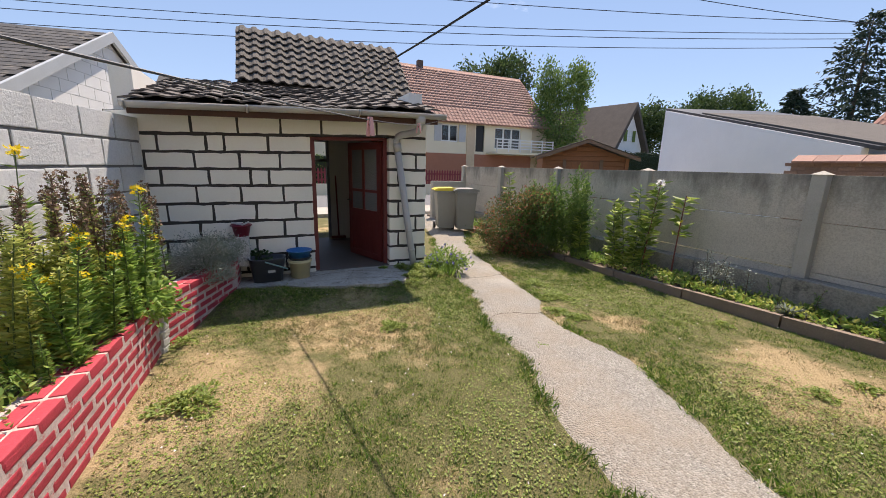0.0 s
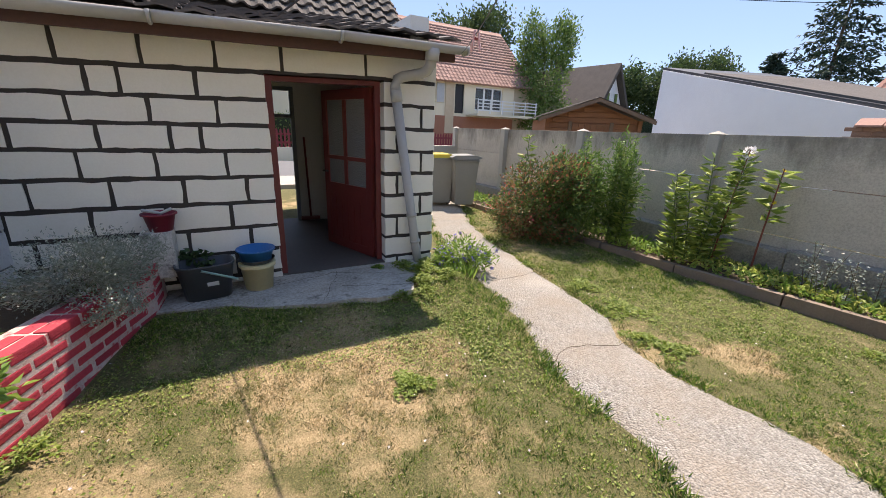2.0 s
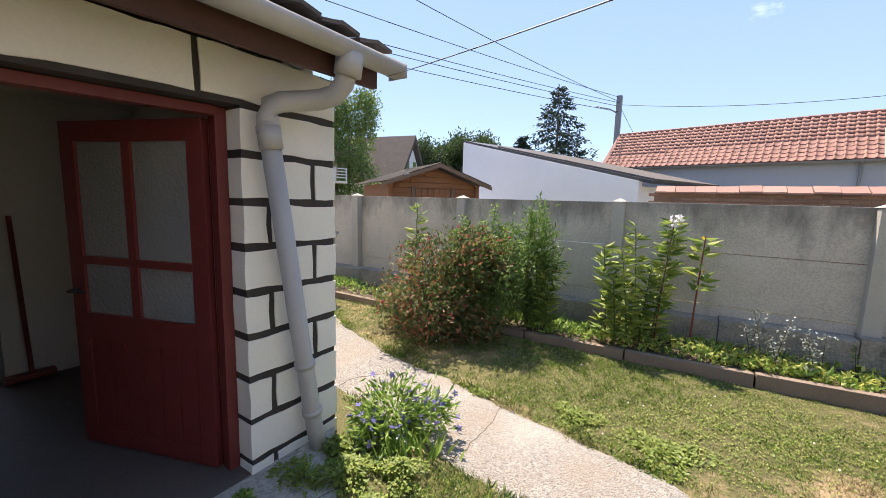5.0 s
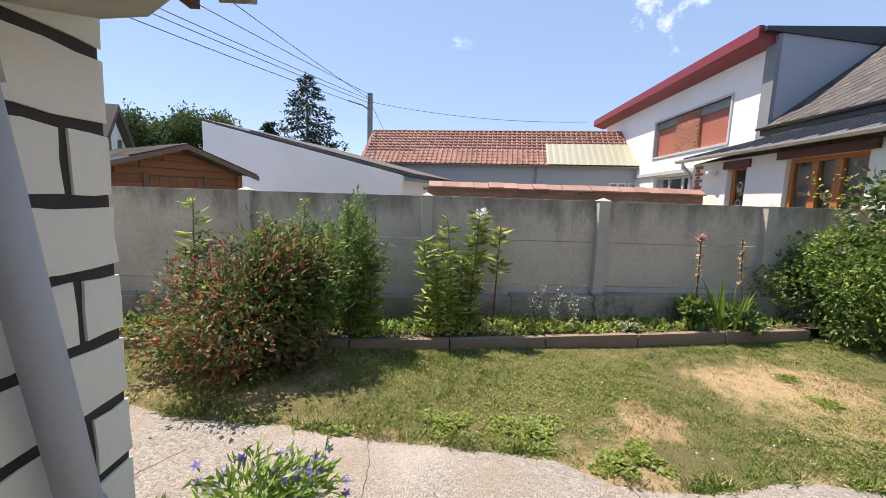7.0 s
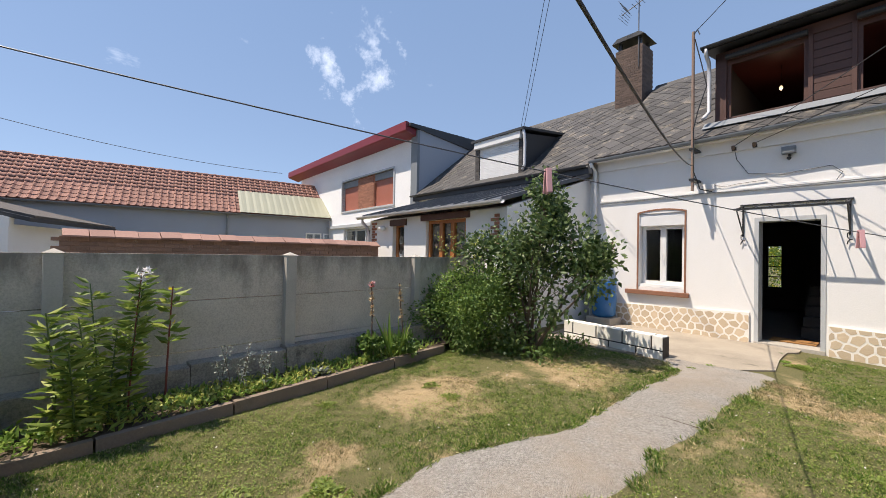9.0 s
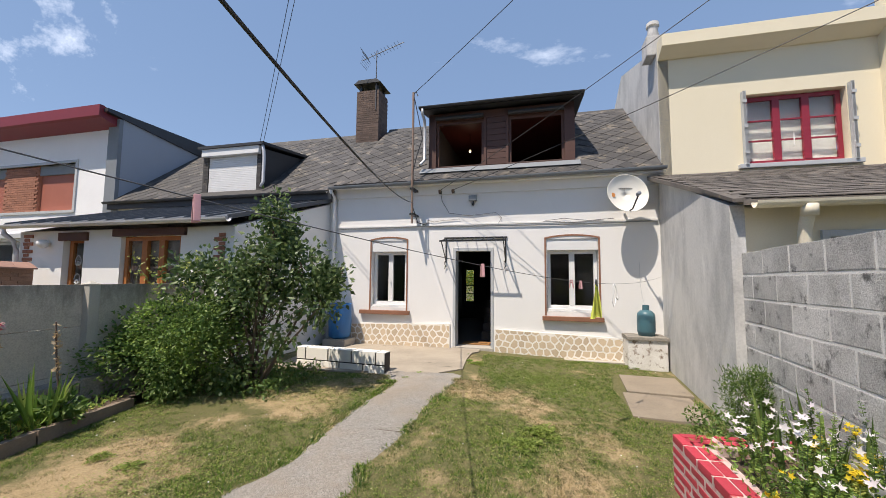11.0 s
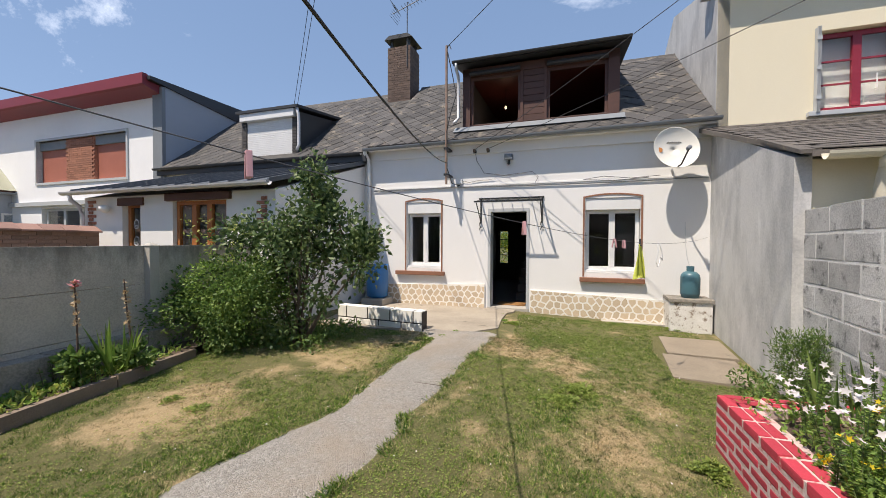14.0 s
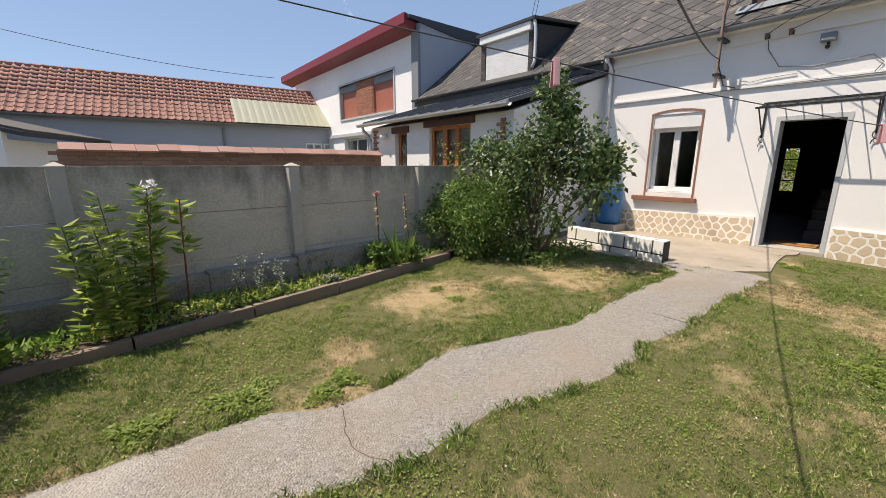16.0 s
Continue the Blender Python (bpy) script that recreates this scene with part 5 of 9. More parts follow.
def build_left_neighbour():
    h = thing("neighbour_house", "attached neighbour house with slate roof and lean-to annex", "house", HM)
    part("wall", box(B(), 3.37, 10.4, -6.5, 0, -0.2, 3.78), M_FACADE, h)
    R, length = roof_slope(0.22, 3.74, -3.2, 6.42)
    roof = part("roof", box(B(), 3.37, 10.42, -length, 0, -0.06, 0.008, 0, R), M_SLATE, h, "diamond slates, patched and lichened")
    slate_field(roof, R, length, 3.4, 10.4, lambda x, s: 5.4 < x < 7.5 and s < 2.4 and s > 0.1)
    part("back_slope", prism(B(), [(-3.2, 6.41), (-6.8, 3.65), (-6.8, 3.58), (-3.2, 6.34)], "x", 3.37, 10.42), M_SLATE, h)
    part("ridge", prism(B(), [(-3.3, 6.34), (-3.2, 6.47), (-3.1, 6.34)], "x", 3.37, 10.42), M_SLATE, h)
    part("fascia", box(B(), 3.40, 10.5, 0.18, 0.24, 3.52, 3.72), M_DARKROOF, h)
    gutter(h, 3.5, 10.55, 0.3, 3.72, 0.06, M_DARKROOF)
    # dormer with a white roller shutter
    part("dormer_wall", prism(B(), [(0.02, 3.86), (0.02, 5.0), (-2.3, 5.3), (-2.3, 5.2)], "x", 5.55, 5.6), M_DARKROOF, h, "dark slate-hung cheek")
    part("dormer_wall", prism(B(), [(0.02, 3.86), (0.02, 5.0), (-2.3, 5.3), (-2.3, 5.2)], "x", 7.4, 7.45), M_SLATE, h)
    bm = B()
    for j in range(14):
        box(bm, 5.60, 5.72, 0.0, 0.03, 3.88 + j * 0.078, 3.88 + j * 0.078 + 0.07), box(bm, 7.27, 7.40, 0.0, 0.03, 3.88 + j * 0.078, 3.88 + j * 0.078 + 0.07)
    part("dormer_hanging_slate", bm, M_SLATE, h)
    sh = part("roller_shutter", box(B(), 5.72, 7.27, -0.06, -0.01, 3.88, 5.0), M_WPVC, h, "closed white roller shutter")
    bm = B()
    box(bm, 5.74, 7.25, -0.006, 0.008, 0, 0.045, 0.004)
    slat = mesh_of("slat", bm, M_WPVC)
    for j in range(19):
        piece("slat", slat, sh, pose(0, 0, 3.90 + j * 0.049))
    part("shutter_box", box(B(), 5.6, 7.4, -0.1, 0.14, 4.86, 5.06, 0.01), M_WPVC, h)
    part("dormer_roof", prism(B(), [(0.18, 5.06), (0.18, 5.13), (-2.5, 5.45), (-2.5, 5.38)], "x", 5.45, 7.5), M_DARKROOF, h)
    bm = B()
    tube(bm, [(5.50, 0.12, 5.06), (5.47, 0.1, 4.9), (5.45, 0.1, 4.7), (5.45, 0.1, 4.1), (5.47, 0.16, 3.95)], 0.04, 10)
    part("dormer_downpipe", bm, M_ZINC, h, smooth=True)
    # annex with wooden windows
    holes = [(4.68, 6.05, 0.9, 2.36), (6.96, 7.5, 0.1, 2.36)]
    part("annex_wall", holed(B(), 3.72, 8.55, -0.2, 2.5, 2.75, 3.0, holes), M_FACADE, h, "pale uneven render")
    part("annex_side_wall", prism(B(), [(0.0, -0.2), (3.0, -0.2), (3.0, 2.5), (0.0, 3.44)], "x", 3.56, 3.72), M_FACADE, h, "pale uneven render with cracks")
    part("annex_end_wall", prism(B(), [(0.0, -0.2), (3.0, -0.2), (3.0, 2.5), (0.0, 3.44)], "x", 8.55, 8.7), M_FACADE, h)
    # dark sheet behind the annex openings, in place of an unlit room
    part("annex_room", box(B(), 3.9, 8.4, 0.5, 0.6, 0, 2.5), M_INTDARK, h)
    roof = part("annex_roof", prism(B(), [(3.22, 2.58), (3.22, 2.63), (-0.02, 3.56), (-0.02, 3.50)], "x", 3.5, 8.8), M_ANNEXROOF, h, "black standing-seam sheet")
    bm = B()
    prism(bm, [(3.22, 2.63), (3.22, 2.66), (-0.02, 3.59), (-0.02, 3.56)], "x", 0, 0.03)
    seam = mesh_of("seam", bm, M_ANNEXROOF)
    for k in range(13):
        piece("seam", seam, roof, pose(3.5 + k * 0.437, 0, 0))
    gutter(h, 3.45, 8.95, 3.27, 2.60, 0.07, M_ZINC)
    bm = B()
    tube(bm, [(8.72, 3.27, 2.55), (8.72, 3.24, 2.44), (8.66, 3.12, 2.3), (8.64, 3.08, 2.1), (8.62, 3.07, 0.0)], 0.045, 10)
    part("annex_downpipe", bm, M_ZINC, h, smooth=True)
    part("lintel", box(B(), 4.55, 6.2, 2.98, 3.06, 2.36, 2.5, 0.01), M_BROWNWOOD, h)
    part("lintel", box(B(), 6.85, 7.6, 2.98, 3.04, 2.3, 2.46, 0.01), M_BROWNWOOD, h)
    window(h, 4.70, 6.03, 0.9, 2.36, 2.93, M_ORANGEWOOD, 3, 0, 0.075, 0.07, label="varnished orange wooden window")
    window(h, 6.98, 7.48, 0.1, 2.36, 2.9, M_ORANGEWOOD, 1, 0, 0.09, 0.07, name="annex_door", label="orange wooden door with iron scrollwork")
    part("curtain", box(B(), 4.75, 5.98, 2.78, 2.80, 0.9, 2.36), M_DARKCURTAIN, h)
    bm = B()
    for s in (-1, 1):
        for z in (1.2, 1.55, 1.9):
            tube(bm, [(7.23 + s * 0.1 * math.sin(k * 0.7) * (k / 9), 2.9, z + 0.13 * math.cos(k * 0.7) * (k / 9)) for k in range(10)], 0.007, 5)
    part("iron_scroll", bm, M_WPVC, h)
    bm = B()
    for j in range(22):
        for k in range(1 + j % 2):
            box(bm, 8.42 - (j % 2) * 0.1 + k * 0.13, 8.54 - (j % 2) * 0.1 + k * 0.13 + 0.006, 2.99, 3.02, 0.8 + j * 0.075, 0.8 + j * 0.075 + 0.062, 0.004)
    for j in range(9):
        box(bm, 3.74, 3.86 + (j % 2) * 0.1, 2.99, 3.02, 1.72 + j * 0.075, 1.72 + j * 0.075 + 0.062, 0.004)
    part("brick_quoin", bm, M_BRICKRED, h)
    bm = B()
    lathe(bm, [(0.02, -0.1), (0.09, -0.06), (0.1, 0.02), (0.05, 0.06)], 14, (7.85, 3.12, 2.26))
    part("wall_lamp", bm, M_WPVC, h, "round white bulkhead lamp", True)


def build_right_neighbour():
    h = thing("cream_house", "taller cream rendered neighbour house with burgundy window", "house", HM)
    holes = [(-6.9, -5.28, 3.86, 5.24), (-9.9, -8.35, 3.86, 5.24)]
    part("wall", holed(B(), -14, -3.80, -0.2, 6.4, -0.3, 0, holes), M_CREAM, h)
    part("side_wall", prism(B(), [(-0.3, -0.2), (0, -0.2), (0.0, 6.42), (-0.3, 6.5), (-3.4, 7.6), (-7, 6.0), (-7, -0.2)], "x", -3.99, -3.79), M_GREYRENDER, h)
    part("rear_wall", box(B(), -14, -4.0, -7, -6.8, -0.2, 6), M_CREAM, h)
    part("flat_roof", box(B(), -14, -4.0, -7, 0, 6.36, 6.42), M_DARKROOF, h)
    part("cornice", prism(B(), [(0.0, 6.12), (0.05, 6.12), (0.32, 6.26), (0.32, 6.5), (0.0, 6.5)], "x", -14, -3.80), M_CREAM, h, "cream projecting cornice")
    part("chimney_breast", box(B(), -7.92, -7.42, 0.0, 0.32, 3.2, 8.2), M_CREAM, h)
    bm = B()
    box(bm, -3.98, -3.62, -0.45, -0.05, 6.3, 6.72, 0.02), lathe(bm, [(0.1, 6.7), (0.12, 6.85), (0.1, 6.86), (0.1, 7.0), (0.13, 7.02), (0.12, 7.1)], 14, (-3.8, -0.25, 0))
    part("chimney", bm, M_GREYRENDER, h, "small stack with a black pot")
    for x0, x1 in ((-6.9, -5.28), (-9.9, -8.35)):
        w = window(h, x0 + 0.02, x1 - 0.02, 3.88, 5.22, -0.12, M_BURGWOOD, 3, 2, 0.075, 0.06, label="burgundy wooden window")
        part("net_curtain", box(B(), x0 + 0.05, x1 - 0.05, -0.28, -0.26, 3.88, 5.22), M_LACE, w)
        part("window_sill", box(B(), x0 - 0.15, x1 + 0.15, -0.02, 0.09, 3.78, 3.86, 0.01), M_GREYPAINT, h)
        for s, xx in ((1, x1 + 0.005), (-1, x0 - 0.005)):
            bm = B()
            for k in range(2):
                for q in range(3):
                    a = xx + s * (0.004 + k * 0.002)
                    box(bm, min(a, a + s * 0.05), max(a, a + s * 0.05), 0.01 + q * 0.035, 0.04 + q * 0.035, 3.84 + 0.02 * (q % 2), 5.28 - 0.02 * (q % 2), 0.004)
            for z in (4.05, 4.55, 5.05):
                box(bm, min(xx, xx + s * 0.07), max(xx, xx + s * 0.07), 0.10, 0.125, z, z + 0.06)
            part("folded_shutter", bm, M_GREYPAINT, h, "folded pale grey shutter")
    bm = B()
    tube(bm, [(-6.09, -0.1, 4.2), (-6.09, -0.06, 4.2), (-6.09, -0.06, 4.45)], 0.01, 6)
    part("window_bolt", bm, M_WPVC, h)
    # lean-to towards the garden
    roof = part("lean_to_roof", prism(B(), [(3.72, 2.44), (3.72, 2.50), (0.0, 3.74), (0.0, 3.66)], "x", -14, -3.52), M_OLDSLATE, h, "lichened grey slates laid in courses")
    R, length = roof_slope(3.72, 2.50, 0.0, 3.74)
    bm = B()
    box(bm, 0.004, 0.296, -0.24, 0.0, 0.0, 0.008)
    sl = mesh_of("slate", bm, M_OLDSLATE)
    mats = [R @ pose(-3.84 - 0.3 * i - (0.15 if j % 2 else 0), -0.17 * j - 0.005, 0.014 + jit(0.002), 2.0 + jit(0.6), jit(0.5), jit(0.6)) for j in range(22) for i in range(20)]
    pieces("slate", sl, roof, mats)
    part("lean_to_wall", box(B(), -14, -3.6, 3.3, 3.5, -0.2, 2.45), M_CREAM, h)
    part("lean_to_side", prism(B(), [(0.0, -0.3), (3.56, -0.3), (3.56, 2.47), (0.0, 3.66)], "x", -0.14, 0.0), M_GREYRENDER, h, "weathered grey rendered end wall").matrix_basis = pose(-3.74, 0, 0, 0, 0, -4.6)
    part("verge_strip", prism(B(), [(0.0, 3.715), (3.72, 2.475), (3.72, 2.515), (0.0, 3.755)], "x", -0.15, 0.012), M_OLDSLATE, h).matrix_basis = pose(-3.74, 0, 0, 0, 0, -4.6)
    gutter(h, -14, -3.58, 3.80, 2.46, 0.07, M_CREAMPVC)
    bm = B()
    tube(bm, [(-4.05, 3.78, 2.40), (-4.05, 3.76, 2.3), (-4.05, 3.72, 2.2), (-4.05, 3.70, 2.1), (-4.05, 3.70, 0.0)], 0.06, 12)
    tube(bm, [(-4.05, 3.80, 2.42), (-4.05, 3.79, 2.3)], 0.075, 12)
    part("downpipe", bm, M_CREAMPVC, h, smooth=True)
    window(h, -6.2, -4.3, 0.9, 2.18, 3.53, M_GREYPAINT, 2, 0, 0.07, 0.05, M_FROST, label="pale blue-grey window")


def build_modern_house():
    h = thing("modern_house", "white two-storey house with dark red sloping fascia", "house", HM)
    holes = [(12.1, 16.8, 3.6, 5.05), (11.6, 16.6, 1.0, 2.7)]
    part("wall", holed(B(), 10.65, 22.6, -0.2, 6.2, -0.4, 0.05, holes), M_MODWHITE, h)
    part("side_wall", prism(B(), [(0.05, -0.2), (0.05, 6.36), (-6.0, 6.3), (-9, 5.2), (-9, -0.2)], "x", 10.42, 10.65), M_BLUEGREY, h, "blue-grey blank gable")
    part("corner_pier", box(B(), 10.4, 10.8, 0.03, 0.14, 3.0, 6.2), M_DARKGREY, h)
    part("roof", prism(B(), [(0.5, 6.28), (0.5, 6.38), (-6.0, 6.44), (-9.2, 5.3), (-9.2, 5.2)], "x", 10.36, 23.3), M_DARKROOF, h)
    part("fascia", prism(B(), [(0.55, 6.10), (0.62, 6.14), (0.62, 6.45), (0.5, 6.45), (0.0, 6.2), (0.0, 5.95)], "x", 10.5, 23.3), M_FASCIA, h, "deep dark red fascia")
    part("rear_wall", box(B(), 10.65, 22.6, -9, -8.8, -0.2, 5.2), M_MODWHITE, h)
    part("end_wall", box(B(), 22.4, 22.6, -9, -0.4, -0.2, 5.2), M_MODWHITE, h)
    bm = B()
    for x0, x1, z0, z1 in ((12.02, 12.1, 3.52, 5.13), (16.8, 16.88, 3.52, 5.13), (12.1, 16.8, 5.05, 5.13), (12.1, 16.8, 3.52, 3.6)):
        box(bm, x0, x1, -0.1, 0.09, z0, z1)
    part("window_surround", bm, M_GREYPAINT, h)
    part("brick_panel", box(B(), 13.75, 15.25, -0.2, 0.0, 3.6, 5.05), M_BRICKRED, h, "orange brick panel")
    bm = B()
    box(bm, 0, 0.21, -0.01, 0.02, 0, 0.062)
    bk = mesh_of("brick", bm, M_BRICKRED)
    pan = h.children[-1]
    pieces("brick", bk, pan, [pose(13.76 + 0.215 * i + (0.1 if j % 2 else 0), 0.0, 3.62 + 0.07 * j) for j in range(20) for i in range(6 if j % 2 else 7)])
    for x0, x1 in ((12.12, 13.75), (15.25, 16.78)):
        part("roller_shutter", box(B(), x0, x1, -0.12, -0.08, 3.6, 4.75), M_TERRASHUT, h, "half-lowered terracotta shutter")
        part("shutter_box", box(B(), x0, x1, -0.14, -0.02, 4.75, 5.05), M_DARKGREY, h)
    part("string_course", box(B(), 10.8, 19, 0.05, 0.16, 2.78, 2.92), M_GREYPAINT, h)
    bm = B()
    for k in range(16):
        box(bm, 11.62, 13.4, -0.12, -0.06, 1.0 + k * 0.1, 1.0 + k * 0.1 + 0.09)
    part("louvre_shutter", bm, M_BROWNWOOD, h)
    window(h, 13.5, 16.5, 1.0, 2.68, -0.05, M_GREYPAINT, 3, 0, 0.08)
    # dark sheet behind the windows, shade of the rooms put into its colour
    part("room", box(B(), 11.5, 17, -1.5, -1.4, 0, 5.5), M_INTDARK, h)


build_house()
build_left_neighbour()
build_right_neighbour()
build_modern_house()

# ---- the surroundings ----
def tile_rows(name, parent, R, x0, x1, length, w, row, material, limit=300, wave=0.03):
    """Rolled tiles in rows over a slope."""
    bm = B()
    prism(bm, [(0, 0.0), (w * 0.3, -0.006), (w * 0.55, 0.006), (w * 0.78, wave), (w * 1.0, 0.004), (w * 1.0, -0.01), (w * 0.78, wave - 0.014), (w * 0.5, -0.008), (w * 0.25, -0.018), (0, -0.012)], "y", -row * 1.15, 0)
    me = mesh_of(name, bm, material)
    n, m = int((x1 - x0) / w), int(length / row)
    mats = [R @ pose(x0 + w * i + jit(0.004), -row * j, 0.045 + jit(0.004), 4.5, 0, jit(0.5)) for j in range(m) for i in range(n)]
    pieces(name, me, parent, mats, limit)


def build_barn():
    BM = pose(20.0, 1.8, 0.6, 0, 0, 79.3)
    # local x runs along the barn, local y towards the garden
    h = thing("barn", "long low grey-blue outbuilding with orange tile roof", "outbuilding", BM)
    L0, L1 = -9.0, 7.2
    part("wall", box(B(), L0, L1, -0.3, 0.0, -0.8, 2.75), M_BLUEGREY, h)
    bm = B()
    prism(bm, [(-0.3, -0.8), (-0.3, 2.75), (-2.1, 4.5), (-4.2, 2.75), (-4.2, -0.8)], "x", L1 - 0.2, L1)
    part("gable_wall", bm, M_BLUEGREY, h)
    R, length = roof_slope(-0.3 + 0.5, 2.72, -2.1, 4.68)
    roof = part("roof", box(B(), L0 - 0.1, L1, -length, 0, -0.06, 0.0, 0, R), M_PANTILE, h, "orange-red pantiles, darker with age")
    tile_rows("roof_tile", roof, R, L0 - 0.1, L1, length, 0.26, 0.27, M_PANTILE, 300, 0.05)
    part("back_slope", prism(B(), [(-2.1, 4.66), (-4.4, 2.7), (-4.4, 2.62), (-2.1, 4.58)], "x", L0 - 0.1, L1), M_PANTILE, h)
    bm = B()
    for k in range(45):
        a = L0 - 0.1 + k * 0.36
        tube(bm, [(a, -2.1, 4.68), (a + 0.37, -2.1, 4.70)], 0.09, 8)
    part("ridge_tiles", bm, M_PANTILE, h)
    gutter(h, L0 - 0.1, L1, 0.27, 2.70, 0.07, M_DARKGREY)
    bm = B()
    n = 60
    prof = [(-8.75 + k * 0.105, 0.05 + 0.008 * math.sin(k * 2.1)) for k in range(n)] + [(-8.75 + k * 0.105, 0.035 + 0.008 * math.sin(k * 2.1)) for k in reversed(range(n))]
    prism(bm, prof, "y", -1.75, 0.05)
    for v in bm.verts:
        v.co = R @ Vector((v.co.x, v.co.y, v.co.z + 0.06))
    part("sheet_patch", bm, M_GRP, h, "pale yellowed corrugated sheet")
    bm = B()
    tube(bm, [(-2.05, 0.22, 2.65), (-2.05, 0.1, 2.5), (-2.05, 0.07, -0.6)], 0.05, 8)
    part("downpipe", bm, M_DARKGREY, h)
    for a in (2.6, -1.1, -4.3):
        part("window", box(B(), a, a + 0.9, -0.02, 0.02, 1.55, 1.75), M_GREYPAINT, h)
    for a in (-6.4, -7.3, -8.2):
        window(h, a, a + 0.8, 1.5, 1.95, 0.04, M_WPVC, 2, 0, 0.06, 0.05)


def build_boundary_brick():
    w = thing("tile_capped_wall", "old brick boundary wall with red tile coping", "wall", pose(8.6, -0.9, 0.2, 0, 0, 0.5))
    core = part("wall_core", box(B(), -0.1, 0.1, 0, 6.1, -0.4, 1.56), M_BRICKWALL, w)
    bm = B()
    box(bm, -0.112, -0.09, 0, 0.215, 0, 0.06, 0.004)
    bk = mesh_of("brick", bm, M_BRICKWALL)
    pieces("brick", bk, core, [pose(jit(0.004), 0.02 + 0.225 * k + (0.11 if j % 2 else 0), 1.12 + 0.072 * j) for j in range(6) for k in range(27)])
    bm = B()
    prism(bm, [(-0.2, -0.06), (0, 0.05), (0.2, -0.06), (0.2, -0.09), (0, 0.02), (-0.2, -0.09)], "y", 0, 0.31)
    cp = mesh_of("coping_tile", bm, M_PINKTILE)
    for k in range(19):
        piece("coping_tile", cp, w, pose(jit(0.006), 0.32 * k, 1.64 + jit(0.008), jit(1.0), jit(1.0), jit(1.5)))


def build_cabin():
    c = thing("wooden_cabin", "brown timber garden cabin with corrugated roof", "cabin", pose(7.85, 9.95, 0, 0, 0, -33))
    W, D, EZ, RZ = 1.15, 2.6, 1.86, 2.27
    bm = B()
    prism(bm, [(-W, -0.1), (W, -0.1), (W, EZ), (0, RZ), (-W, EZ)], "y", 0.02, 0.06)
    part("gable_wall", bm, M_CABINWOOD, c)
    for k in range(16):
        z = 0.02 + k * 0.135
        half = W if z < EZ - 0.13 else max(0.1, W * (RZ - z - 0.13) / (RZ - EZ))
        bm = B()
        box(bm, -half, half, -0.012, 0.03, z, z + 0.127, 0.012)
        part("log_board", bm, M_CABINWOOD, c)
    for k in range(6):
        part("door_board", box(B(), -0.52 + k * 0.155, -0.52 + k * 0.155 + 0.148, -0.045, -0.012, 0.1, 1.74, 0.004), M_CABINWOOD, c, "upright door board")
    part("door_trim", box(B(), -0.62, -0.53, -0.05, -0.012, 0.1, 1.8, 0.004), M_OLDWOOD, c)
    part("door_trim", box(B(), 0.42, 0.51, -0.05, -0.012, 0.1, 1.8, 0.004), M_OLDWOOD, c)
    for s in (-1, 1):
        part("side_wall", box(B(), s * W - 0.04, s * W + 0.04, 0, D, -0.1, EZ), M_CABINWOOD, c)
        part("corner_post", box(B(), s * (W + 0.01) - 0.05, s * (W + 0.01) + 0.05, -0.06, 0.05, 0, EZ), M_CABINWOOD, c)
        bm = B()
        prism(bm, [(s * (W + 0.28), EZ - 0.09), (0, RZ + 0.0), (0, RZ + 0.09), (s * (W + 0.28), EZ + 0.0)], "y", -0.34, -0.3)
        part("barge_board", bm, M_OLDWOOD, c)
        bm = B()
        n = 34
        pts = [(-0.34 + k * 0.09, 0.015 * math.sin(k * 2.0)) for k in range(n)]
        lo = [[bm.verts.new((s * x, y, z + o)) for y, o in pts] for x, z in ((0.0, RZ + 0.11), (W + 0.3, EZ + 0.02))]
        for a in range(n - 1):
            bm.faces.new((lo[0][a], lo[0][a + 1], lo[1][a + 1], lo[1][a]))
        bmesh.ops.solidify(bm, geom=bm.faces[:], thickness=0.012)
        part("roof_sheet", bm, M_CONTILE, c, "grey corrugated sheet")
    part("back_wall", box(B(), -W, W, D - 0.06, D, -0.1, EZ), M_CABINWOOD, c)


def build_white_gable():
    a, b = Vector((13.6, 6.0, 0)), Vector((17.0, 14.4, 0))
    d = b - a
    m = pose(a.x, a.y, 0, 0, 0, math.degrees(math.atan2(d.y, d.x)))
    h = thing("white_outbuilding", "white rendered outbuilding with a single dark roof pitch", "outbuilding", m)
    n = d.length
    part("wall", prism(B(), [(0, -0.2), (n, -0.2), (n, 4.36), (0, 2.26)], "y", 0, 0.2), M_MODWHITE, h)
    part("roof", prism(B(), [(-0.35, 2.27), (n + 0.1, 4.48), (n + 0.1, 4.37), (-0.35, 2.17)], "y", -5, 0.14), M_DARKROOF, h, "thin dark roof edge")
    part("tile_edge", prism(B(), [(-0.35, 2.275), (n * 0.75, 3.93), (n * 0.75, 3.99), (-0.35, 2.335)], "y", -4.9, -0.05), M_CONTILE, h)
    part("end_wall", box(B(), 0.0, 0.2, -5, 0, -0.2, 2.1), M_MODWHITE, h)


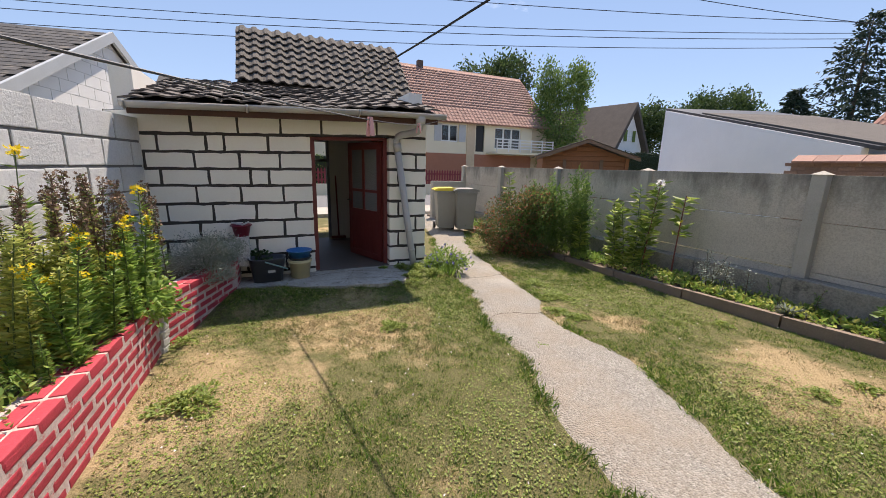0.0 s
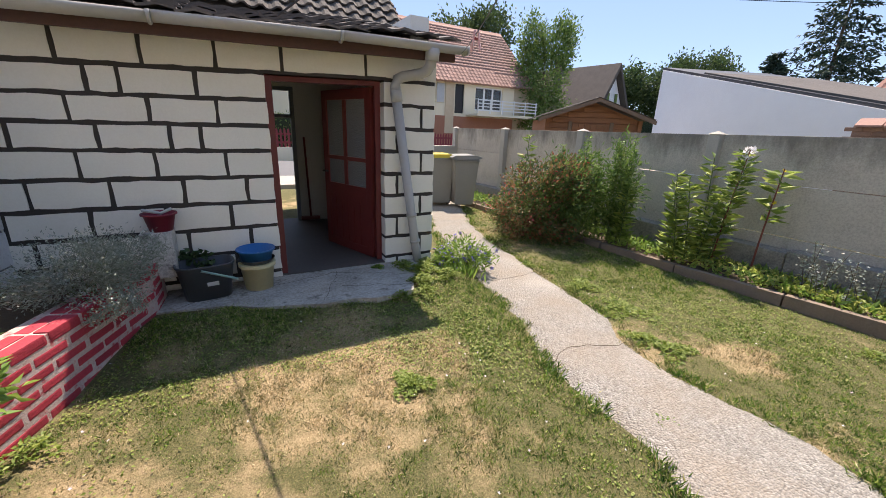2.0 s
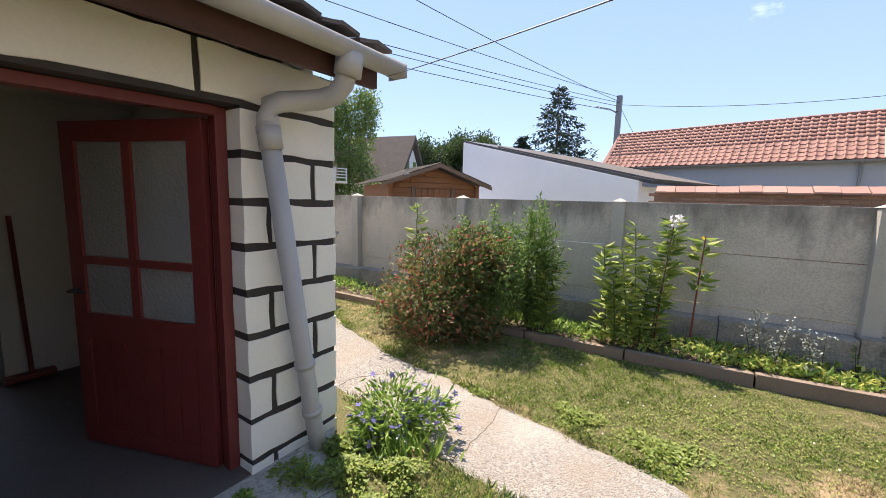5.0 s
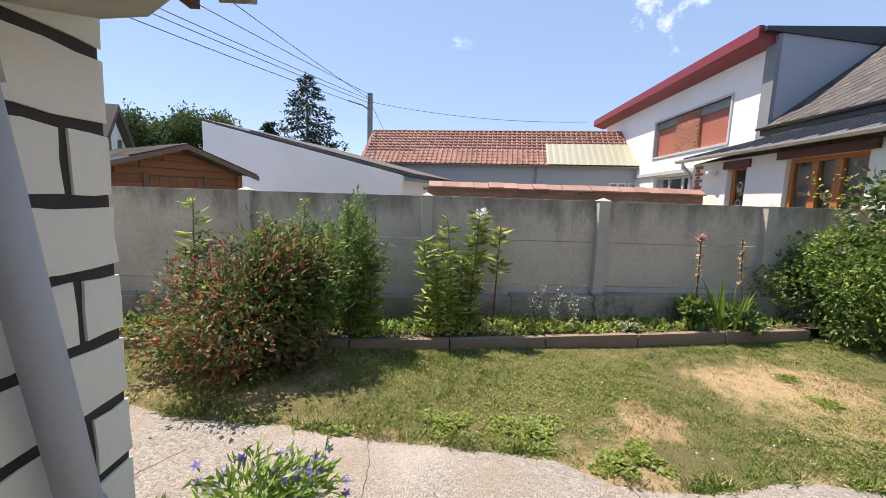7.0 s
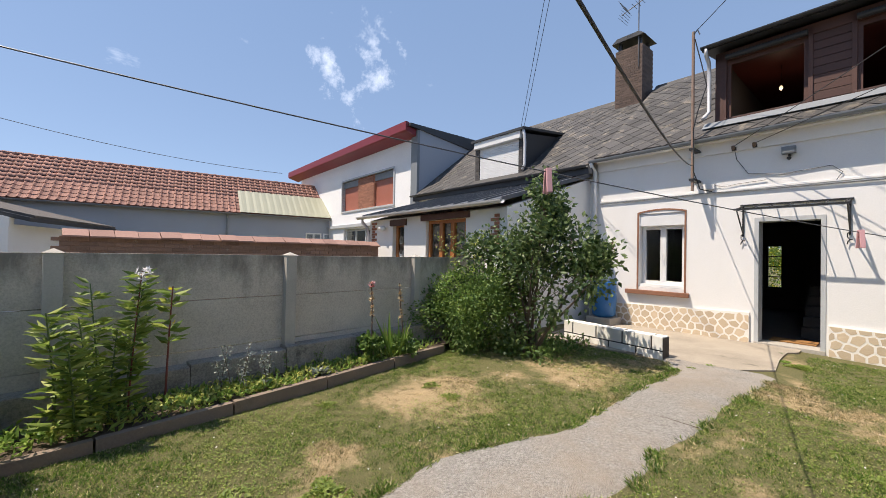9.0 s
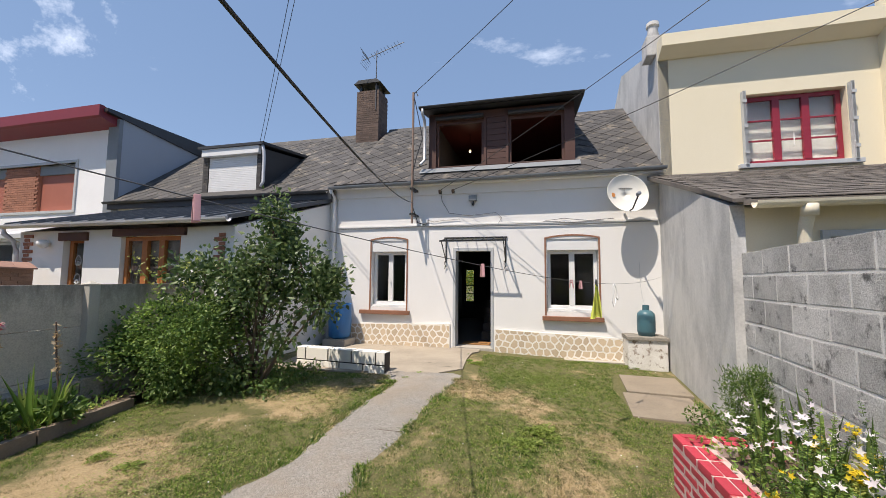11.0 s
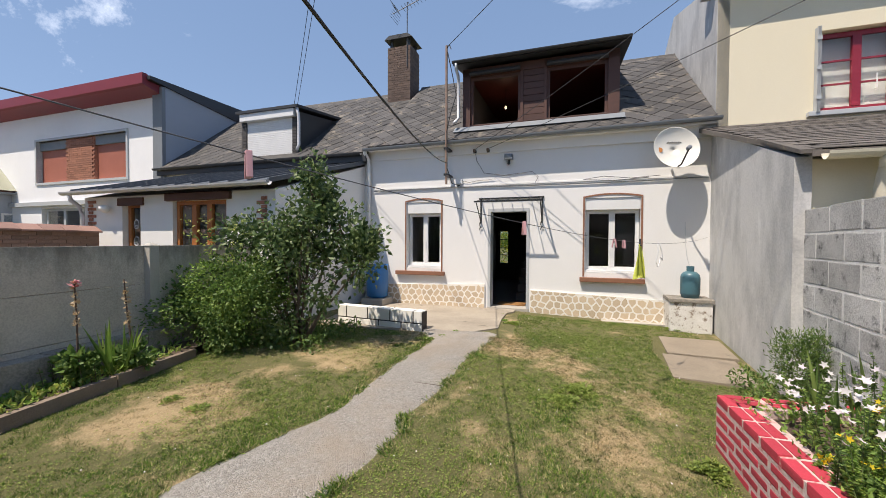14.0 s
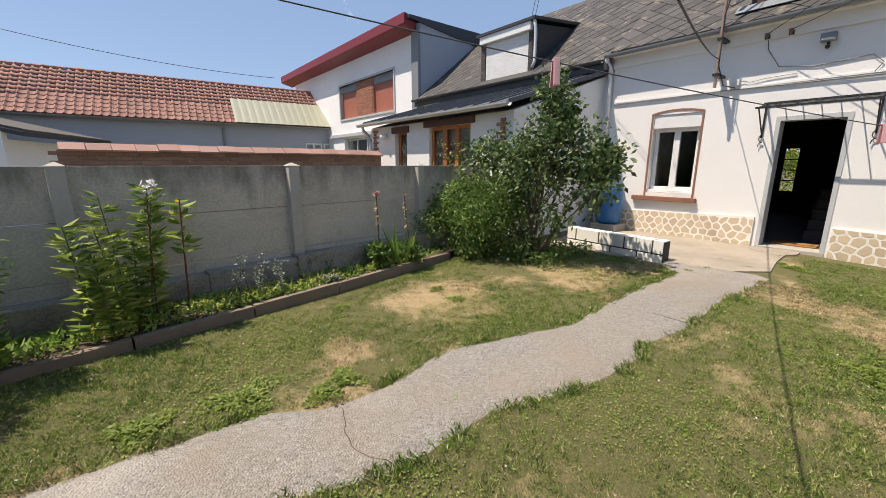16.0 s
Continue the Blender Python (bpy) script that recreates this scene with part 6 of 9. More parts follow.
def facade_house(name, label, m, W, D, EZ, RZ, wallm, roofm, openings, ov=0.3, tile=None):
    h = thing(name, label, "house", m)
    part("wall", holed(B(), 0, W, -0.8, EZ, 0, 0.25, [o[:4] for o in openings]), wallm, h)
    for x in (0, W - 0.2):
        part("gable_wall", prism(B(), [(0.25, -0.8), (D, -0.8), (D, EZ), (D / 2, RZ - 0.1), (0.25, EZ)], "x", x, x + 0.2), wallm, h)
    part("rear_wall", box(B(), 0.2, W - 0.2, D - 0.2, D, -0.8, EZ), wallm, h)
    # dark sheet that gives the windows the look of unlit rooms
    part("inside", box(B(), 0.3, W - 0.3, 1.0, 1.1, 0, EZ), M_INTDARK, h)
    R0 = Matrix.Rotation(math.pi, 4, "Z")
    ang = math.degrees(math.atan2(RZ - EZ, D / 2 + 0.0))
    length = math.hypot(D / 2 + ov, (RZ - EZ) * (1 + ov / (D / 2)))
    R = pose(0, -ov, EZ - ov * math.tan(math.radians(ang)), ang)
    roof = part("roof", box(B(), -ov, W + ov, 0, length, -0.08, 0.0, 0, R), roofm, h)
    part("back_slope", prism(B(), [(D / 2, RZ), (D + ov, EZ - 0.2), (D + ov, EZ - 0.28), (D / 2, RZ - 0.08)], "x", -ov, W + ov), roofm, h)
    if tile:
        bm = B()
        w, row = tile
        prism(bm, [(0, 0.0), (w * 0.55, 0.0), (w * 0.78, 0.05), (w, 0.0), (w, -0.015), (w * 0.5, -0.015), (0, -0.015)], "y", 0, row * 1.1)
        me = mesh_of("roof_tile", bm, roofm)
        mats = [R @ pose(-ov + w * i, row * j, 0.05, -4.0, 0, jit(0.6)) for j in range(int(length / row)) for i in range(int((W + 2 * ov) / w))]
        pieces("roof_tile", me, roof, mats, 200)
    for x0, x1, z0, z1, kind in openings:
        if kind == "door":
            part("door", box(B(), x0, x1, 0.1, 0.16, z0, z1), M_BLACKMETAL, h)
        else:
            f = window(h, x0, x1, z0, z1, 0.12, M_WPVC, 3 if x1 - x0 > 1.5 else 2, 1 if x1 - x0 > 1.5 else 0, 0.08, -0.05)
            if kind == "shutters":
                for xx in (x0 - 0.55, x1 + 0.03):
                    part("shutter", box(B(), xx, xx + 0.52, -0.05, -0.01, z0, z1), M_GREYPAINT, h)
    return h


def build_far_houses():
    h = facade_house("far_house", "cream house with faded red tile roof across the street", pose(7.2, 26, 0.5, 0, 0, 1.5), 12.0, 9.0, 4.3, 8.45, M_CREAM, M_PINKTILE,
                     [(3.0, 4.3, 2.7, 3.85, "shutters"), (5.7, 6.4, 2.1, 3.9, "door"), (7.3, 9.6, 2.35, 3.85, "win"), (3.0, 4.2, 0.2, 1.4, "win")], 0.35, (0.3, 0.33))
    part("stone_pier", box(B(), 4.95, 5.6, -0.06, 0.0, 0.8, 4.2), M_STONE, h)
    part("stone_pier", box(B(), 10.6, 11.9, -0.06, 0.0, 0.8, 4.2), M_STONE, h)
    part("brick_base", box(B(), 0, 12, -0.05, 0.0, -0.7, 1.9), M_BRICKRED, h)
    part("balcony_slab", box(B(), 6.6, 11.6, -1.4, -0.05, 1.95, 2.1), M_CREAM, h)
    for k in range(4):
        part("balcony_rail", box(B(), 6.6, 11.6, -1.4, -1.36, 2.3 + k * 0.2, 2.36 + k * 0.2), M_WPVC, h)
    for k in range(6):
        part("balcony_post", box(B(), 6.6 + k * 0.98, 6.66 + k * 0.98, -1.4, -1.34, 2.1, 3.0), M_WPVC, h)
    part("chimney", box(B(), 2.9, 3.3, 4.2, 4.6, 7.6, 8.75, 0.01), M_BRICK, h)
    t = thing("thatched_cottage", "white cottage with steep grey thatched roof and green shutters", "house", pose(30.6, 28.6, 0, 0, 0, 12))
    part("gable_wall", prism(B(), [(-2.4, -0.2), (2.4, -0.2), (2.4, 3.6), (0, 7.0), (-2.4, 3.6)], "y", 0, 0.2), M_MODWHITE, t)
    for s in (-1, 1):
        part("roof", prism(B(), [(s * 2.9, 3.0), (0, 7.2), (0, 7.7), (s * 3.2, 3.2)], "y", -0.5, 9), M_THATCH, t, "grey thatch")
        part("side_wall", box(B(), s * 2.4 - 0.1, s * 2.4 + 0.1, 0.2, 8.8, -0.2, 3.7), M_MODWHITE, t)
    part("rear_wall", prism(B(), [(-2.4, -0.2), (2.4, -0.2), (2.4, 3.6), (0, 7.0), (-2.4, 3.6)], "y", 8.8, 9.0), M_MODWHITE, t)
    window(t, -0.45, 0.45, 4.2, 5.2, -0.01, M_WPVC, 2, 1, 0.07, -0.05)
    for xx in (-0.95, 0.5):
        part("shutter", box(B(), xx, xx + 0.45, -0.08, -0.03, 4.2, 5.2), L_MID, t)
    part("chimney", box(B(), -0.4, 0.4, 5.5, 6.2, 6.8, 8.6), M_BRICK, t)
    # white gable beyond the block wall
    g = thing("gabled_neighbour", "white gabled neighbour building with dark slate roof", "house", pose(-3.9, 13.0, -0.3, 0, 0, -9))
    gw = part("gable_wall", prism(B(), [(-3.6, -0.2), (3.6, -0.2), (3.6, 2.7), (0, 4.5), (-3.6, 2.7)], "x", -0.2, 0), M_GREYRENDER, g)
    for row in range(12):
        z = 1.55 + 0.25 * row
        half = min(3.58, (4.46 - z) * 2)
        y = -3.58 - (0.28 if row % 2 else 0)
        while y < half:
            y0, y1 = max(y, -half), min(y + 0.545, half)
            if y1 - y0 > 0.08:
                top = [min(z + 0.238, 4.48 - abs(q) / 2) for q in (y0, y1)]
                part("block", prism(B(), [(y0, z), (y1, z), (y1, max(z + 0.01, top[1])), (y0, max(z + 0.01, top[0]))], "x", -0.01, 0.006 + random.random() * 0.004), M_FACADE, gw)
            y += 0.56
    part("long_wall", box(B(), -9, -0.2, -3.6, -3.4, -0.2, 2.6), M_FACADE, g)
    part("long_wall", box(B(), -9, -0.2, 3.4, 3.6, -0.2, 2.6), M_FACADE, g)
    for s in (-1, 1):
        part("roof", prism(B(), [(s * 3.85, 2.6), (0, 4.52), (0, 4.62), (s * 3.85, 2.7)], "x", -9, 0.12), M_SLATE, g, "dark slates")
    R, length = roof_slope(0, 2.70, 3.85, 4.62)
    ang = math.degrees(math.atan2(1.92, 3.85))
    RR = pose(0, -3.85, 2.70, ang)
    bm = B()
    box(bm, 0.004, 0.316, 0, 0.3, 0, 0.01)
    sl = mesh_of("slate", bm, M_SLATE)
    pieces("slate", sl, g, [RR @ pose(-0.2 - 0.32 * i - (0.16 if j % 2 else 0), 0.22 * j, 0.02, -2.0, 0, jit(0.6)) for j in range(19) for i in range(15)])
    for s in (-1, 1):
        part("verge_board", prism(B(), [(s * 3.9, 2.5), (0, 4.44), (0, 4.66), (s * 3.9, 2.72)], "x", 0.1, 0.16), M_GREYPAINT, g)
    b = thing("dark_roofed_house", "distant house with plain dark roof", "house", pose(-6, 27, 0))
    part("wall", box(B(), 0, 9, 0, 7, -0.2, 4.2), M_CREAM, b)
    part("roof", prism(B(), [(-0.5, 4.0), (3.5, 6.4), (7.5, 4.0)], "x", -0.4, 9.4), M_SLATE, b)
    part("chimney", box(B(), 6.4, 7.0, 3.2, 3.8, 6, 7.4), M_BRICK, b)


def build_street():
    bm = B()
    box(bm, -60, 60, 14.2, 20.2, -0.3, 0.02)
    tagged(part("road", bm, M_ASPHALT), "sunlit grey asphalt street", "road", kind="structure")
    bm = B()
    box(bm, -60, 60, 12.4, 14.2, -0.3, 0.10)
    tagged(part("pavement", bm, M_CONCRETE), "pale concrete pavement with raised kerb", "pavement", kind="structure")
    f = thing("picket_fence", "dark red picket fence across the street", "fence", pose(-4, 20.6, 0))
    part("plinth", box(B(), 0, 14, 0, 0.2, -0.1, 0.55), M_CREAM, f)
    bm = B()
    prism(bm, [(0, 0.55), (0.08, 0.55), (0.08, 1.25), (0.04, 1.32), (0, 1.25)], "y", 0.06, 0.09)
    pk = mesh_of("picket", bm, M_FASCIA)
    for k in range(90):
        piece("picket", pk, f, pose(k * 0.155, 0, 0))
    part("rail", box(B(), 0, 14, 0.09, 0.13, 0.7, 0.78), M_FASCIA, f)
    part("rail", box(B(), 0, 14, 0.09, 0.13, 1.05, 1.13), M_FASCIA, f)
    p = thing("gate_pillar", "grey concrete gate pillar", "pillar", pose(2.72, 11.4, 0))
    part("shaft", box(B(), -0.14, 0.14, -0.14, 0.14, -0.1, 1.28, 0.015), M_POST, p)
    part("cap", box(B(), -0.17, 0.17, -0.17, 0.17, 1.28, 1.34, 0.015), M_POST, p)
    w = thing("front_wall", "low grey street wall", "wall", pose(0, 11.4, 0))
    part("wall_core", box(B(), 3.6, 4.6, -0.08, 0.08, -0.1, 1.1, 0.01), M_POST, w)


def build_pole():
    p = thing("utility_pole", "grey concrete utility pole with street lamp", "pole", pose(25, 8.85, 0))
    bm = B()
    prism(bm, [(-0.16, -0.14), (0.16, -0.14), (0.16, 0.14), (-0.16, 0.14)], "z", -0.2, 7.8)
    part("shaft", bm, M_DARKGREY, p)
    bm = B()
    tube(bm, [(0, 0.1, 6.85), (-0.1, 0.5, 7.1), (-0.1, 1.05, 7.25)], 0.035, 6)
    part("lamp_arm", bm, M_DARKGREY, p)
    bm = B()
    lathe(bm, [(0.02, -0.06), (0.1, -0.03), (0.12, 0.03), (0.03, 0.06)], 10, (-0.1, 1.2, 7.27))
    part("lamp_head", bm, M_GREYPAINT, p)


def wire(name, label, pts, sag, r, material, n=24):
    """A hanging line through two ends."""
    a, b = Vector(pts[0]), Vector(pts[1])
    bm = B()
    tube(bm, [a.lerp(b, k / n) - Vector((0, 0, sag * 4 * (k / n) * (1 - k / n))) for k in range(n + 1)], r, 5)
    return tagged(part(name, bm, material), label, "cable")


build_barn()
build_boundary_brick()
build_cabin()
build_white_gable()
build_far_houses()
build_street()
build_pole()

# ---- things on and before the house ----
def build_house_things():
    # awning frame over the door
    a = thing("awning_frame", "black iron awning frame without glass over the doorway", "awning", HM)
    for x in (0.62, -0.70):
        bm = B()
        box(bm, x - 0.012, x + 0.012, 0.0, 0.025, 2.0, 2.56), tube(bm, [(x, 0.02, 2.05), (x, 0.46, 2.44)], 0.011, 6), tube(bm, [(x, 0.02, 2.54), (x, 0.48, 2.45)], 0.012, 6)
        part("bracket", bm, M_BLACKMETAL, a)
        bm = B()
        tube(bm, [(x + 0.03 * math.sin(k), 0.03, 2.02 - k * 0.02 + 0.03 * math.cos(k)) for k in range(9)], 0.008, 5)
        part("scroll", bm, M_BLACKMETAL, a)
    part("front_bar", box(B(), -0.74, 0.66, 0.47, 0.495, 2.43, 2.46), M_BLACKMETAL, a)
    part("rear_bar", box(B(), -0.74, 0.66, 0.005, 0.03, 2.54, 2.57), M_BLACKMETAL, a)
    for k in range(7):
        bm = B()
        x = -0.68 + k * 0.215
        tube(bm, [(x, 0.02, 2.552), (x, 0.48, 2.455)], 0.009, 6)
        part("rafter", bm, M_BLACKMETAL, a)
    # satellite dish
    m = HM @ pose(-3.08, 0.42, 3.32, 78, 0, -168)
    d = thing("satellite_dish", "off-white satellite dish with a rust stain", "satellite dish", m)
    bm = B()
    lathe(bm, [(0.003, -0.10), (0.12, -0.09), (0.24, -0.06), (0.33, -0.02), (0.385, 0.015), (0.392, 0.02), (0.392, 0.008), (0.33, -0.035), (0.2, -0.085), (0.003, -0.112)], 36, closed=True)
    part("reflector", bm, M_DISH, d, "shallow enamelled reflector", True)
    bm = B()
    tube(bm, [(0.0, -0.36, 0.0), (0.0, -0.37, 0.12), (0.0, -0.22, 0.40)], 0.014, 6)
    part("feed_arm", bm, M_BLACKMETAL, d)
    bm = B()
    lathe(bm, [(0.01, 0), (0.035, 0.01), (0.035, 0.09), (0.01, 0.1)], 12, (0, -0.2, 0.36))
    part("receiver", bm, M_DARKGREY, d)
    bm = B()
    lathe(bm, [(0.003, 0.0), (0.05, 0.001), (0.003, 0.002)], 12, (-0.27, -0.02, -0.040))
    part("rust_stain", bm, M_ORANGE, d)
    for k in range(8):
        part("lettering", box(B(), -0.13 + k * 0.034, -0.108 + k * 0.034, 0.12, 0.15, -0.078, -0.074), M_DARKMARK, d)
    bm = B()
    tube(bm, [(0, 0, -0.11), (0, 0.02, -0.3)], 0.025, 8)
    part("wall_mount", bm, M_BLACKMETAL, d)
    # mast with a cable entry
    p = thing("service_mast", "rusty steel service mast clamped to the facade", "mast", HM)
    bm = B()
    tube(bm, [(1.32, 0.36, 2.86), (1.325, 0.37, 5.86)], 0.026, 10)
    part("pole", bm, M_RUST, p)
    for z in (3.05, 3.62):
        part("bracket", box(B(), 1.28, 1.37, 0.0, 0.40, z, z + 0.04), M_BLACKMETAL, p)
    bm = B()
    tube(bm, [(1.30, 0.40, 5.8), (1.24, 0.44, 5.84), (1.2, 0.43, 5.74)], 0.012, 5)
    part("insulator", bm, M_DARKMARK, p)
    bm = B()
    tube(bm, [(1.29, 0.40, 5.7), (1.2, 0.3, 5.2), (1.12, 0.3, 4.8), (1.24, 0.36, 4.35), (1.30, 0.40, 4.0), (1.29, 0.40, 3.2), (1.24, 0.2, 2.9), (1.1, 0.04, 2.86)], 0.01, 5)
    part("drop_cable", bm, M_CABLE, p)
    part("junction_box", box(B(), 1.05, 1.2, 0.0, 0.07, 2.9, 3.0, 0.01), M_WPVC, p)
    # floodlight and hooks
    f = thing("floodlight", "small grey floodlight with motion sensor on the facade", "lamp", HM)
    part("housing", box(B(), -0.09, 0.09, 0.05, 0.15, 3.36, 3.48, 0.015), M_DARKGREY, f)
    part("lens", box(B(), -0.075, 0.075, 0.15, 0.156, 3.375, 3.465), M_FROST, f)
    part("arm", box(B(), -0.015, 0.015, 0.0, 0.06, 3.33, 3.37), M_BLACKMETAL, f)
    bm = B()
    lathe(bm, [(0.005, -0.03), (0.03, -0.01), (0.03, 0.02), (0.005, 0.03)], 10, (0, 0.07, 3.29))
    part("sensor", bm, M_BLACKMETAL, f)
    for x in (0.75, 0.45):
        k = thing("insulator_hook", "weathered insulator hook under the eave", "hook", HM, "insulator hooks")
        part("plate", box(B(), x - 0.03, x + 0.03, 0.05, 0.1, 3.56, 3.62), M_BLACKMETAL, k)
        bm = B()
        lathe(bm, [(0.01, -0.04), (0.03, -0.02), (0.03, 0.03), (0.015, 0.04)], 10, (x, 0.13, 3.60))
        part("insulator", bm, M_OLDWOOD, k)
    # gas bottle on its plinth
    s = thing("masonry_plinth", "low whitewashed masonry plinth with crumbling top", "plinth", HM)
    part("body", box(B(), -3.66, -2.99, 0.02, 0.52, -0.2, 0.54, 0.02), M_PLINTH, s)
    part("top_slab", box(B(), -3.68, -2.98, 0.0, 0.55, 0.54, 0.605, 0.012), M_FOOTING, s)
    g = thing("gas_bottle", "teal steel gas bottle standing on the plinth", "gas bottle", HM @ pose(-3.36, 0.3, 0.606))
    bm = B()
    lathe(bm, [(0.13, 0.0), (0.14, 0.0), (0.14, 0.04), (0.15, 0.05), (0.158, 0.09), (0.158, 0.36), (0.145, 0.42), (0.10, 0.465), (0.05, 0.48)], 28)
    part("body", bm, M_GAS, g, smooth=True)
    bm = B()
    lathe(bm, [(0.06, 0.45), (0.062, 0.57), (0.058, 0.57), (0.056, 0.45)], 16, closed=True)
    part("collar", bm, M_GAS, g)
    bm = B()
    lathe(bm, [(0.02, 0.46), (0.02, 0.53), (0.028, 0.54), (0.028, 0.56), (0.01, 0.57)], 10)
    part("valve", bm, M_BLACKMETAL, g)
    bm = B()
    tube(bm, [(-3.36, 0.3, 1.15), (-3.35, 0.12, 1.3), (-3.34, 0.02, 1.6), (-3.34, 0.02, 2.0)], 0.003, 5)
    tagged(part("gas_hose", bm, M_GREYPAINT), "thin hose from the gas bottle up the wall", "hose").matrix_basis = HM
    bm = B()
    lathe(bm, [(0.17, 0.0), (0.24, 0.05), (0.26, 0.4), (0.25, 0.75), (0.255, 0.78), (0.24, 0.78), (0.235, 0.7), (0.1, 0.68)], 24)
    b = part("water_butt", bm, M_BLUEPL, smooth=True)
    b.matrix_basis = HM @ pose(3.02, 0.34, 0.28)
    tagged(b, "blue plastic water butt in the corner", "barrel")
    st = part("butt_stand", box(B(), 2.75, 3.3, 0.08, 0.6, 0.1, 0.28, 0.01), M_CONCRETE)
    st.matrix_basis = HM
    tagged(st, "rough concrete stand under the water butt", "stand")
    # low white wall with black joints
    w = thing("low_garden_wall", "low white block wall with black painted joints", "wall", pose(1.60, -1.06, 0, 0, 0, -8.5))
    core = part("wall_core", box(B(), 0.005, 1.7, -0.19, -0.005, 0, 0.425), M_JOINT, w)
    for row in range(2):
        z0, z1 = 0.05 + row * 0.195, 0.05 + row * 0.195 + 0.175
        xs = [0.0, 0.17, 0.62, 1.07, 1.52, 1.71] if row else [0.0, 0.40, 0.85, 1.30, 1.71]
        for a0, a1 in zip(xs, xs[1:]):
            bm = B()
            box(bm, a0 + 0.012, a1 - 0.012, -0.2, 0.004, z0, z1 + (0.02 if row else 0), 0.006)
            part("block", bm, M_BLOCK_WHITE, core)
    mt = part("door_mat", box(B(), -0.3, 0.32, -0.75, -0.36, 0.161, 0.18, 0.006), M_MAT)
    mt.matrix_basis = HM
    tagged(mt, "orange-brown coir mat inside the doorway", "mat")
    # aerial on the chimney
    an = thing("tv_aerial", "grey television aerial on the chimney", "aerial", HM @ pose(3.6, -2.58, 0))
    bm = B()
    tube(bm, [(0, 0, 7.0), (0, 0, 8.95)], 0.016, 6)
    part("mast", bm, M_WIRE, an)
    bm = B()
    tube(bm, [(0.45, 0.1, 8.62), (-0.95, 0.05, 9.08)], 0.012, 5)
    part("boom", bm, M_WIRE, an)
    for k in range(9):
        bm = B()
        f = k / 9
        x, z = 0.1 - 1.0 * f, 8.74 + 0.32 * f
        tube(bm, [(x, -0.1, z), (x, 0.24, z)], 0.006, 4)
        part("element", bm, M_WIRE, an)
    bm = B()
    for s in (-1, 1):
        for k in range(5):
            tube(bm, [(0.3 + 0.03 * k, -0.2, 8.68 + s * 0.06 * k), (0.3 + 0.03 * k, 0.35, 8.68 + s * 0.06 * k)], 0.005, 4)
    part("reflector_grid", bm, M_WIRE, an)


def bucket_mesh(bm, r0, r1, h, t=0.005):
    lathe(bm, [(r0, 0), (r1, h), (r1 + 0.012, h), (r1 + 0.012, h - 0.012), (r1 - t, h - 0.004), (r0 - t, 0.01), (0.01, 0.01)], 28)


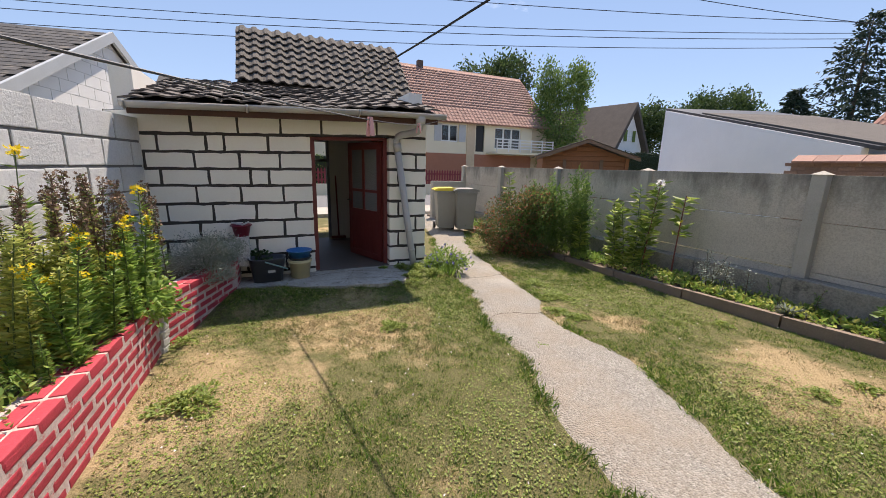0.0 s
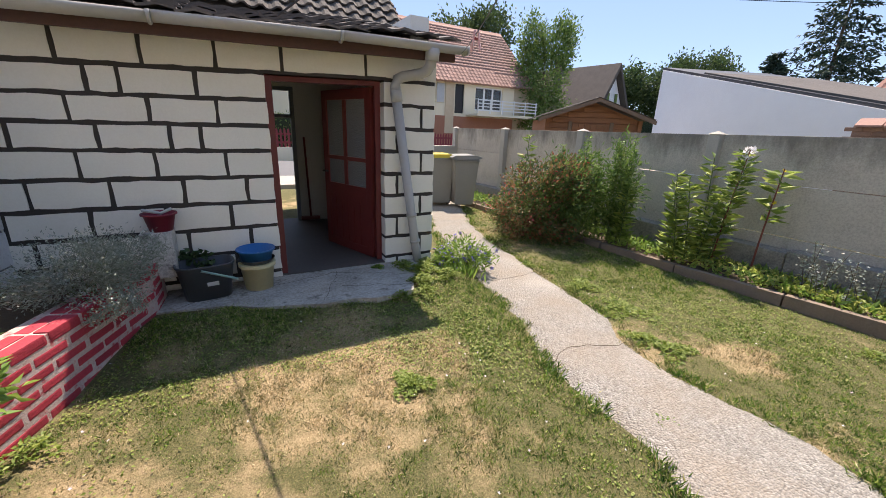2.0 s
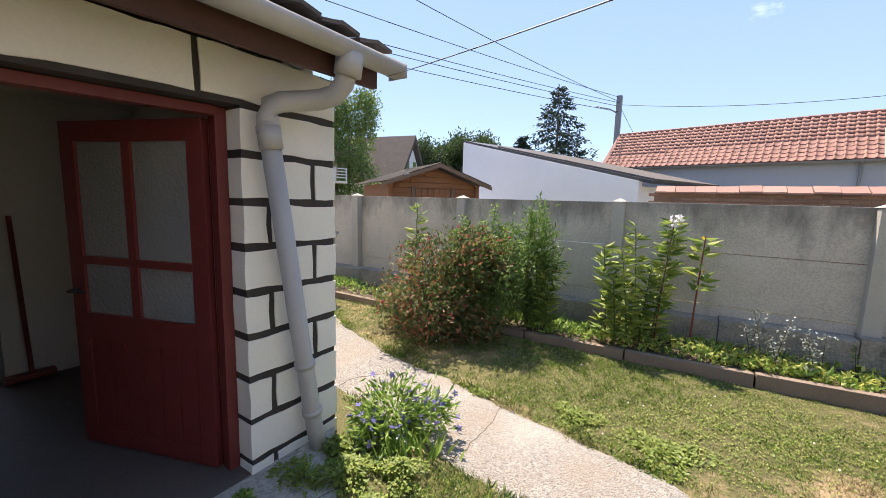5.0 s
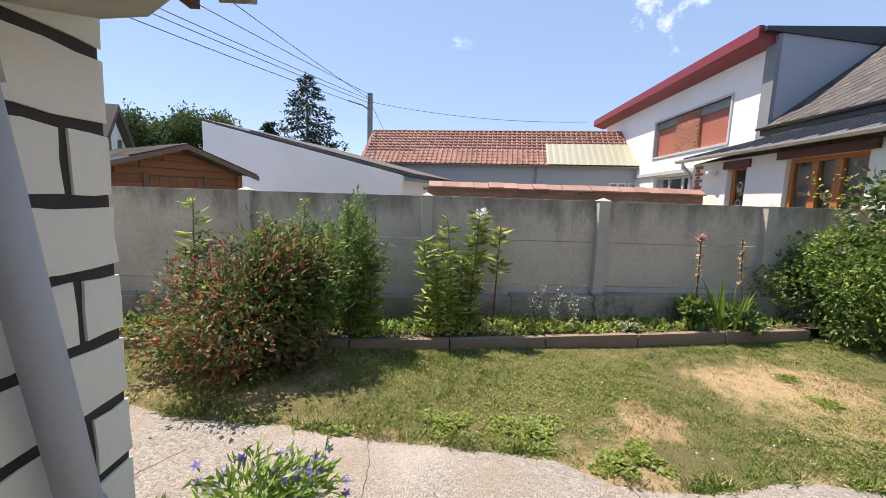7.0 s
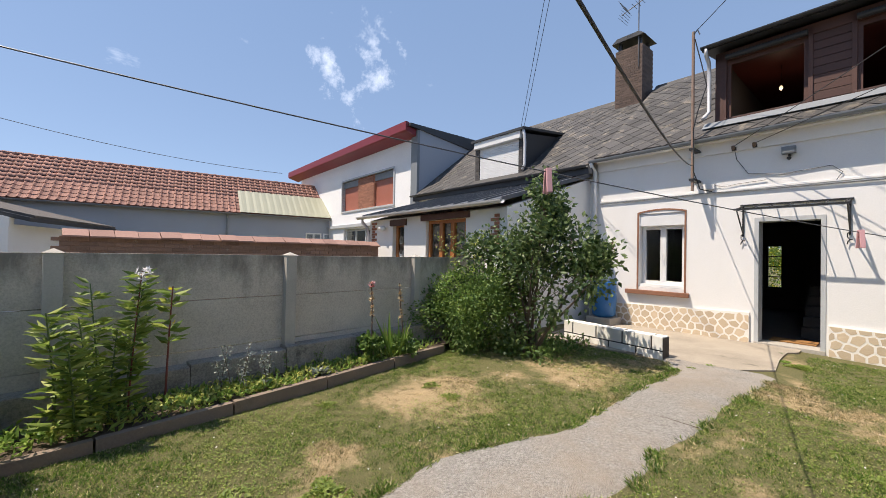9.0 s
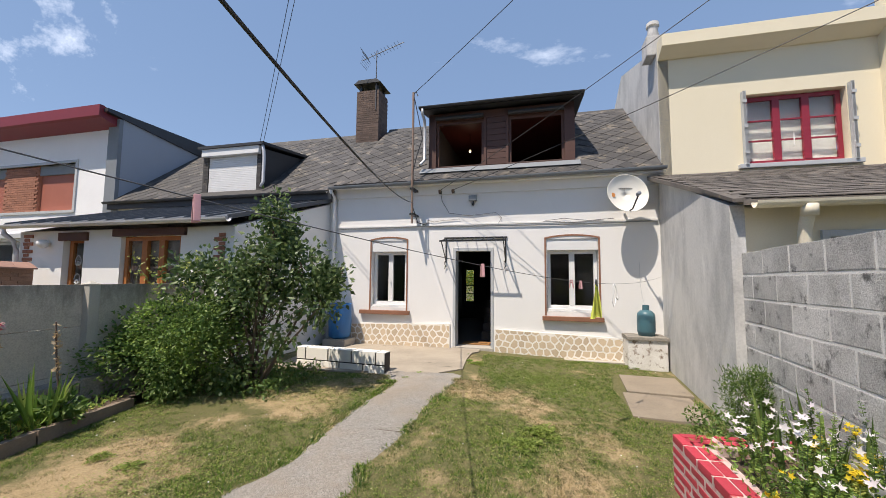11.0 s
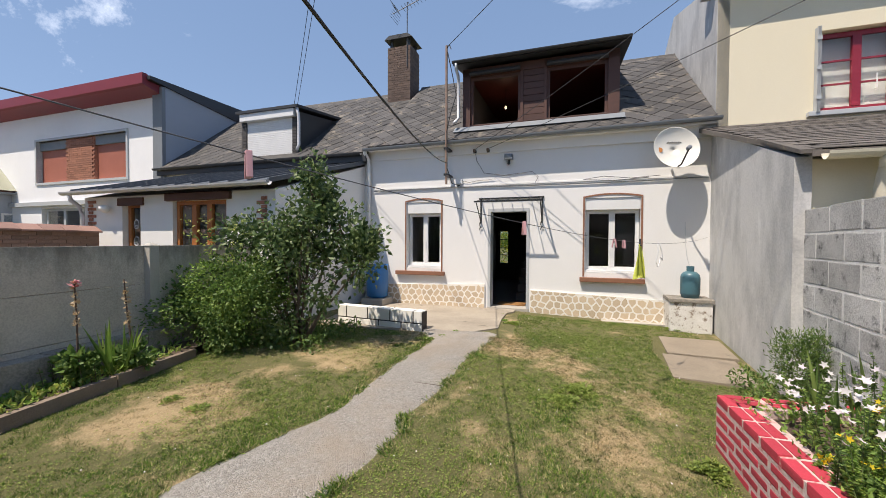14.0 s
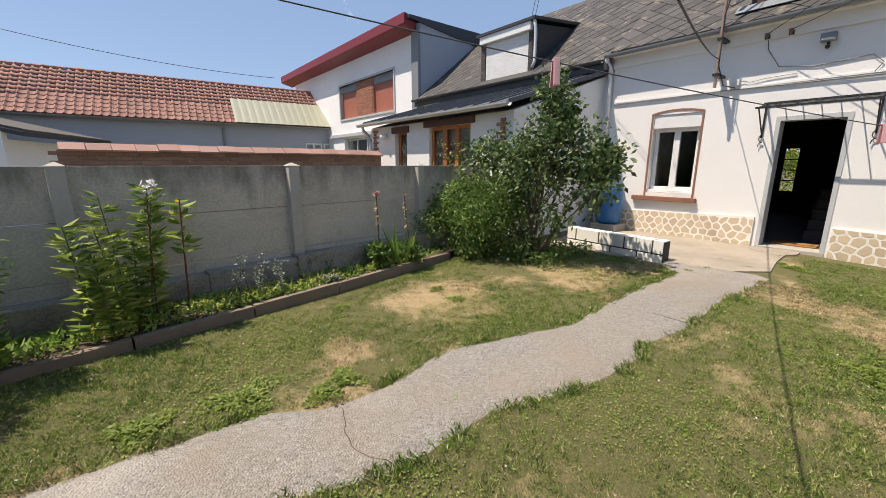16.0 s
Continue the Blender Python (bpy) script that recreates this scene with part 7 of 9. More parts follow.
def build_shed_things():
    z = 0.116
    b = thing("cream_bucket", "cream plastic bucket against the shed wall", "bucket", pose(-0.345, 6.01, z))
    bm = B()
    bucket_mesh(bm, 0.11, 0.132, 0.22)
    part("body", bm, M_CREAMPL, b, smooth=True)
    bm = B()
    lathe(bm, [(0.138, 0.195), (0.146, 0.2), (0.146, 0.225), (0.138, 0.228)], 28)
    part("rim", bm, M_CREAMPL, b)
    t = thing("blue_bowl", "blue plastic tub stacked in the cream bucket", "tub", pose(-0.345, 6.01, z + 0.232))
    bm = B()
    bucket_mesh(bm, 0.112, 0.14, 0.115)
    part("body", bm, M_BLUEPL, t, smooth=True)
    k = thing("black_bowl", "black plastic tub between two buckets", "tub", pose(-0.345, 6.01, z + 0.2285))
    bm = B()
    lathe(bm, [(0.115, 0.0), (0.142, 0.03), (0.142, 0.036), (0.115, 0.003)], 24, closed=True)
    part("body", bm, M_GREYPL, k)
    g = thing("mop_bucket", "dark grey oblong mop bucket with pale handle", "bucket", pose(-0.72, 5.97, z, 0, 0, 8))
    bm = B()
    n = 28
    rings = []
    for s, zz in ((0.80, 0.0), (1.0, 0.27), (1.04, 0.275), (1.04, 0.285), (0.97, 0.285), (0.78, 0.012)):
        ring = []
        for q in range(n):
            a = 2 * math.pi * q / n
            ca, sa = math.cos(a), math.sin(a)
            ring.append(bm.verts.new((0.20 * s * math.copysign(abs(ca) ** 0.5, ca), 0.135 * s * math.copysign(abs(sa) ** 0.6, sa), zz)))
        rings.append(ring)
    for q0, q1 in zip(rings, rings[1:]):
        for q in range(n):
            bm.faces.new((q0[q], q0[(q + 1) % n], q1[(q + 1) % n], q1[q]))
    bm.faces.new(rings[0][::-1]), bm.faces.new(rings[-1])
    part("body", bm, M_GREYPL, g, smooth=True)
    bm = B()
    tube(bm, [(-0.04 + 0.245 * math.sin(q * math.pi / 9) * (1 if q < 5 else 1), -0.15 - 0.03 * math.sin(q * math.pi / 9), 0.26 - 0.10 * math.sin(q * math.pi / 9) + 0.0 * q) for q in range(10)], 0.009, 8)
    part("handle", bm, M_TEALPL, g, smooth=True)
    part("sticker", box(B(), -0.01, 0.07, -0.128, -0.1215, 0.12, 0.15), M_GREYPAINT, g)
    p = thing("burgundy_pot", "burgundy plastic flowerpot behind the silver plant", "pot", pose(-0.97, 6.06, 0.66))
    bm = B()
    bucket_mesh(bm, 0.075, 0.105, 0.135)
    part("body", bm, M_BURGPL, p, smooth=True)
    bm = B()
    tube(bm, [(-0.1, 0, 0.16), (0.02, -0.05, 0.14), (0.09, -0.04, 0.17)], 0.012, 5)
    part("dry_twig", bm, M_GREYPAINT, p)
    s = part("pot_stand", box(B(), -1.10, -0.90, 5.97, 6.17, 0.3, 0.66, 0.01), M_CPBLOCK)
    tagged(s, "upright concrete block carrying the flowerpot", "block")
    for x, y, lid, name, lab in ((3.16, 9.42, M_BINYEL, "wheeled_bin", "grey wheeled bin with yellow lid"), (3.52, 9.12, M_BINGREY, "wheeled_bin", "grey wheeled bin with grey lid")):
        w = thing(name, lab + " on the path", "bin", pose(x, y, 0.035, 0, 0, -14), "wheeled bins")
        bm = B()
        rings = [[bm.verts.new((sx * a, sy * c, zz)) for sx, sy in ((-1, -1), (1, -1), (1, 1), (-1, 1))] for a, c, zz in ((0.18, 0.20, 0.05), (0.24, 0.27, 0.9), (0.255, 0.285, 0.9), (0.255, 0.285, 0.93))]
        for q0, q1 in zip(rings, rings[1:]):
            for q in range(4):
                bm.faces.new((q0[q], q0[(q + 1) % 4], q1[(q + 1) % 4], q1[q]))
        bm.faces.new(rings[0][::-1]), bm.faces.new(rings[-1])
        bmesh.ops.bevel(bm, geom=bm.edges[:], offset=0.018, segments=2, affect="EDGES")
        part("body", bm, M_BINGREY, w)
        bm = B()
        prism(bm, [(-0.29, 0.93), (0.29, 0.935), (0.30, 0.96), (0.15, 1.0), (-0.22, 0.99), (-0.3, 0.955)], "y", -0.27, 0.27)
        part("lid", bm, lid, w)
        for s in (-1, 1):
            bm = B()
            tube(bm, [(s * 0.2, 0.22, 0.09), (s * 0.25, 0.22, 0.09)], 0.09, 16)
            part("wheel", bm, M_BLACKMETAL, w)


def peg(p, yaw):
    """A worn pink plastic clothes peg hanging from the line."""
    t = thing("clothes_peg", "faded pink plastic clothes peg on the line", "peg", pose(*p, 0, 0, yaw), "pegs on the washing line")
    for s in (-1, 1):
        bm = B()
        box(bm, -0.009, 0.009, -0.004, 0.004, -0.062, 0.018, 0.003, pose(0, s * 0.009, 0, s * 9))
        part("jaw", bm, M_PINKPL, t)
    bm = B()
    tube(bm, [(0, -0.012, -0.012), (0, 0.012, -0.012)], 0.005, 6)
    part("spring", bm, M_FASCIA, t)


def line_points(a, b, sag, n=40):
    a, b = Vector(a), Vector(b)
    return [a.lerp(b, k / n) - Vector((0, 0, sag * 4 * (k / n) * (1 - k / n))) for k in range(n + 1)]


def hang_cloth(at, yaw):
    """A small cleaning cloth gathered at its top, held on the line by a dark peg."""
    bm = B()
    n, rows = 9, 10
    grid = [[bm.verts.new(((0.014 + 0.0062 * j) * (k / 4 - 1), 0.014 * math.sin(k * 1.7 + j * 0.4) * (0.3 + j / rows), -0.015 - j * 0.038 - 0.02 * abs(k - 3) / 4 * (j / rows))) for k in range(n)] for j in range(rows)]
    for a0, a1 in zip(grid, grid[1:]):
        for k in range(n - 1):
            bm.faces.new((a0[k], a0[k + 1], a1[k + 1], a1[k]))
    bmesh.ops.solidify(bm, geom=bm.faces[:], thickness=0.003)
    c = part("cleaning_cloth", bm, M_RAG, smooth=True)
    c.matrix_basis = pose(*at, 0, 0, yaw)
    tagged(c, "yellow-green cloth hanging from the washing line", "cloth")
    g = thing("dark_peg", "dark plastic peg holding the cloth", "peg", pose(*at, 0, 0, yaw))
    for q in (-1, 1):
        part("jaw", box(B(), -0.006, 0.006, -0.004, 0.004, -0.035, 0.04, 0.002, pose(0, q * 0.007, 0, q * 8)), M_DARKMARK, g)


def hang_strap(at, yaw):
    """A pale plastic strap looped over the line."""
    bm = B()
    tube(bm, [(0.0, 0, 0.01), (0.03, 0, -0.03), (0.02, 0.01, -0.10), (0.045, 0, -0.20), (0.03, 0.01, -0.27), (0.0, 0, -0.25), (-0.02, 0, -0.16), (-0.045, 0, -0.20), (-0.035, 0, -0.10), (-0.015, 0, -0.03), (0, 0, 0.01)], 0.006, 6)
    c = part("plastic_strap", bm, M_WPVC, smooth=True)
    c.matrix_basis = pose(*at, 0, 0, yaw)
    tagged(c, "pale plastic strap looped over the washing line", "strap")


def build_lines():
    pts = line_points((1.464, 5.867, 2.114), (-3.305, -3.167, 1.718), 0.291)
    bm = B()
    tube(bm, pts, 0.002, 5)
    tagged(part("washing_line", bm, M_WIRE), "thin sagging washing line from shed to house", "line")
    for k, yaw in ((8, 50), (14, 20), (20, 60), (21, 20)):
        q = pts[k]
        peg((q.x, q.y, q.z - 0.006), yaw)
    hang_cloth(pts[23], 25)
    hang_strap(pts[26], 25)
    wire("service_cable", "thick black service cable from house to shed", ((0.03, 6.4, 2.33), tuple(HM @ Vector((1.30, 0.40, 3.32)))), 0.22, 0.0078, M_CABLE)
    for k, (z0, z1, y1) in enumerate(((7.7, 8.6, 23.0), (7.4, 7.4, 24.0), (7.2, 7.1, 24.1), (6.9, 6.6, 24.2), (7.45, 9.6, 17.0))):
        wire("overhead_wire", "dark overhead wire along the street", ((25, 8.8, z0), (-14 if k < 4 else -4, y1, z1)), 0.5, 0.013, M_CABLE)
    wire("overhead_wire", "dark overhead wire from pole to house", ((25, 8.8, 7.3), (22.9, -4.0, 6.2)), 0.35, 0.013, M_CABLE)
    wire("overhead_wire", "dark stay wire of the pole", ((25, 8.8, 7.2), (25, 5.1, 0.2)), 0.0, 0.012, M_CABLE)
    a = HM @ Vector((0.75, 0.13, 3.62))
    b = HM @ Vector((0.45, 0.13, 3.62))
    c = HM @ Vector((1.325, 0.37, 5.82))
    d = HM @ Vector((5.5, 0.1, 5.1))
    wire("service_wire", "thin service wire from the eave hook", (tuple(a), (-5.1, 1.24, 6.35)), 0.1, 0.006, M_CABLE)
    wire("service_wire", "thin service wire from the eave hook", (tuple(b), (-7.3, 2.26, 5.5)), 0.1, 0.006, M_CABLE)
    wire("service_wire", "thin service wire from the mast", (tuple(c), (-5.85, 3.6, 7.86)), 0.1, 0.007, M_CABLE)
    wire("service_wire", "thin paired wire from the neighbour dormer", (tuple(d), (-0.6, 3.5, 9.3)), 0.05, 0.006, M_CABLE)
    wire("service_wire", "thin paired wire from the neighbour dormer", ((d.x + 0.1, d.y, d.z), (-0.45, 3.5, 9.35)), 0.05, 0.006, M_CABLE)


build_house_things()
build_shed_things()
build_lines()

# ---- plants ----
RNG = np.random.default_rng(7)


def unit(v):
    return v / np.maximum(1e-6, np.linalg.norm(v, axis=1, keepdims=True))


def leaves(name, P, D, L, W, material, parent=None, label="", fold=0.25, flat=False):
    """Folded leaves: base, two flanks and tip, each along D from P."""
    n = len(P)
    D = unit(D)
    S = unit(np.cross(D, RNG.normal(size=(n, 3)) * (0.35 if flat else 1.0) + np.array([0, 0, 1.0 if flat else 0.0])))
    N = np.cross(S, D)
    L, W = np.broadcast_to(np.asarray(L, float), n)[:, None], np.broadcast_to(np.asarray(W, float), n)[:, None]
    mid = P + D * L * 0.45
    V = np.stack([P, mid + S * W * 0.5 + N * W * fold, P + D * L - N * L * 0.12, mid - S * W * 0.5 + N * W * fold], 1).reshape(-1, 3)
    k = np.arange(n)[:, None] * 4
    T = np.concatenate([k + np.array([[0, 1, 2]]), k + np.array([[0, 2, 3]])], 1).reshape(-1, 3)
    return tagged(raw(name, V, T, material, parent, label), label, kind="stuff" if parent and n > 30 else "")


def blossoms(name, P, r, material, parent=None, petals=5, label="", up=0.4):
    n = len(P)
    N = RNG.normal(size=(n, 3))
    N[:, 2] = np.abs(N[:, 2]) + up
    N = unit(N)
    A = unit(np.cross(N, RNG.normal(size=(n, 3))))
    C = np.cross(N, A)
    rows = [P]
    for j in range(petals * 2):
        a = math.pi * j / petals
        rr = r * (1.0 if j % 2 else 0.45)
        rows.append(P + (A * math.cos(a) + C * math.sin(a)) * rr + N * rr * 0.25)
    V = np.stack(rows, 1).reshape(-1, 3)
    m = petals * 2 + 1
    T = np.concatenate([np.arange(n)[:, None] * m + np.array([[0, 1 + j, 1 + (j + 1) % (petals * 2)]]) for j in range(petals * 2)], 1).reshape(-1, 3)
    return tagged(raw(name, V, T, material, parent, label), label, kind="stuff" if parent and n > 3 else "")


def cloud(c, radii, clumps, per, spread, low=0.0):
    """Points gathered in clumps through an uneven mound: places and outward ways."""
    c, radii = np.array(c, float), np.array(radii, float)
    d = unit(RNG.normal(size=(clumps, 3)))
    rad = RNG.uniform(0.45, 1.0, clumps) ** 0.6 * (0.82 + 0.3 * RNG.random(clumps))
    k = max(2, min(7, clumps // 30))
    lump = np.vstack([np.zeros((1, 3)), RNG.uniform(-0.72, 0.72, (k, 3))])
    which = RNG.integers(0, k + 1, clumps)
    size = np.concatenate([[0.68], RNG.uniform(0.34, 0.6, k)])
    q = c + (lump[which] + d * rad[:, None] * size[which][:, None]) * radii
    q[:, 2] = np.maximum(q[:, 2], low + 0.02)
    P = np.repeat(q, per, 0) + RNG.normal(size=(clumps * per, 3)) * spread
    P[:, 2] = np.maximum(P[:, 2], low)
    W = unit(P - c) + RNG.normal(size=P.shape) * 0.7
    W[:, 2] += 0.15
    return P, W, q


def branches(name, base, tips, r, material, parent, bend=0.12, n=5, seg=5):
    bm = B()
    base = Vector(base)
    for t in tips:
        t = Vector(t)
        off = Vector((jit(bend), jit(bend), 0))
        pts = [base.lerp(t, k / n) + off * math.sin(math.pi * k / n) for k in range(n + 1)]
        tube(bm, pts, r, seg, r * 0.3)
    return tagged(part(name, bm, material, parent), kind="stuff")


def shrub(name, label, base, c, radii, clumps, per, spread, L, W, leafm, stemm, flower=None, r=0.01, ntips=14):
    t = thing(name, label, "shrub", pose(*base))
    rel = np.array(c) - np.array(base)
    P, D, q = cloud(rel, radii, clumps, per, spread, 0.0)
    n = len(P)
    leaves("foliage", P, D, L * RNG.uniform(0.7, 1.25, n), W * RNG.uniform(0.7, 1.2, n), leafm, t)
    branches("stem_cluster", (0, 0, 0), [tuple(q[k]) for k in range(min(ntips, len(q)))], r, stemm, t)
    if flower:
        m, count, size, fl = flower
        idx = RNG.integers(0, n, count)
        blossoms("flower_cluster", P[idx] + unit(D[idx]) * L * 0.6, size, m, t, label=fl)
    return t


def stalk(name, label, base, height, lean, pairs, L, W, leafm, stemm, head=None, r=0.008, droop=0.2, start=0.15, cat="plant", taper=0.6):
    """An upright plant: one stem with leaves all the way up, perhaps a flower head."""
    t = thing(name, label, cat, pose(*base))
    n = 8
    pts = [Vector((lean[0] * (k / n) ** 1.4, lean[1] * (k / n) ** 1.4, height * k / n)) for k in range(n + 1)]
    part("stem", tube(B(), pts, r, 6, r * 0.5), stemm, t)
    f = start + (1 - start) * RNG.random(pairs)
    P = np.array([[lean[0] * a ** 1.4, lean[1] * a ** 1.4, height * a] for a in f])
    ang = RNG.random(pairs) * 2 * math.pi
    D = np.stack([np.cos(ang), np.sin(ang), 0.55 - droop * RNG.random(pairs) * 2], 1)
    size = 1.15 - taper * f
    leaves("leafage", P, D, L * size, W * size, leafm, t)
    if head:
        m, count, rad, size, z0 = head
        zz = RNG.uniform(z0, 1.02, count)
        a = RNG.random(count) * 6.283
        R = rad * RNG.random(count) ** 0.5
        H = np.stack([lean[0] * zz ** 1.4 + R * np.cos(a), lean[1] * zz ** 1.4 + R * np.sin(a), height * zz], 1)
        blossoms("flower_head", H, size, m, t)
    return t


def build_lawn():
    n = 1500000
    xy = np.stack([RNG.uniform(-2.9, 4.1, n), -3.1 + 12.1 * RNG.random(n)], 1)
    x, y = xy[:, 0], xy[:, 1]
    ys = np.array([p[0] for p in PATH_EDGE])
    lo, hi = np.interp(y, ys, [p[1] for p in PATH_EDGE]), np.interp(y, ys, [p[2] for p in PATH_EDGE])
    edge = RNG.normal(0.0, 0.03, n) + 0.035 * np.sin(y * 7 + x) + 0.03 * np.sin(y * 19) + 0.02 * np.sin(y * 41)
    keep = (x < lo + edge) | (x > hi - edge)
    keep &= ~((y > np.interp(x, [-1, -0.5, 0.1, 0.9, 1.2, 1.5], [5.74, 5.66, 5.46, 5.38, 5.95, 6.1]) + RNG.normal(0, 0.04, n) + 0.03 * np.sin(x * 9)) & (x < 1.55)) & ~((y < -1.0) & (x > 0.14))
    bound = np.interp(y, [-3, 1.55, 1.6, 4.55, 5.80], [-3.2, -2.5, -1.58, -1.46, -1.0])
    keep &= (x > bound) & (x < bed_edge(y) - 0.03)
    keep &= ~((y > -2.1) & (y < 0.15) & (x < -1.85 + 0.0 * y) & (x > -3.1) & (np.abs(x + 2.35 - 0.25 * (y + 1)) < 0.52))
    keep &= ~((y > 6.5) & (x < 3.2) & (x > 1.3) & (x < hi)) & (y > -3.05)
    keep &= RNG.random(n) < np.where(y > 7, 0.4, 1.0)
    xy = xy[keep]
    n = len(xy)
    x, y = xy[:, 0], xy[:, 1]
    s = np.clip((3.6 - y) / 4.5, 0, 1)
    a = np.clip((y - 4.9) / 0.7, 0, 1) * np.clip((1.75 - x) / 0.4, 0, 1) * (y < 9)
    z = 0.11 * s * s * (3 - 2 * s) * np.clip((x + 3.0) / 3.4, 0, 1) + 0.10 * a * a * (3 - 2 * a) - 0.006
    P = np.stack([x, y, z], 1)
    tall = 0.5 + 0.5 * np.sin(x * 2.1 + 1.3 * np.sin(y * 1.7)) * np.sin(y * 1.9 + x)
    rim = np.minimum(np.abs(x - np.interp(y, ys, [p[1] for p in PATH_EDGE])), np.abs(x - np.interp(y, ys, [p[2] for p in PATH_EDGE])))
    h = RNG.uniform(0.014, 0.044, n) * (0.7 + 0.5 * tall) * (0.8 + 0.4 * np.sin(x * 17 + 2 * np.sin(y * 9)) * np.sin(y * 15 + 2 * np.sin(x * 7))) * (1 + 0.5 * np.exp(-(rim / 0.08) ** 2))
    for cx, cy, r in ((-0.95, 3.9, 1.3), (0.35, 4.75, 1.1), (3.15, 2.2, 1.1), (-1.0, 1.9, 0.9), (2.3, 0.6, 1.0), (-0.4, -0.2, 0.9)):
        h *= 1 - 0.35 * np.exp(-((x - cx) ** 2 + (y - cy) ** 2) / (0.6 * r) ** 2)
    D = RNG.normal(size=(n, 3)) * 0.8
    D[:, 2] = 1.0
    D = unit(D)
    S = unit(np.cross(D, RNG.normal(size=(n, 3)))) * RNG.uniform(0.0018, 0.0046, n)[:, None]
    V = np.stack([P - S, P + S, P + D * h[:, None]], 1).reshape(-1, 3)
    T = np.arange(3 * n).reshape(-1, 3)
    tagged(raw("lawn_grass", V, T, M_BLADE), "short patchy lawn grass, half green half straw", "grass", kind="stuff")
    # ragged tufts leaning over the edges of the path
    m = 16000
    ey = RNG.uniform(-0.9, 8.5, m)
    side = RNG.integers(1, 3, m)
    clump = np.sin(ey * 6.1 + side * 2) + np.sin(ey * 13.7 + side) + RNG.normal(0, 0.5, m) > 0.35
    ey, side = ey[clump], side[clump]
    m = len(ey)
    ex = np.where(side == 1, np.interp(ey, ys, [p[1] for p in PATH_EDGE]), np.interp(ey, ys, [p[2] for p in PATH_EDGE])) + RNG.normal(0, 0.035, m)
    es = np.clip((3.6 - ey) / 4.5, 0, 1)
    Q = np.stack([ex, ey, 0.11 * es * es * (3 - 2 * es) * np.clip((ex + 3.0) / 3.4, 0, 1) + 0.005], 1)
    D = RNG.normal(size=(m, 3)) * 0.8
    D[:, 0] += np.where(side == 1, 0.5, -0.5)
    D[:, 2] = 0.9
    tagged(leaves("edge_grass", Q, D, RNG.uniform(0.03, 0.075, m), 0.008, M_BLADE, fold=0.1), "ragged grass tufts overhanging the path edges", "grass", kind="stuff")
    # clover and daisies among the grass
    k = RNG.choice(n, 90000, replace=False)
    Q = P[k]
    m = (np.sin(Q[:, 0] * 3.1 + 2 * np.sin(Q[:, 1] * 1.3)) + np.sin(Q[:, 1] * 2.7 + Q[:, 0]) + RNG.normal(0, 0.55, len(Q)) + 1.6 * ((Q[:, 1] > 4.75) & (Q[:, 0] < 1.3))) > 0.55
    Q = Q[m] + np.array([0, 0, 0.018])
    D = RNG.normal(size=(len(Q), 3)) * 0.8
    D[:, 2] = 0.15 * RNG.random(len(Q))
    tagged(leaves("clover", Q, D, 0.017 * RNG.uniform(0.5, 1.5, len(Q)), 0.012, L_LAWN, fold=0.1, flat=True), "low clover leaves scattered in the lawn", "clover", kind="stuff")
    k = RNG.choice(n, 240, replace=False)
    tagged(blossoms("clover_flowers", P[k] + np.array([0, 0, 0.04]), 0.009, P_WHITE, up=1.5), "tiny white clover flowers in the grass", "flowers", kind="stuff")


def weed(x, y, r, h, leafm=None, dens=60):
    z = ground_z(x, y) + 0.01
    t = thing("weed", "low green weed growing in the lawn", "weed", pose(x, y, z), "weeds")
    dens = int(dens * 2.4)
    a = RNG.random(dens) * 6.283
    rr = r * RNG.random(dens) ** 0.6 * (0.75 + 0.35 * np.sin(3 * a + x * 7))
    P = np.stack([rr * np.cos(a) * 0.85, rr * np.sin(a) * 0.85, RNG.random(dens) * h * 0.55 * (1.1 - rr / r)], 1)
    D = np.stack([np.cos(a), np.sin(a), RNG.uniform(0.1, 0.9, dens)], 1) + RNG.normal(size=(dens, 3)) * 0.8
    D[:, 2] = np.abs(D[:, 2]) * 0.45
    leaves("leafage", P, D, (0.02 + r * 0.05) * RNG.uniform(0.5, 1.3, dens), 0.012 + r * 0.022, leafm or L_LAWN, t, flat=True)


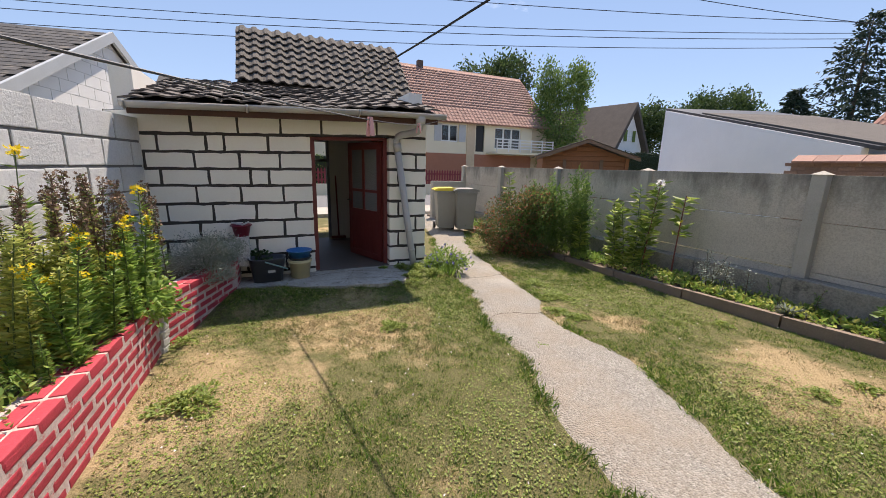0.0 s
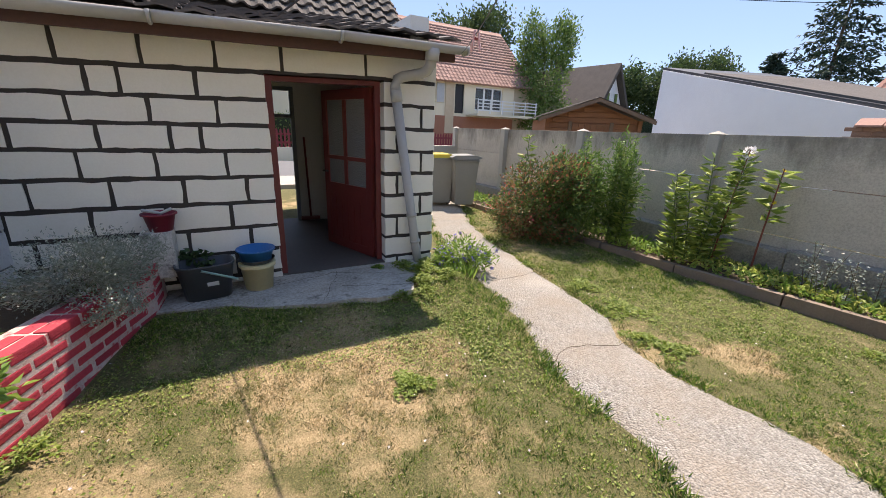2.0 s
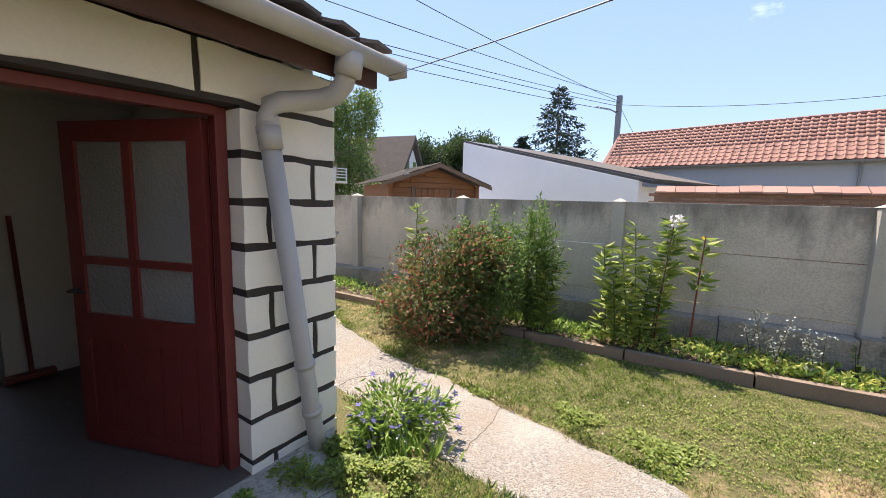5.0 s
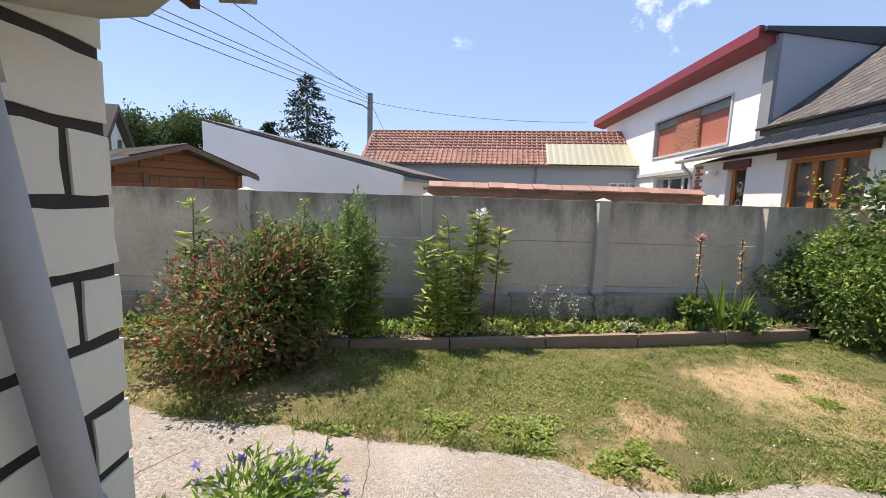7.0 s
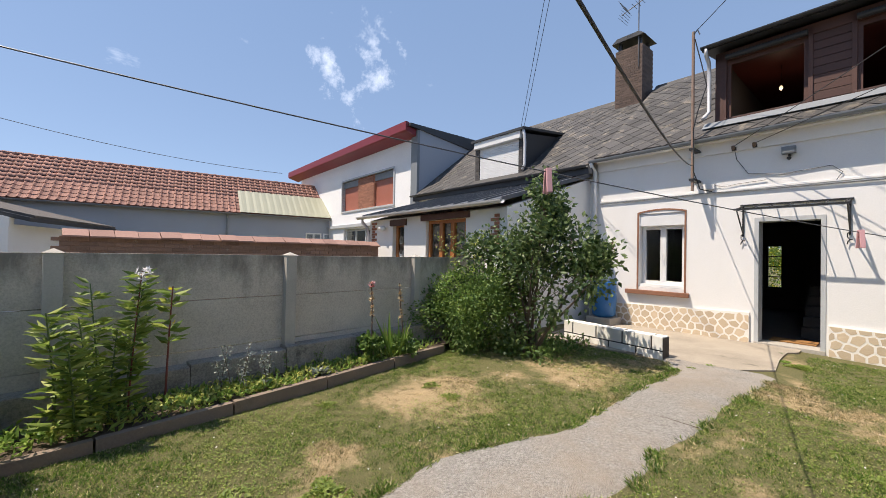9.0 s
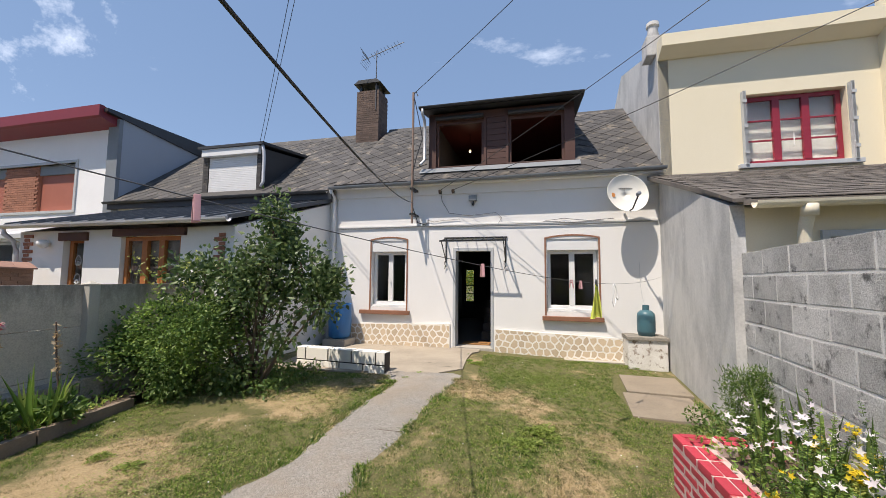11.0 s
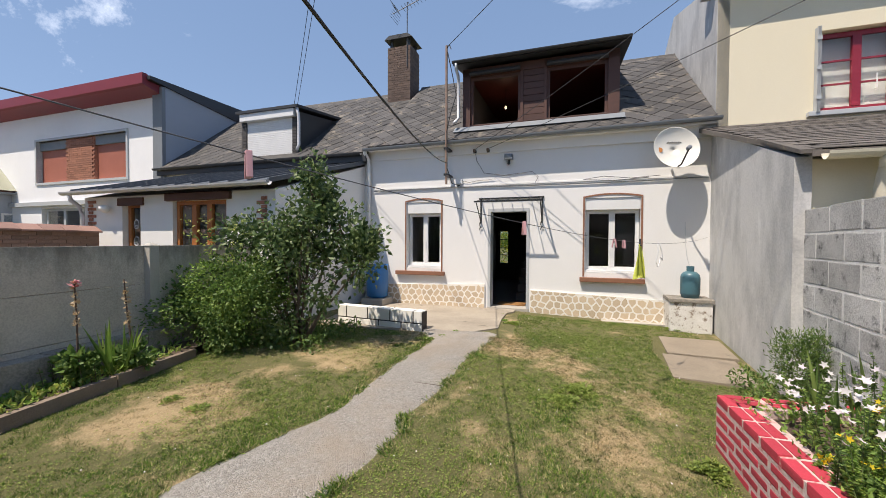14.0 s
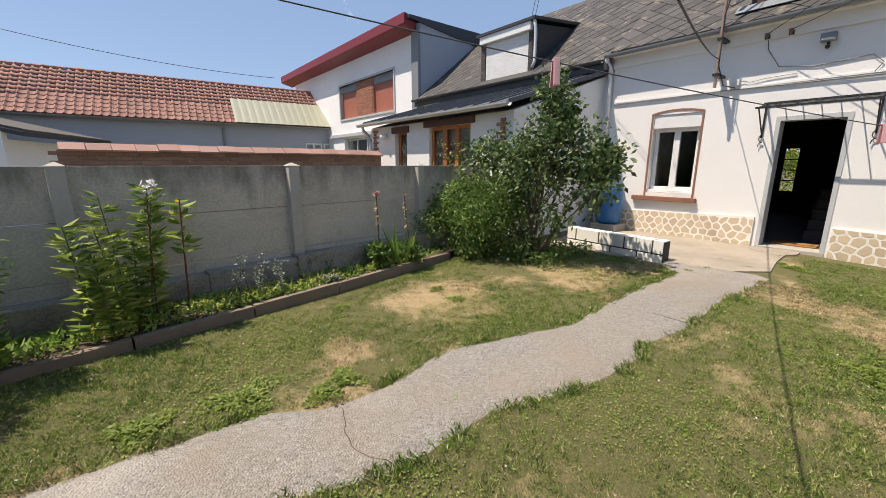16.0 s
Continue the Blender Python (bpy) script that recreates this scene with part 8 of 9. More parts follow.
def build_weeds():
    for x, y, r, h in ((1.45, 3.46, 0.10, 0.03), (-1.17, 3.63, 0.26, 0.12), (-1.38, 4.6, 0.14, 0.12), (0.36, 4.34, 0.16, 0.05), (3.18, 2.04, 0.13, 0.06), (2.77, 2.13, 0.13, 0.06),
                       (2.42, 5.75, 0.12, 0.08), (2.12, 4.1, 0.16, 0.06), (2.45, 4.5, 0.3, 0.05), (2.55, 5.05, 0.22, 0.05), (2.2, 3.9, 0.2, 0.05), (1.06, -1.18, 0.09, 0.03), (0.36, -2.3, 0.08, 0.03), (1.19, -0.8, 0.12, 0.05),
                       (-0.69, 0.79, 0.28, 0.07), (-0.5, 1.1, 0.22, 0.06), (-2.9, -2.85, 0.14, 0.1), (-2.6, -2.8, 0.15, 0.1), (0.2, -2.1, 0.2, 0.05), (1.35, -0.6, 0.1, 0.04), (0.5, 0.0, 0.06, 0.03), (1.25, 6.0, 0.16, 0.12), (1.0, 6.05, 0.14, 0.12), (0.75, 6.08, 0.08, 0.06), (3.5, 3.2, 0.13, 0.06),
                       (-1.2, 2.6, 0.18, 0.12), (-1.45, 2.0, 0.16, 0.14), (0.45, -2.9, 0.05, 0.02), (1.0, 5.55, 0.16, 0.16), (1.12, 5.8, 0.2, 0.2), (0.95, 5.38, 0.14, 0.1), (0.72, 5.38, 0.12, 0.08), (1.3, 5.6, 0.16, 0.14), (0.98, 5.95, 0.14, 0.16)):
        weed(x, y, r, h, L_LIGHT if r < 0.12 else L_LAWN, 90 if r < 0.15 else 260)


def build_low_planting():
    for k in range(46):
        y = RNG.uniform(2.5, 3.6)
        x = -1.72 + 0.044 * (y - 1.6) - RNG.random() * 0.5
        stalk("low_perennial", "low leafy green perennial in the brick planter", (x, y, 0.36), RNG.uniform(0.14, 0.36), (jit(0.08), jit(0.08)), 130, 0.04, 0.014, L_LIGHT if k % 3 else L_MID, M_GREENSTEM, (P_YELLOW, 5, 0.05, 0.02, 0.85) if k % 4 == 0 else None, 0.004, 0.2, 0.05)


def build_right_bed():
    shrub("fuchsia_bush", "bronze fuchsia bush hung with small red flowers", (3.1, 6.75, 0.05), (3.1, 6.7, 0.52), (0.70, 0.78, 0.62), 430, 20, 0.065, 0.056, 0.026, L_FUCH, M_REDSTEM, (P_RED, 520, 0.02, "drooping red flowers"), 0.008, 40)
    shrub("fuchsia_bush", "green leafy undergrowth beside the fuchsia", (3.5, 6.2, 0.05), (3.55, 6.5, 0.62), (0.45, 0.55, 0.62), 240, 18, 0.07, 0.065, 0.026, L_MID, M_GREENSTEM, None, 0.007, 20)
    for k, (x, y, h) in enumerate(((3.75, 6.6, 1.35), (3.85, 6.45, 1.5), (3.7, 6.35, 1.3), (4.05, 6.03, 1.45), (4.1, 5.88, 1.5), (3.95, 5.82, 1.35), (4.2, 6.1, 1.25), (3.6, 6.8, 1.2), (4.25, 5.93, 1.3), (3.95, 6.65, 1.25), (4.0, 6.2, 1.1))):
        stalk("tall_aster", "tall bushy green perennial with fine leaves", (x, y, 0.06), h * 0.93, (jit(0.16), jit(0.16)), 190, 0.10, 0.022, L_LIGHT if k % 3 else L_MID, M_GREENSTEM, (L_LIGHT, 50, 0.06, 0.014, 0.8), 0.007)
    P, D, q = cloud((3.95, 6.2, 0.55), (0.3, 0.42, 0.45), 90, 20, 0.06)
    for c, rad in (((3.72, 6.55, 0.72), (0.30, 0.30, 0.55)), ((4.08, 5.96, 0.72), (0.27, 0.28, 0.58))):
        shrub("michaelmas_daisy", "bushy fine-leaved green perennial in the flower bed", (c[0], c[1], 0.05), c, rad, 120, 16, 0.065, 0.08, 0.02, L_MID, M_GREENSTEM, None, 0.006, 22)
    t = thing("leafy_undergrowth", "dense fine-leaved green undergrowth in the bed", "plants")
    leaves("foliage", P, D, 0.07, 0.022, L_MID, t)
    for x, y, h, lean in ((4.05, 4.95, 0.95, (-0.05, 0.1)), (4.10, 4.85, 0.8, (0.1, -0.05)), (4.00, 5.05, 0.7, (-0.08, 0.05)), (4.15, 4.75, 1.15, (0.05, -0.12)), (4.05, 5.15, 1.0, (0.0, 0.08)), (3.4, 7.15, 1.35, (0.05, 0.0)), (3.95, 5.75, 0.75, (0.0, 0.0)), (4.2, 4.9, 1.2, (0.05, 0.08))):
        stalk("lily", "upright lily stem with glossy lance-shaped leaves", (x, y, 0.08), h, lean, 96, 0.16, 0.036, L_LILY, M_GREENSTEM, None, 0.009, 0.3, 0.1, "plant", 0.22)
    stalk("flowering_lily", "tall lily with pale pink flowers at the top", (4.15, 4.72, 0.08), 1.3, (0.06, -0.08), 80, 0.16, 0.038, L_LILY, M_REDSTEM, (P_WHITE, 16, 0.06, 0.03, 0.94), 0.009, 0.3, 0.3, "plant", 0.15)
    stalk("bare_stemmed_lily", "tall red-stemmed plant with leaves near its top", (4.36, 4.42, 0.1), 1.12, (0.02, -0.04), 34, 0.17, 0.05, L_LILY, M_REDSTEM, (P_YELLOW, 2, 0.06, 0.03, 0.6), 0.011, 0.35, 0.5, "plant", 0.1)
    for k in range(9):
        x, y = 4.2 + jit(0.16), 3.75 + jit(0.35)
        stalk("dry_silvery_weed", "dry grey weed with small pale seed heads", (x, y, 0.08), RNG.uniform(0.3, 0.55), (jit(0.1), jit(0.12)), 46, 0.045, 0.012, L_SILVER, M_DRYSTEM, (L_SILVER, 26, 0.07, 0.014, 0.45), 0.004, cat="weed")
    for k in range(8):
        x, y = 4.25 + jit(0.14), 2.9 + jit(0.9)
        stalk("thin_weed", "thin weed going to seed in the bed", (x, y, 0.09), RNG.uniform(0.2, 0.42), (jit(0.08), jit(0.1)), 34, 0.05, 0.016, L_MID, M_DRYSTEM, None, 0.004, cat="weed")
    t = thing("silver_rosette", "low silver-leaved rosette at the bed edge", "plant", pose(4.14, 2.95, 0.12))
    a = RNG.random(90) * 6.283
    leaves("leafage", np.zeros((90, 3)), np.stack([np.cos(a), np.sin(a), RNG.uniform(0.2, 1, 90)], 1), 0.15, 0.035, L_SILVER, t)
    for x, y, h, m, lab in ((4.30, 2.12, 1.06, P_PINK, "tall flower spike with a pink bloom on top"), (4.12, 1.66, 1.06, P_TAN, "tall withered flower spike, tan and dry")):
        t = thing("hollyhock_spike", lab, "plant", pose(x, y, 0.1))
        n = 10
        pts = [Vector((0.10 * math.sin(k / n * 1.6) * (1 if m is P_TAN else -0.6), 0.06 * k / n, h * k / n)) for k in range(n + 1)]
        part("stem", tube(B(), pts, 0.011, 6, 0.007), M_DRYSTEM, t)
        Q = np.array([tuple(pts[5].lerp(pts[10], RNG.random())) for _ in range(34)]) + RNG.normal(size=(34, 3)) * 0.012
        blossoms("withered_bells", Q, 0.031, P_TAN, t)
        if m is P_PINK:
            blossoms("pink_bloom", np.array([tuple(pts[10])] * 7) + RNG.normal(size=(7, 3)) * 0.016, 0.05, P_PINK, t)
        P, D, q = cloud((0, 0, 0.22), (0.18, 0.18, 0.22), 26, 8, 0.03)
        leaves("leafage", P, D, 0.09, 0.055, L_MID, t)
    t = thing("gladiolus", "clump of sword-shaped green gladiolus leaves", "plant", pose(4.12, 1.86, 0.1))
    a = RNG.random(16) * 6.283
    leaves("blades", np.stack([0.05 * np.cos(a), 0.05 * np.sin(a), np.zeros(16)], 1), np.stack([0.3 * np.cos(a), 0.3 * np.sin(a), np.ones(16)], 1), RNG.uniform(0.4, 0.75, 16), 0.035, L_LIGHT, t, fold=0.12)
    n = 5200
    y = RNG.uniform(0.9, 11.0, n)
    P = np.stack([bed_edge(y) + 0.04 + RNG.random(n) * 0.5, y, np.zeros(n)], 1)
    P = P[np.sin(P[:, 1] * 3.3 + 2 * np.sin(P[:, 0] * 5)) + RNG.normal(0, 0.6, n) > -0.5]
    n = len(P)
    P[:, 2] = 0.08 + 0.1 * np.clip((3 - P[:, 1]) / 3, 0, 1) + RNG.random(n) * 0.09
    D = RNG.normal(size=(n, 3))
    D[:, 2] = np.abs(D[:, 2]) + 0.2
    tagged(leaves("bed_groundcover", P, D, 0.075 * RNG.uniform(0.5, 1.4, n), 0.034, L_LIGHT), "bright low leafy ground cover in the bed", "plants", kind="stuff")
    n = 1500
    y = RNG.uniform(1.0, 5.2, n)
    P = np.stack([bed_edge(y) + 0.05 + RNG.random(n) * 0.42, y, RNG.uniform(0.1, 0.2, n)], 1)
    D = RNG.normal(size=(n, 3))
    D[:, 2] = np.abs(D[:, 2])
    tagged(leaves("bed_groundcover", P, D, 0.06, 0.03, L_LIME), "yellowish low leafy ground cover in the bed", "plants", kind="stuff")


def build_corner_shrubs():
    t = thing("rose_thicket", "large light green rambling rose thicket by the fence", "shrub", pose(4.1, 0.25, 0.1))
    P, D, q = cloud((0.0, 0.1, 0.70), (0.78, 0.75, 0.68), 330, 26, 0.085)
    leaves("foliage", P, D, 0.058 * RNG.uniform(0.7, 1.3, len(P)), 0.03, L_MID, t)
    P, D, q2 = cloud((0.05, 0.2, 0.85), (0.8, 0.75, 0.62), 150, 26, 0.06)
    leaves("young_foliage", P, D, 0.055, 0.028, L_LIGHT, t)
    branches("cane_cluster", (0, 0, 0), [tuple(v) for v in q[:40]], 0.01, M_GREENSTEM, t, 0.2)
    tips = [(-0.5, 0.5, 1.75), (0.3, 0.3, 1.9), (0.7, 0.2, 1.8), (0.1, -0.3, 1.85), (0.9, -0.1, 1.7)]
    branches("shoot_cluster", (0, 0, 0.5), tips, 0.006, M_GREENSTEM, t, 0.25, 7)
    Q = np.concatenate([np.linspace((0, 0, 0.8), tip, 46) for tip in tips]) + RNG.normal(size=(46 * 5, 3)) * 0.05
    leaves("shoot_leaves", Q, RNG.normal(size=Q.shape), 0.06, 0.026, L_LIME, t)
    t = thing("lilac_tree", "dark green lilac with several stems and dry flower heads", "tree", pose(3.15, 0.05, 0.08))
    limbs = [(-0.85, -0.15, 1.6), (-0.25, 0.0, 2.6), (-0.2, 0.1, 2.1), (0.4, 0.2, 1.8), (0.8, 0.1, 1.65), (-1.0, 0.1, 1.2), (-0.45, -0.2, 1.85), (0.65, 0.15, 1.1), (0.1, 0.25, 1.5)]
    for k, tip in enumerate(limbs):
        bm = B()
        foot = Vector((jit(0.1), jit(0.1), -0.05))
        pts = [foot.lerp(Vector(tip), j / 7) + Vector((0.06 * math.sin(j + k), 0.06 * math.cos(j * 1.2 + k), 0)) * (j / 7) for j in range(8)]
        tube(bm, pts, 0.028, 7, 0.008)
        part("limb", bm, M_BARK, t)
    Ps, Ds, qs = [], [], []
    for c, rad, cl in (((-0.72, -0.1, 1.6), (0.42, 0.42, 0.5), 84), ((-0.95, 0.0, 1.2), (0.32, 0.35, 0.36), 44), ((-0.2, 0.0, 2.05), (0.34, 0.36, 0.42), 66), ((-0.24, 0.0, 2.48), (0.15, 0.15, 0.32), 20), ((0.35, 0.0, 1.65), (0.48, 0.45, 0.48), 80),
                       ((0.75, 0.1, 1.6), (0.34, 0.34, 0.34), 40), ((-0.1, 0.1, 1.3), (0.6, 0.45, 0.4), 66), ((0.6, 0.1, 1.0), (0.5, 0.45, 0.42), 46), ((-0.5, 0.1, 0.8), (0.3, 0.3, 0.25), 14), ((0.2, 0.15, 0.35), (0.45, 0.3, 0.25), 16)):
        P, D, q = cloud(c, rad, int(cl * 0.85), 19, 0.10)
        Ps.append(P), Ds.append(D), qs.append(q)
    P, D = np.concatenate(Ps), np.concatenate(Ds)
    D[:, 2] -= 0.35
    leaves("foliage", P, D, 0.088 * RNG.uniform(0.6, 1.25, len(P)), 0.055, L_LILAC, t, fold=0.18)
    q = np.concatenate(qs)
    tw = branches("twig_cluster", (0, 0, 0.7), [tuple(v) for v in q[::12]], 0.006, M_BARK, t, 0.2)
    for k in range(13):
        v = q[RNG.integers(0, len(q))] * np.array([1.08, 1.08, 1.04])
        n = 60
        zz = RNG.random(n)
        a = RNG.random(n) * 6.283
        Q = v + np.stack([0.035 * (1 - zz) * np.cos(a), 0.035 * (1 - zz) * np.sin(a), zz * 0.15], 1)
        blossoms("dry_panicle", Q, 0.012, P_MAUVE, t, 4)
    n = 1800
    P = np.stack([RNG.uniform(2.6, 4.4, n), RNG.uniform(-1.0, 0.5, n), RNG.uniform(0.08, 0.28, n)], 1)
    D = RNG.normal(size=(n, 3))
    D[:, 2] = np.abs(D[:, 2])
    tagged(leaves("shade_groundcover", P, D, 0.07, 0.035, L_MID), "leafy growth under the lilac", "plants", kind="stuff")


def build_left_bed():
    Z = 0.36
    k = 0
    for y in np.arange(3.5, 4.75, 0.085):
        for j in range(3):
            f = (y - 1.6) / 3.0
            x = -1.72 + 0.13 * f - j * 0.14 + jit(0.07)
            h = RNG.uniform(0.42, 0.78) + 0.08 * j
            tall = stalk("evening_primrose", "leafy yellow-flowered perennial in the brick planter", (x, y + jit(0.05), Z), h, (jit(0.1), jit(0.1)), 210, 0.085, 0.021, L_LIME if k % 3 else L_LIGHT, M_GREENSTEM, (P_YELLOW, 16, 0.04, 0.017, 0.92) if k % 3 == 0 else (L_LIME, 40, 0.04, 0.013, 0.65), 0.006, 0.2, 0.05)
            k += 1
    for x, y, h in ((-1.95, 3.95, 0.98), (-1.8, 4.0, 0.95), (-1.9, 4.15, 1.05), (-1.66, 4.1, 1.02), (-1.8, 4.25, 1.06), (-1.62, 4.4, 1.0), (-1.75, 4.55, 1.05), (-1.5, 4.6, 0.98), (-1.95, 4.4, 0.95), (-1.6, 4.75, 0.9), (-2.0, 3.7, 0.92), (-1.85, 3.8, 0.9), (-1.7, 3.9, 0.88), (-1.45, 4.75, 0.85), (-1.72, 4.3, 0.98), (-1.85, 4.6, 1.0), (-2.05, 4.0, 1.0), (-1.58, 4.2, 0.9)):
        stalk("seeded_spire", "dark brown seed spire rising from the planter", (x, y, Z), h, (jit(0.08), jit(0.08)), 70, 0.06, 0.016, L_MID, M_DRYSTEM, (L_DRY, 260, 0.032, 0.013, 0.55), 0.005)
    for x, y, h in ((-2.05, 4.15, 1.2), (-2.0, 3.9, 1.0), (-1.55, 4.55, 0.95)):
        stalk("tall_yellow_flower", "tall stem with a yellow flower cluster", (x, y, Z), h, (jit(0.08), jit(0.1)), 60, 0.12, 0.02, L_LIGHT, M_GREENSTEM, (P_YELLOW, 16, 0.05, 0.022, 0.96), 0.006)
    shrub("leafy_perennial", "broad-leaved green perennial spilling over the bricks", (-1.6, 4.35, Z), (-1.57, 4.35, Z + 0.2), (0.2, 0.3, 0.22), 80, 16, 0.05, 0.06, 0.032, L_LIGHT, M_GREENSTEM, None, 0.005, 10)
    shrub("silver_ragwort", "mound of silver-grey ragwort on the planter end", (-1.28, 5.46, Z), (-1.27, 5.52, Z + 0.19), (0.36, 0.36, 0.19), 330, 34, 0.035, 0.024, 0.008, L_SILVER, M_GREENSTEM, None, 0.004, 20)
    shrub("strawberry_plant", "small dark leafy plant behind the buckets", (-0.72, 6.13, 0.136), (-0.72, 6.12, 0.40), (0.17, 0.05, 0.07), 20, 7, 0.025, 0.05, 0.045, L_DARK, M_GREENSTEM, None, 0.005, 6)
    for k in range(36):
        y = RNG.uniform(1.7, 3.1)
        x = -1.78 + 0.05 * (y - 1.6) - RNG.random() * 0.75
        stalk("white_mallow", "slender mallow with white and pale pink flowers", (x, y, Z), RNG.uniform(0.28, 0.6), (jit(0.16), jit(0.16)), 80, 0.036, 0.018, L_LIGHT if k % 2 else L_MID, M_GREENSTEM, (P_WHITE, 4, 0.1, 0.029, 0.6), 0.003)
    for k in range(12):
        y = RNG.uniform(2.3, 3.5)
        x = -2.0 - RNG.random() * 0.4
        stalk("yellow_marigold", "low plant with bright yellow flowers in the planter", (x, y, Z), RNG.uniform(0.22, 0.45), (jit(0.1), jit(0.1)), 80, 0.05, 0.014, L_LIME, M_GREENSTEM, (P_YELLOW, 12, 0.05, 0.019, 0.86), 0.004)
    t = thing("iris_leaves", "tuft of upright sword-shaped iris leaves", "plant", pose(-2.25, 2.1, Z))
    a = RNG.random(26) * 6.283
    leaves("blades", np.stack([0.16 * np.cos(a), 0.3 * np.sin(a), np.zeros(26)], 1), np.stack([0.2 * np.cos(a), 0.2 * np.sin(a), np.ones(26)], 1), RNG.uniform(0.3, 0.55, 26), 0.035, L_MID, t, fold=0.1)
    n = 2600
    y = RNG.uniform(1.7, 5.0, n)
    P = np.stack([-1.72 + 0.044 * (y - 1.6) - RNG.random(n) * np.where(y > 4, 0.45, 0.8), y, Z + RNG.random(n) * 0.16], 1)
    D = RNG.normal(size=(n, 3))
    D[:, 2] = np.abs(D[:, 2])
    tagged(leaves("planter_groundcover", P, D, 0.045, 0.018, L_LIGHT), "dense green growth filling the planter", "plants", kind="stuff")
    shrub("rosemary_bush", "upright dark green feathery bush against the wall", (-2.62, 0.75, 0.0), (-2.62, 0.75, 0.42), (0.26, 0.28, 0.4), 220, 26, 0.035, 0.05, 0.009, L_MID, M_BARK, None, 0.006, 24)
    n = 900
    P = np.stack([RNG.uniform(-2.75, -2.3, n) , RNG.uniform(0.0, 1.6, n), RNG.random(n) * 0.25], 1)
    tagged(leaves("wall_foot_weeds", P, RNG.normal(size=(n, 3)), 0.06, 0.02, L_MID), "green weeds along the foot of the wall", "plants", kind="stuff")
    t = shrub("bellflower", "clump of violet-blue flowers beside the shed corner", (1.62, 5.95, 0.03), (1.6, 5.9, 0.2), (0.27, 0.3, 0.2), 130, 13, 0.04, 0.065, 0.018, L_LIGHT, M_GREENSTEM, (P_BLUE, 190, 0.026, "violet-blue star flowers"), 0.005, 16)
    n = 80
    a = RNG.random(n) * 6.283
    P = np.stack([1.52 + 0.2 * RNG.normal(size=n) * 0.5, 5.78 + 0.25 * RNG.normal(size=n) * 0.5, np.full(n, 0.03)], 1)
    tagged(leaves("daylily_leaves", P, np.stack([0.5 * np.cos(a), 0.5 * np.sin(a), np.ones(n)], 1), 0.19, 0.02, L_LIGHT, fold=0.1), "fresh strap-shaped leaves below the blue flowers", "plant", kind="stuff")
    for x, y in ((1.47, 5.93), (1.55, 5.82)):
        bm = B()
        bmesh.ops.create_icosphere(bm, subdivisions=3, radius=0.065, matrix=Matrix.Translation((0, 0, 0.035)))
        for v in bm.verts:
            v.co *= 1 + 0.25 * noise.noise(v.co * 14 + Vector((x * 9, 0, 0)))
        s = part("white_stone", bm, M_FACADE, smooth=True)
        s.matrix_basis = pose(x, y, 0.0)
        tagged(s, "pale rounded stone at the shed corner", "stone", "stones by the shed")


def tree(name, label, at, h, crown_r, crown_z, leafm, clumps, per, L, spread, trunk=0.22, radii=None):
    t = thing(name, label, "tree", pose(*at))
    part("trunk", tube(B(), [(0, 0, -0.2), (0.05, 0.05, h * 0.3), (jit(0.2), jit(0.2), h * 0.75)], trunk, 8, trunk * 0.3), M_BARK, t)
    P, D, q = cloud((0, 0, crown_z), radii or (crown_r, crown_r, h - crown_z), clumps, per, spread, 0.5)
    leaves("crown", P, D, L * RNG.uniform(0.6, 1.3, len(P)), L * 0.6, leafm, t)
    branches("limb_cluster", (0, 0, h * 0.3), [tuple(v * 0.85) for v in q[:14]], trunk * 0.3, M_BARK, t, 0.4)
    return t


def spruce(at, h, r):
    t = thing("spruce", "tall dark blue-green spruce with drooping tiers", "tree", pose(*at))
    part("trunk", tube(B(), [(0, 0, -0.2), (0, 0, h * 0.98)], 0.28, 8, 0.03), M_BARK, t)
    Ps, Ds = [], []
    z = h * 0.08
    while z < h * 0.985:
        f = 1 - z / h
        for k in range(int(7 + 9 * f)):
            a = RNG.random() * 6.283
            R = r * f ** 0.8 * RNG.uniform(0.72, 1.12)
            m = int(12 + 40 * f)
            s = RNG.random(m) ** 0.7
            px, py = R * s * math.cos(a), R * s * math.sin(a)
            P = np.stack([px, py, z - 0.28 * R * s ** 1.5 + 0.12 * R * s ** 3], 1) + RNG.normal(size=(m, 3)) * np.array([0.16, 0.16, 0.07])
            D = np.stack([np.full(m, math.cos(a)), np.full(m, math.sin(a)), np.full(m, -0.35)], 1) + RNG.normal(size=(m, 3)) * 0.6
            Ps.append(P), Ds.append(D)
        z += h * 0.033
    P, D = np.concatenate(Ps), np.concatenate(Ds)
    leaves("needles", P, D, 0.42, 0.16, L_SPRUCE, t)


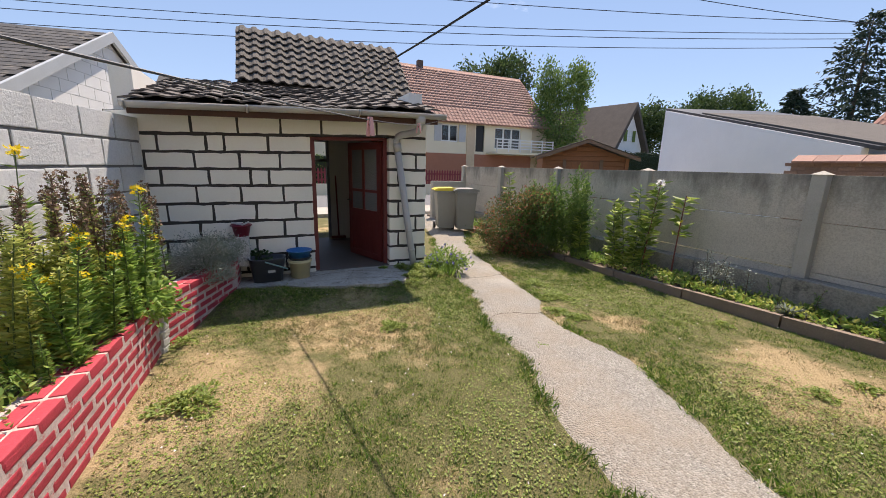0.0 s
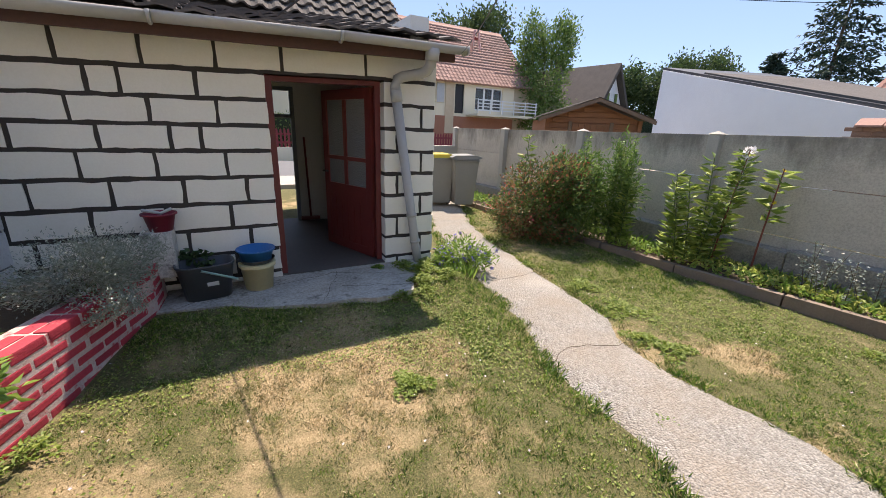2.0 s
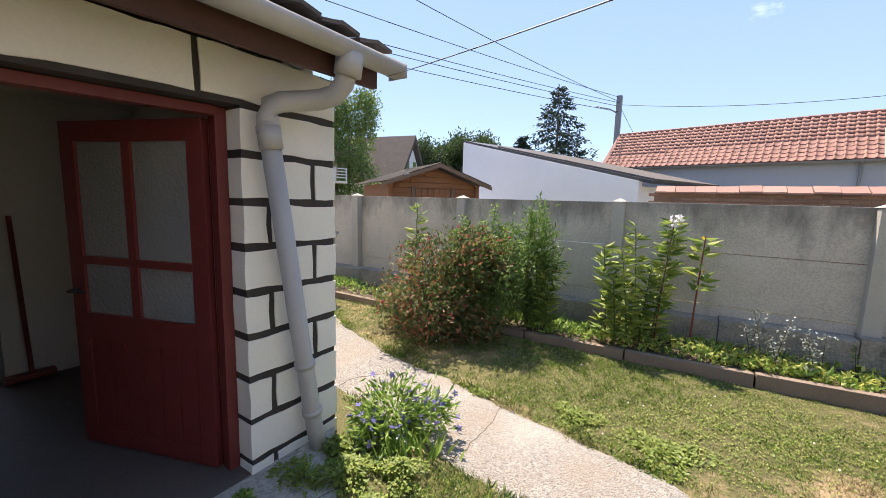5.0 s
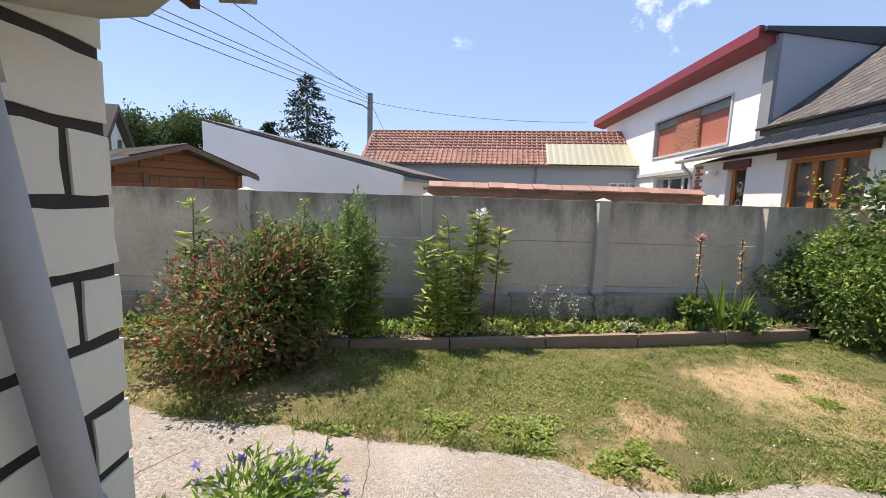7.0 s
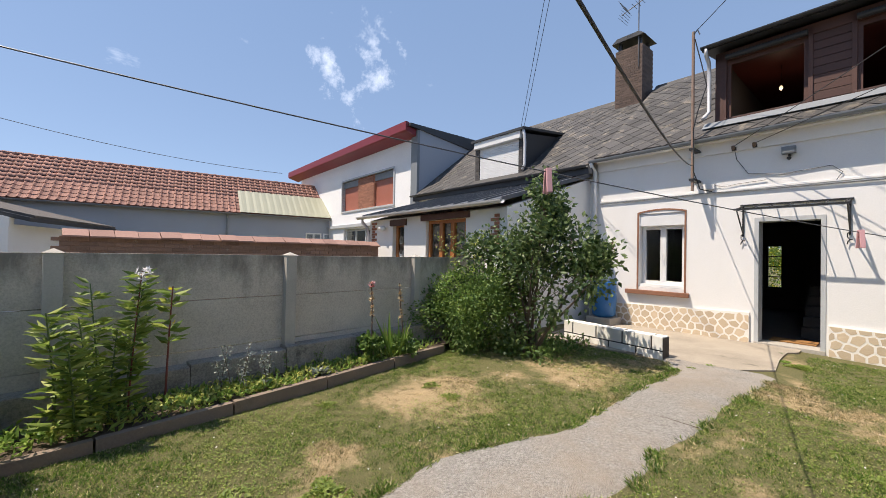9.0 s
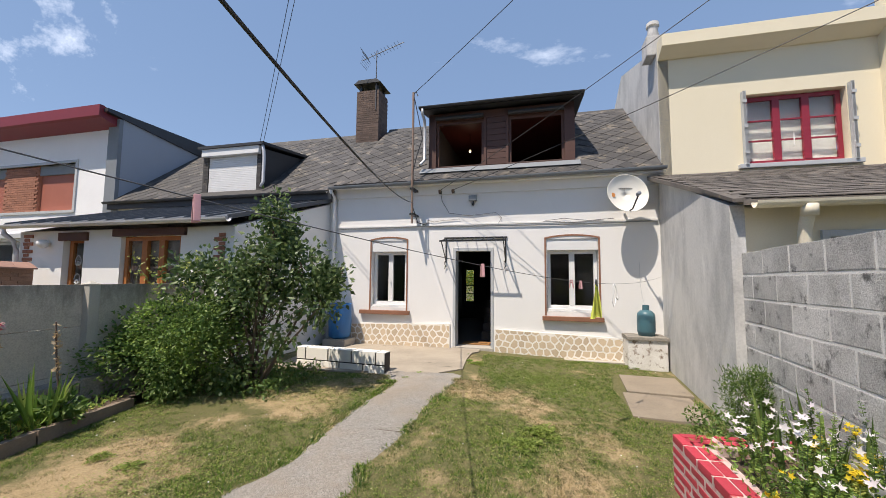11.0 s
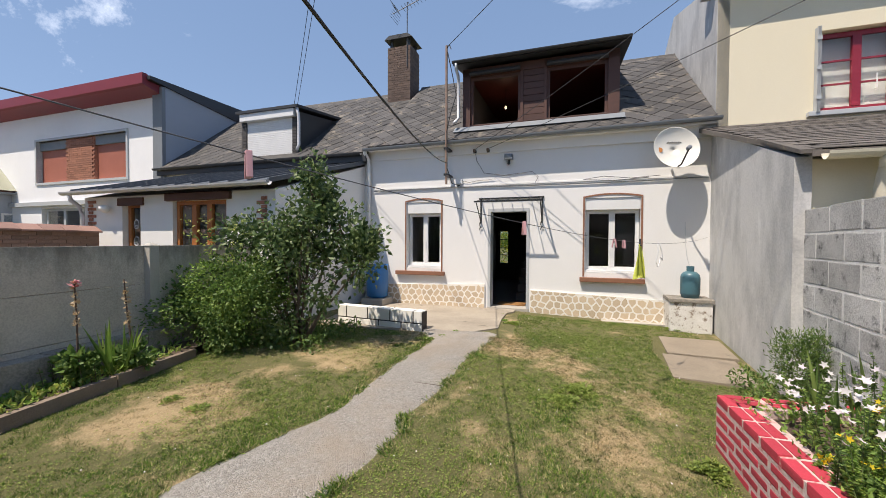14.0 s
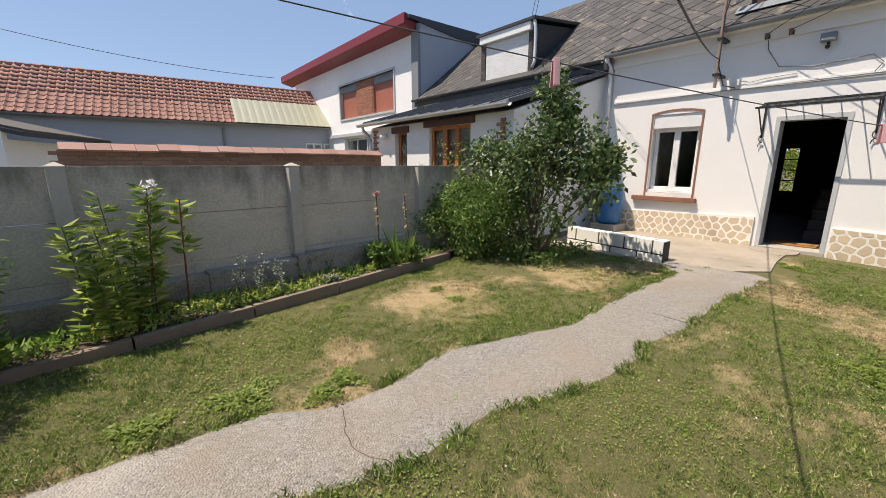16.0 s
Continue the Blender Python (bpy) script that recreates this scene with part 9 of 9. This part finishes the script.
def build_trees():
    spruce((45, 18.7, 0), 14.8, 7.6)
    spruce((44, 22.4, 0), 9.3, 4.2)
    tree("broadleaf_tree", "dense green broadleaf tree in the distance", (45, 33.5, 0), 10.3, 3.4, 6.4, L_TREE, 420, 30, 0.34, 0.45)
    tree("broadleaf_tree", "dense green broadleaf tree in the distance", (47, 27.6, 0), 9.6, 3.2, 6.0, L_TREE, 380, 30, 0.34, 0.45)
    tree("broadleaf_tree", "dense green broadleaf tree in the distance", (38, 36, 0), 9.0, 3.4, 5.5, L_TREE, 300, 28, 0.34, 0.45)
    tree("broadleaf_tree", "rounded green tree behind the far house", (20.5, 36, 0), 11.3, 3.6, 7.5, L_TREE, 420, 30, 0.32, 0.42)
    tree("birch_tree", "slender airy green tree beside the far house", (20.5, 26.5, 0), 8.9, 2.2, 4.8, L_MID, 420, 30, 0.2, 0.28, 0.13, (2.0, 2.0, 4.2))
    t = thing("clipped_hedge", "dark clipped evergreen hedge", "hedge", pose(26.5, 26, 0, 0, 0, -10))
    part("core", box(B(), 0, 9, 0, 1.0, -0.1, 3.0, 0.1), M_HEDGE, t)
    n = 5000
    P = np.stack([RNG.uniform(0, 9, n), RNG.uniform(-0.06, 0.1, n), RNG.uniform(0, 3.1, n)], 1)
    leaves("foliage", P, RNG.normal(size=(n, 3)), 0.16, 0.09, L_SPRUCE, t)
    t = thing("street_hedge", "green hedge across the street", "hedge", pose(-5, 21.4, 0))
    part("core", box(B(), 0, 9, 0.2, 1.0, -0.1, 1.9, 0.1), M_HEDGE, t)
    n = 3000
    P = np.stack([RNG.uniform(0, 9, n), RNG.uniform(0.1, 0.3, n), RNG.uniform(0, 2.0, n)], 1)
    leaves("foliage", P, RNG.normal(size=(n, 3)), 0.12, 0.07, L_MID, t)
    # the garden behind the house, seen through the open door
    t = thing("yellow_shrub", "sunlit shrub with yellow blooms behind the house", "shrub", HM @ pose(1.6, -10.5, 0))
    P, D, q = cloud((0, 0, 1.1), (1.8, 1.0, 1.2), 200, 22, 0.15)
    leaves("foliage", P, D, 0.12, 0.06, L_LIGHT, t)
    blossoms("flower_cluster", P[::4], 0.05, P_YELLOW, t)


build_right_bed()
build_corner_shrubs()
build_left_bed()
build_low_planting()
build_weeds()
build_trees()
build_lawn()
